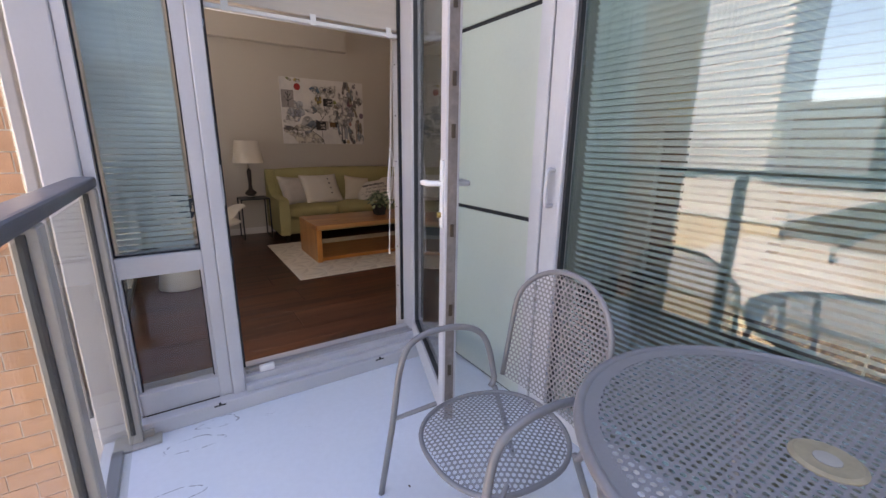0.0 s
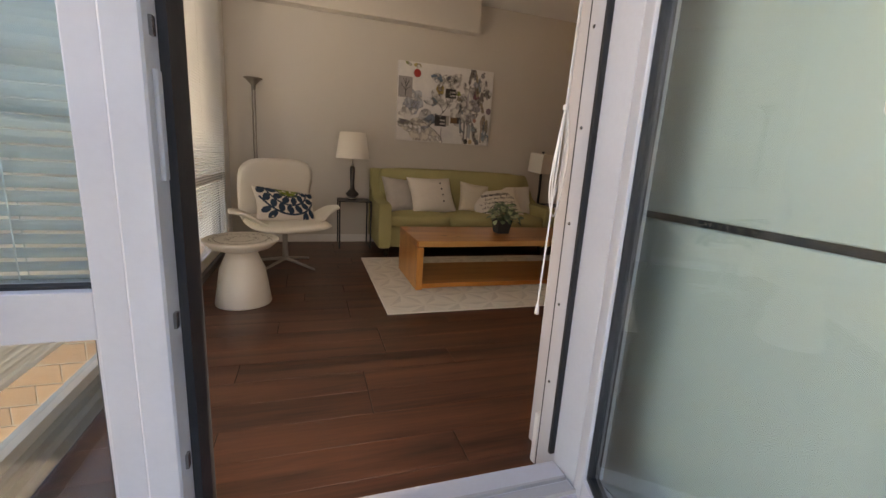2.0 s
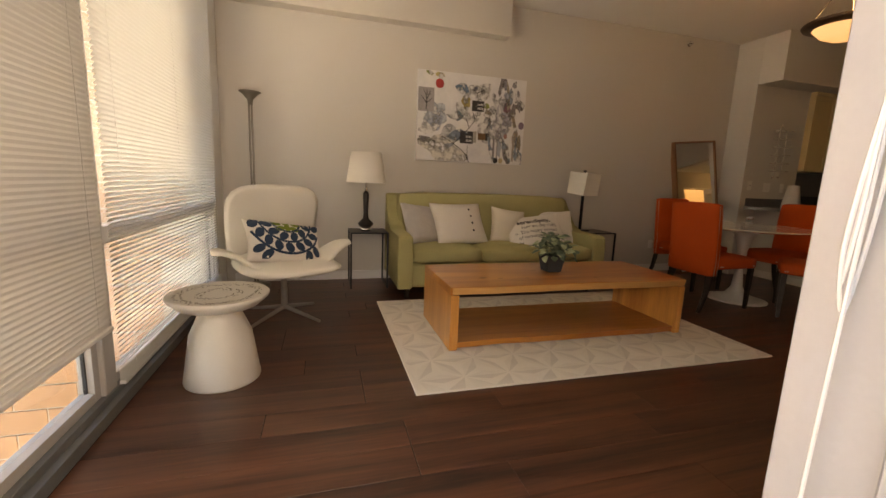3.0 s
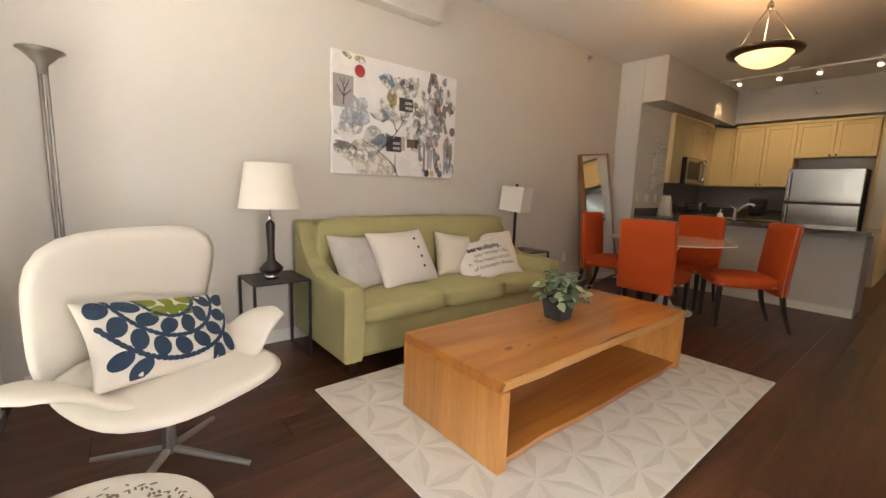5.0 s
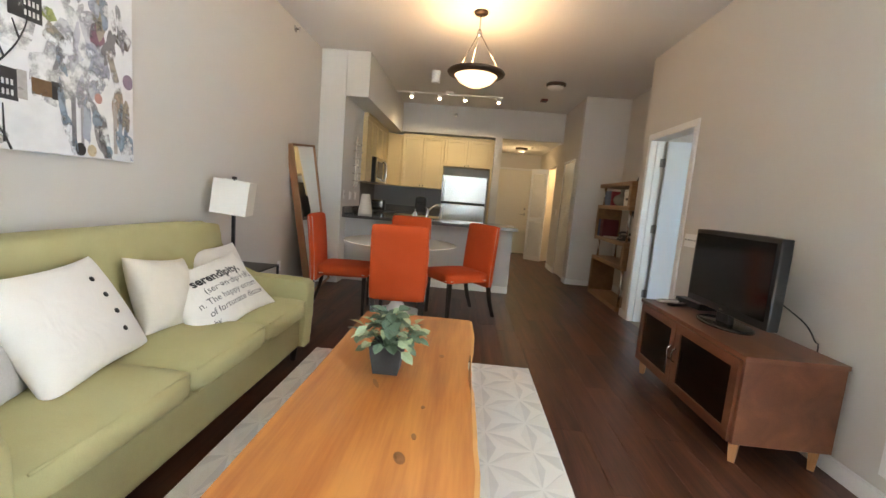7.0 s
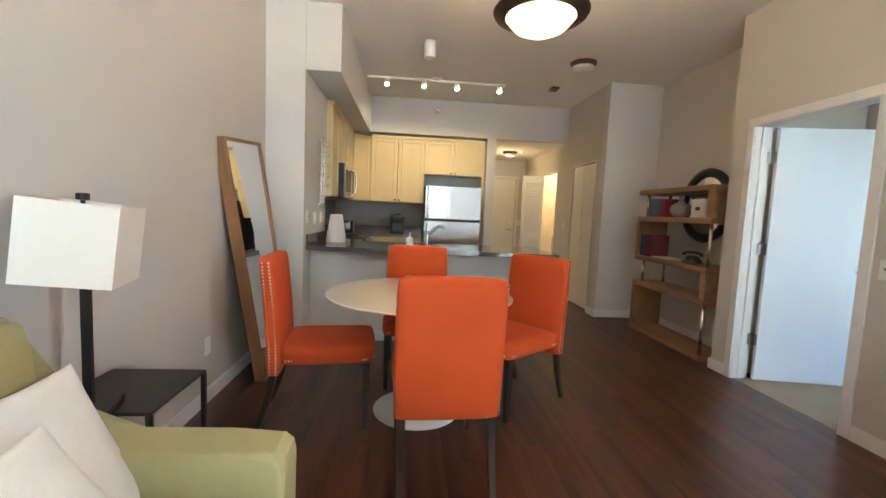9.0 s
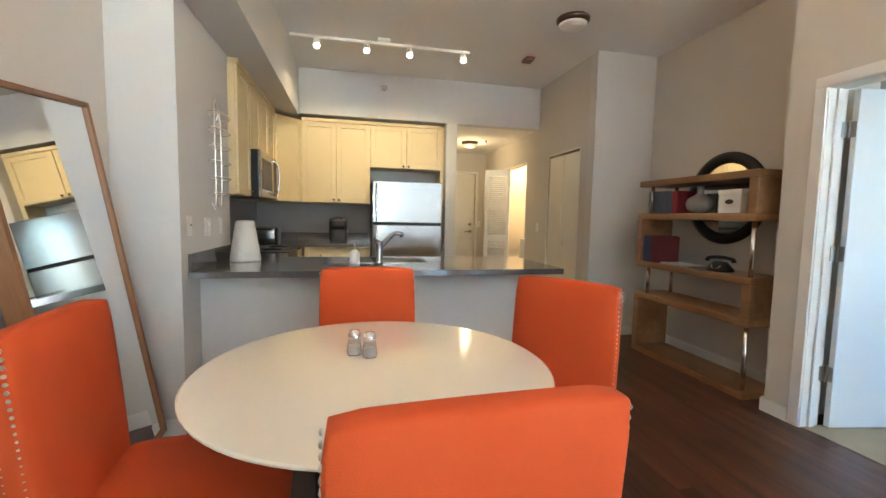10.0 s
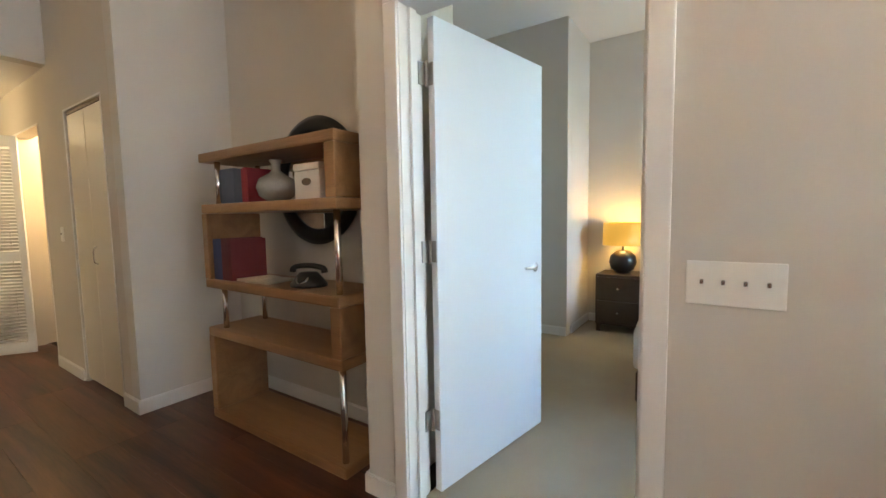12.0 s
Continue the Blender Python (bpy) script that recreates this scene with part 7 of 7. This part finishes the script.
# laundry closet
wa = thing("washing_machine", pose(9.12, 2.0, 0), "white front of a washing machine in the closet", "washing machine")
part("case", box(0.0, 0.0, 0.01, 0.66, 0.66, 0.92, 0.015, 2), WHITE_PLASTIC, wa)
part("lid", box(0.04, 0.04, 0.9205, 0.62, 0.60, 0.935, 0.006, 1), WHITE_PLASTIC, wa)
part("control_panel", box(0.02, 0.0, 0.9355, 0.64, 0.03, 1.05, 0.008, 1), WHITE_PLASTIC, wa)

# ---- bedroom ----
ns = thing("nightstand", pose(5.03, -0.885, 0), "dark brown two-drawer nightstand", "nightstand")
DARKW = wood("dark_brown_wood", (0.055, 0.035, 0.025), (0.03, 0.018, 0.013), 0.45, "x", 8)
part("body", box(0, 0, 0.08, 0.44, 0.40, 0.60, 0.006, 2), DARKW, ns)
for lo, hi in ((0.10, 0.33), (0.345, 0.575)):
    d = part("drawer", box(0.015, 0.4005, lo, 0.425, 0.415, hi, 0.003, 1), DARKW, ns)
    part("knob", add_lathe(bmesh.new(), [(0, 0), (0.008, 0), (0.012, 0.016), (0, 0.02)], segs=12, m=pose(0.22, 0.415, (lo + hi) / 2, -90, 0, 0)), STEEL, d)
for x in (0.03, 0.41):
    for y in (0.03, 0.37):
        part("leg", box(x - 0.02, y - 0.02, 0.004, x + 0.02, y + 0.02, 0.0795), DARKW, ns)
bl = thing("bedside_lamp", pose(5.25, -0.70, 0.6005), "lit bedside lamp with a black globe base and amber shade", "table lamp")
part("base", lathe([(0, 0), (0.06, 0), (0.11, 0.04), (0.135, 0.11), (0.12, 0.18), (0.07, 0.225), (0.03, 0.235), (0, 0.235)], segs=32), BLACK, bl, "black ceramic globe base", True)
part("neck", tube([(0, 0, 0.23), (0, 0, 0.34)], 0.01), BRONZE, bl)
am = glow("lit_amber_shade", (1.0, 0.50, 0.06), 0.0055)
am.node_tree.nodes["Principled BSDF"].inputs["Base Color"].default_value = (0.62, 0.36, 0.07, 1)
part("shade", lathe([(0.20, 0.29), (0.195, 0.52), (0.193, 0.52), (0.198, 0.29), (0.2, 0.29)], segs=44), am, bl, "glowing amber drum shade", True)
bd = thing("bed", pose(3.3, -0.72, 0), "bed with a plain white cover", "bed")
part("mattress", soft_box(0, 0.05, 0.25, 1.55, 1.95, 0.55, 0.06, 0.0, 6), WHITE_CLOTH, bd, "", True)
part("base", box(0.03, 0.06, 0.06, 1.52, 1.92, 0.2495, 0.01, 1), DARKW, bd)
part("headboard", box(0, -0.16, 0.004, 1.55, 0.03, 1.05, 0.02, 2), DARKW, bd)
for x in (0.08, 1.47):
    part("leg", box(x - 0.03, 1.82, 0.004, x + 0.03, 1.88, 0.0595), DARKW, bd)

# ---- balcony furniture ----
MESH_GREY = mat("grey_coated_steel", (0.21, 0.198, 0.195), 0.42, vary=0.06, scale=6, fine=120, bump=0.05)


def pierced(inside, place, pitch, hole, x0, x1, y0, y1, thick):
    """Sheet metal with round holes in a triangular pattern, cut to inside(x, y) and laid out by place(x, y)."""
    bm = bmesh.new()
    verts = {}

    def vert(x, y):
        key = (round(x / pitch * 60), round(y / pitch * 60))
        if key not in verts:
            verts[key] = bm.verts.new(place(x, y))
        return verts[key]

    R = pitch / math.sqrt(3)
    rows = int((y1 - y0) / (pitch * math.sqrt(3) / 2)) + 1
    for j in range(rows):
        cy = y0 + j * pitch * math.sqrt(3) / 2
        for i in range(int((x1 - x0) / pitch) + 1):
            cx = x0 + i * pitch + (pitch / 2 if j % 2 else 0)
            if not inside(cx, cy):
                continue
            outer = [vert(cx + R * math.sin(math.pi / 3 * k), cy + R * math.cos(math.pi / 3 * k)) for k in range(6)]
            inner = [bm.verts.new(place(cx + hole * math.sin(math.pi / 3 * k), cy + hole * math.cos(math.pi / 3 * k))) for k in range(6)]
            for k in range(6):
                bm.faces.new((outer[k], outer[(k + 1) % 6], inner[(k + 1) % 6], inner[k]))
    return bm


bt = thing("patio_table", pose(1.315, 0.225, 0.05), "round grey perforated metal patio table", "patio table")
TR = 0.436
part("tabletop", pierced(lambda x, y: 0.05 < math.hypot(x, y) < TR - 0.03, lambda x, y: (x, y, 0.69), 0.0185, 0.0062, -TR, TR, -TR, TR, 0.001), MESH_GREY, bt, "perforated steel top")
part("border", lathe([(TR - 0.04, 0.6885), (TR - 0.003, 0.6895), (TR - 0.003, 0.6915), (TR - 0.04, 0.6905), (TR - 0.04, 0.6885)], segs=72), MESH_GREY, bt)
part("rim", add_tube(bmesh.new(), [(TR * math.cos(2 * math.pi * k / 72), TR * math.sin(2 * math.pi * k / 72), 0.686) for k in range(72)], 0.012, 8, True), MESH_GREY, bt, "rolled tubular rim", True)
part("hub_plate", lathe([(0.022, 0.6875), (0.058, 0.6885), (0.058, 0.692), (0.05, 0.696), (0.022, 0.694), (0.022, 0.6875)], segs=28), mat("worn_tan_plate", (0.36, 0.29, 0.18), 0.6, vary=0.2, scale=30, fine=120), bt, "worn tan umbrella hole plate")
part("hub_plug", lathe([(0, 0.690), (0.0215, 0.690), (0.0215, 0.695), (0, 0.697)], segs=20), mat("pale_plug", (0.36, 0.33, 0.28), 0.6, vary=0.15, scale=30), bt)
for k in range(4):
    a = radians(38 + 90 * k)
    part("leg", tube(curve_points([(0.40 * math.cos(a), 0.40 * math.sin(a), 0.675), (0.36 * math.cos(a), 0.36 * math.sin(a), 0.45), (0.30 * math.cos(a), 0.30 * math.sin(a), 0.2), (0.36 * math.cos(a), 0.36 * math.sin(a), -0.02)], 5), 0.011, 8), MESH_GREY, bt, "", True)

pc = thing("patio_chair", pose(1.125, 0.93, 0.03, 0, 0, 86), "grey perforated metal patio armchair", "patio chair")


def seat_place(x, y):
    return (x, y, 0.405 - 0.06 * (x * x + (y + 0.02) ** 2) / 0.05 * 0.6 + 0.10 * max(0, -0.10 - y))


part("seat", pierced(lambda x, y: (abs(x) / 0.215) ** 2.4 + (abs(y) / 0.215) ** 2.4 < 1, seat_place, 0.0172, 0.0062, -0.23, 0.23, -0.23, 0.23, 0.001), MESH_GREY, pc, "perforated steel seat")
part("seat_rim", add_tube(bmesh.new(), [seat_place(0.222 * math.copysign(abs(math.cos(2 * math.pi * k / 48)) ** 0.85, math.cos(2 * math.pi * k / 48)), 0.222 * math.copysign(abs(math.sin(2 * math.pi * k / 48)) ** 0.85, math.sin(2 * math.pi * k / 48))) for k in range(48)], 0.008, 8, True), MESH_GREY, pc, "", True)


def back_place(x, z):
    return (x, -0.215 - 0.16 * z + 0.5 * x * x, 0.42 + z)


def in_back(x, z):
    top = 0.27
    return 0.0 < z < top and abs(x) < 0.205 or z >= top and (x / 0.205) ** 2 + ((z - top) / 0.165) ** 2 < 1


part("backrest", pierced(in_back, back_place, 0.0172, 0.0062, -0.23, 0.23, -0.01, 0.46, 0.001), MESH_GREY, pc, "perforated steel back")
loop = [(-0.212, 0.0)] + [(-0.212, 0.14)] + [(0.212 * math.cos(math.pi - math.pi * k / 20), 0.27 + 0.175 * math.sin(math.pi * k / 20)) for k in range(21)] + [(0.212, 0.14), (0.212, 0.0)]
part("back_rim", tube([back_place(x, z) for x, z in loop], 0.0095, 8), MESH_GREY, pc, "", True)
for sx in (-1, 1):
    part("arm_leg", tube(curve_points([(sx * 0.31, 0.27, 0.0), (sx * 0.275, 0.235, 0.30), (sx * 0.262, 0.20, 0.55), (sx * 0.262, 0.13, 0.628), (sx * 0.255, -0.02, 0.635), (sx * 0.24, -0.12, 0.58), (sx * 0.222, -0.16, 0.42), (sx * 0.214, -0.14, 0.38)], 6), 0.0115, 10), MESH_GREY, pc, "bent tubular arm and front leg", True)
    part("rear_leg", tube(curve_points([(sx * 0.20, -0.15, 0.385), (sx * 0.21, -0.21, 0.22), (sx * 0.235, -0.29, 0.0)], 5), 0.0105, 8), MESH_GREY, pc, "", True)
    part("brace", tube([(sx * 0.272, 0.23, 0.33), (sx * 0.20, 0.10, 0.395)], 0.008, 8), MESH_GREY, pc)
st_bm = bmesh.new()
for x, y, r, s in ((0.30, 1.93, 0.075, 1), (0.235, 1.65, 0.06, 2), (0.28, 1.35, 0.07, 3), (0.40, 2.03, 0.06, 5), (0.62, 1.97, 0.014, 6), (0.75, 1.78, 0.012, 7)):
    ring_o = [(x + r * (1 + 0.7 * noise.noise(Vector((math.cos(a), math.sin(a), s * 5)))) * math.cos(a) * 1.5, y + r * 0.6 * (1 + 0.7 * noise.noise(Vector((math.cos(a), math.sin(a), s * 5)))) * math.sin(a)) for a in [2 * math.pi * k / 30 for k in range(30)]]
    o = [st_bm.verts.new((px, py, 0.0306)) for px, py in ring_o]
    i = [st_bm.verts.new((x + (px - x) * 0.90, y + (py - y) * 0.90, 0.0306)) for px, py in ring_o]
    for k in range(30):
        st_bm.faces.new((o[k], o[(k + 1) % 30], i[(k + 1) % 30], i[k]))
structure("floor_stains", st_bm, CONCRETE_STAIN, "faint grey water stains on the balcony floor", "stain")
lb = bmesh.new()
for k in range(4):
    x, y = ((0.98, 1.22), (1.3, 0.62), (0.86, 1.05), (1.12, 0.7))[k]
    leaf(lb, pose(x, y, 0.033, 0, 0, 70 * k), 0.018, 0.004)
tagged(part("leaf_litter", lb, BRONZE), "tiny dark leaf scraps on the balcony floor", "litter", kind="stuff")

# ---- outside ----
ground = structure("ground", box(-900, -900, -14.4, 900, 900, -14.2), mat("street_ground", (0.24, 0.235, 0.22), 0.9, vary=0.2, scale=0.04, fine=0.6, bump=0.0, tint=(0.16, 0.16, 0.16)), "sunlit paved city ground", "ground")
structure("road", box(-60, -300, -14.198, -38, 300, -14.19), mat("asphalt", (0.06, 0.06, 0.06), 0.9, vary=0.2, scale=0.3, fine=4), "grey asphalt city street", "road")
structure("pavement", boxes((-38, -300, -14.198, -33, 300, -14.05), (-66, -300, -14.198, -60, 300, -14.05)), mat("pale_paving", (0.55, 0.52, 0.46), 0.9, vary=0.1, scale=0.5, fine=5), "pale concrete sidewalks", "pavement")
TOWER_GLASS = mat("tower_glass", (0.20, 0.27, 0.33), 0.12, 0.5, vary=0.2, scale=0.05, fine=1.0, bump=0.0)
TOWER_WALL = mat("tower_concrete", (0.58, 0.58, 0.57), 0.8, vary=0.06, scale=0.2, fine=3)
GREY_WALL = mat("grey_stone_facade", (0.36, 0.34, 0.33), 0.85, vary=0.08, scale=0.3, fine=4)
DARK_WALL = mat("dark_masonry", (0.11, 0.11, 0.115), 0.8, vary=0.1, scale=0.3, fine=4)
TAN_WALL = mat("tan_masonry", (0.50, 0.42, 0.30), 0.9, vary=0.08, scale=0.3, fine=4)


def tower(name, x, y, w, d, h, storey, bays, wall, label, balcony_side=0):
    """A far building: body, floor bands, mullion piers, balconies and parapet; its long face looks east."""
    t = thing(name, pose(x, y, -14.2), label, "building")
    part("glazing", box(-d, -w / 2, 0, 0, w / 2, h), TOWER_GLASS, t)
    n = int(h / storey)
    part("floor_bands", boxes(*[(-d - 0.2, -w / 2 - 0.2, k * storey, 0.25, w / 2 + 0.2, k * storey + storey * 0.2) for k in range(n + 1)]), wall, t)
    part("piers", boxes(*[(0.01, -w / 2 + w * k / bays - 0.25, 0, 0.32, -w / 2 + w * k / bays + 0.25, h) for k in range(bays + 1)]), wall, t)
    if balcony_side:
        part("balconies", boxes(*[(-2.5, w / 2 * balcony_side - 1.4, k * storey, 1.6, w / 2 * balcony_side + 1.4, k * storey + 1.1) for k in range(2, n)]), TOWER_WALL, t)
    part("parapet", box(-d - 0.4, -w / 2 - 0.4, h, 0.5, w / 2 + 0.4, h + 1.2), wall, t)
    return t


tower("glass_tower", -225, 105, 48, 40, 230, 3.0, 20, TOWER_WALL, "tall glass apartment tower with white balcony slabs", -1)
tower("stone_building", -75, -14, 50, 22, 15, 3.6, 18, GREY_WALL, "grey stone mid-rise building across the street", 0)
tower("stone_building", -120, 13, 24, 22, 78, 3.6, 9, DARK_WALL, "tall dark masonry building across the street", 0)
tower("stone_building", -112, 31, 15, 20, 24, 3.6, 7, DARK_WALL, "squat dark masonry building beside the tower", 0)
# unseen block, added so the sidelight glass mirrors something darker than sky
tower("stone_building", 14, -34, 30, 46, 48, 3.6, 12, DARK_WALL, "unseen dark building added to darken the sidelight's reflection", 0)
tower("low_building", -190, 128, 30, 16, 25, 3.5, 10, TAN_WALL, "distant tan masonry building beyond the roofs", 0)
wb = thing("white_roof_building", pose(-62, 20, -14.2), "long flat-roofed building with pale ribbed roofing", "building")
part("walls", box(-62, 0, 0, 0, 74, 6), TAN_WALL, wb)
ROOFING = mat("white_roof_sheet", (0.58, 0.57, 0.55), 0.8, vary=0.1, scale=0.3, fine=3)
part("roof", box(-62.3, -0.3, 6.0, 0.3, 74.3, 6.4), ROOFING, wb)
for k in range(10):
    part("roof_rib", box(-60 + 6 * k, 1, 6.4, -58.6 + 6 * k, 73, 7.3), ALU_GREY, wb)
rt = thing("white_roof_building", pose(-30, 4, -14.2), "low flat-roofed building with a bright white roof", "building")
part("walls", box(-18, -8, 0, 4, 14, 6), TAN_WALL, rt)
part("roof", box(-18.3, -8.3, 6.0, 4.3, 14.3, 6.4), ROOFING, rt)
part("roof_unit", box(-8, 0, 6.4, -5, 3, 8.2), ALU_GREY, rt)
part("roof_unit", box(-13, 6, 6.4, -11, 9, 7.8), ALU_GREY, rt)

# ---- pieces: floor planks and bricks ----
PWD = 0.182
plank_meshes = {}


def plank_mesh(L):
    key = round(L, 2)
    if key not in plank_meshes:
        me = bpy.data.meshes.new("plank")
        bm = box(0, 0, -0.0035, key - 0.0010, PWD - 0.0010, 0.0, 0.0005, 1)
        bmesh.ops.recalc_face_normals(bm, faces=bm.faces)
        bm.to_mesh(me)
        bm.free()
        me.materials.append(FLOOR_WOOD)
        plank_meshes[key] = me
    return plank_meshes[key]


pr = random.Random(11)
y, row = 2.182, 0
while y < YN - 0.002:
    x = -0.06 - pr.choice((0.0, 0.3, 0.6, 0.9))
    end = 11.0 if y < 4.2 else 9.16
    start = -0.034 if y > 2.27 else 0.56
    if y < 2.7:
        end = 7.42
    while x < end:
        L = pr.choice((1.1, 1.25, 1.4))
        a, b = max(x, start), min(x + L, end)
        spans = [(a, b)]
        if y < YS - 0.09:
            spans = [(max(a, p), min(b, q)) for p, q in ((start, 1.63), (5.69, 7.425)) if min(b, q) - max(a, p) > 0.05]
        for p, q in spans:
            if q - p > 0.05:
                share("plank", plank_mesh(q - p), floor, pose(p, y, 0))
        x += L
    y += PWD
    row += 1

brick_wall = structure("brick_wall", box(-9.0, 6.25, -14.2, -0.16, 6.5, 8.0), MORTAR, "sunlit orange brick wall with pale joints", "brick wall")
BL, BH, J = 0.456, 0.205, 0.014
me = bpy.data.meshes.new("brick")
bm = box(0, -0.012, 0, BL, -0.0001, BH, 0.002, 1)
bm.to_mesh(me)
bm.free()
me.materials.append(BRICK)
rest = bmesh.new()
for j in range(int(22 / (BH + J))):
    z = -14.15 + j * (BH + J)
    for i in range(19):
        xx = -0.785 - 0.456 + 2 * (BL + J) - i * (BL + J) - (0.5 * (BL + J) if j % 2 else 0)
        if xx + BL > -0.17 or xx < -9.0:
            continue
        if -2.6 < z < 2.9 and xx > -3.8:
            share("brick", me, brick_wall, pose(xx, 6.25, z))
        elif z > -8:
            add_box(rest, xx, 6.238, z, xx + BL, 6.2499, z + BH)
tagged(part("brickwork", rest, BRICK, brick_wall), kind="stuff")
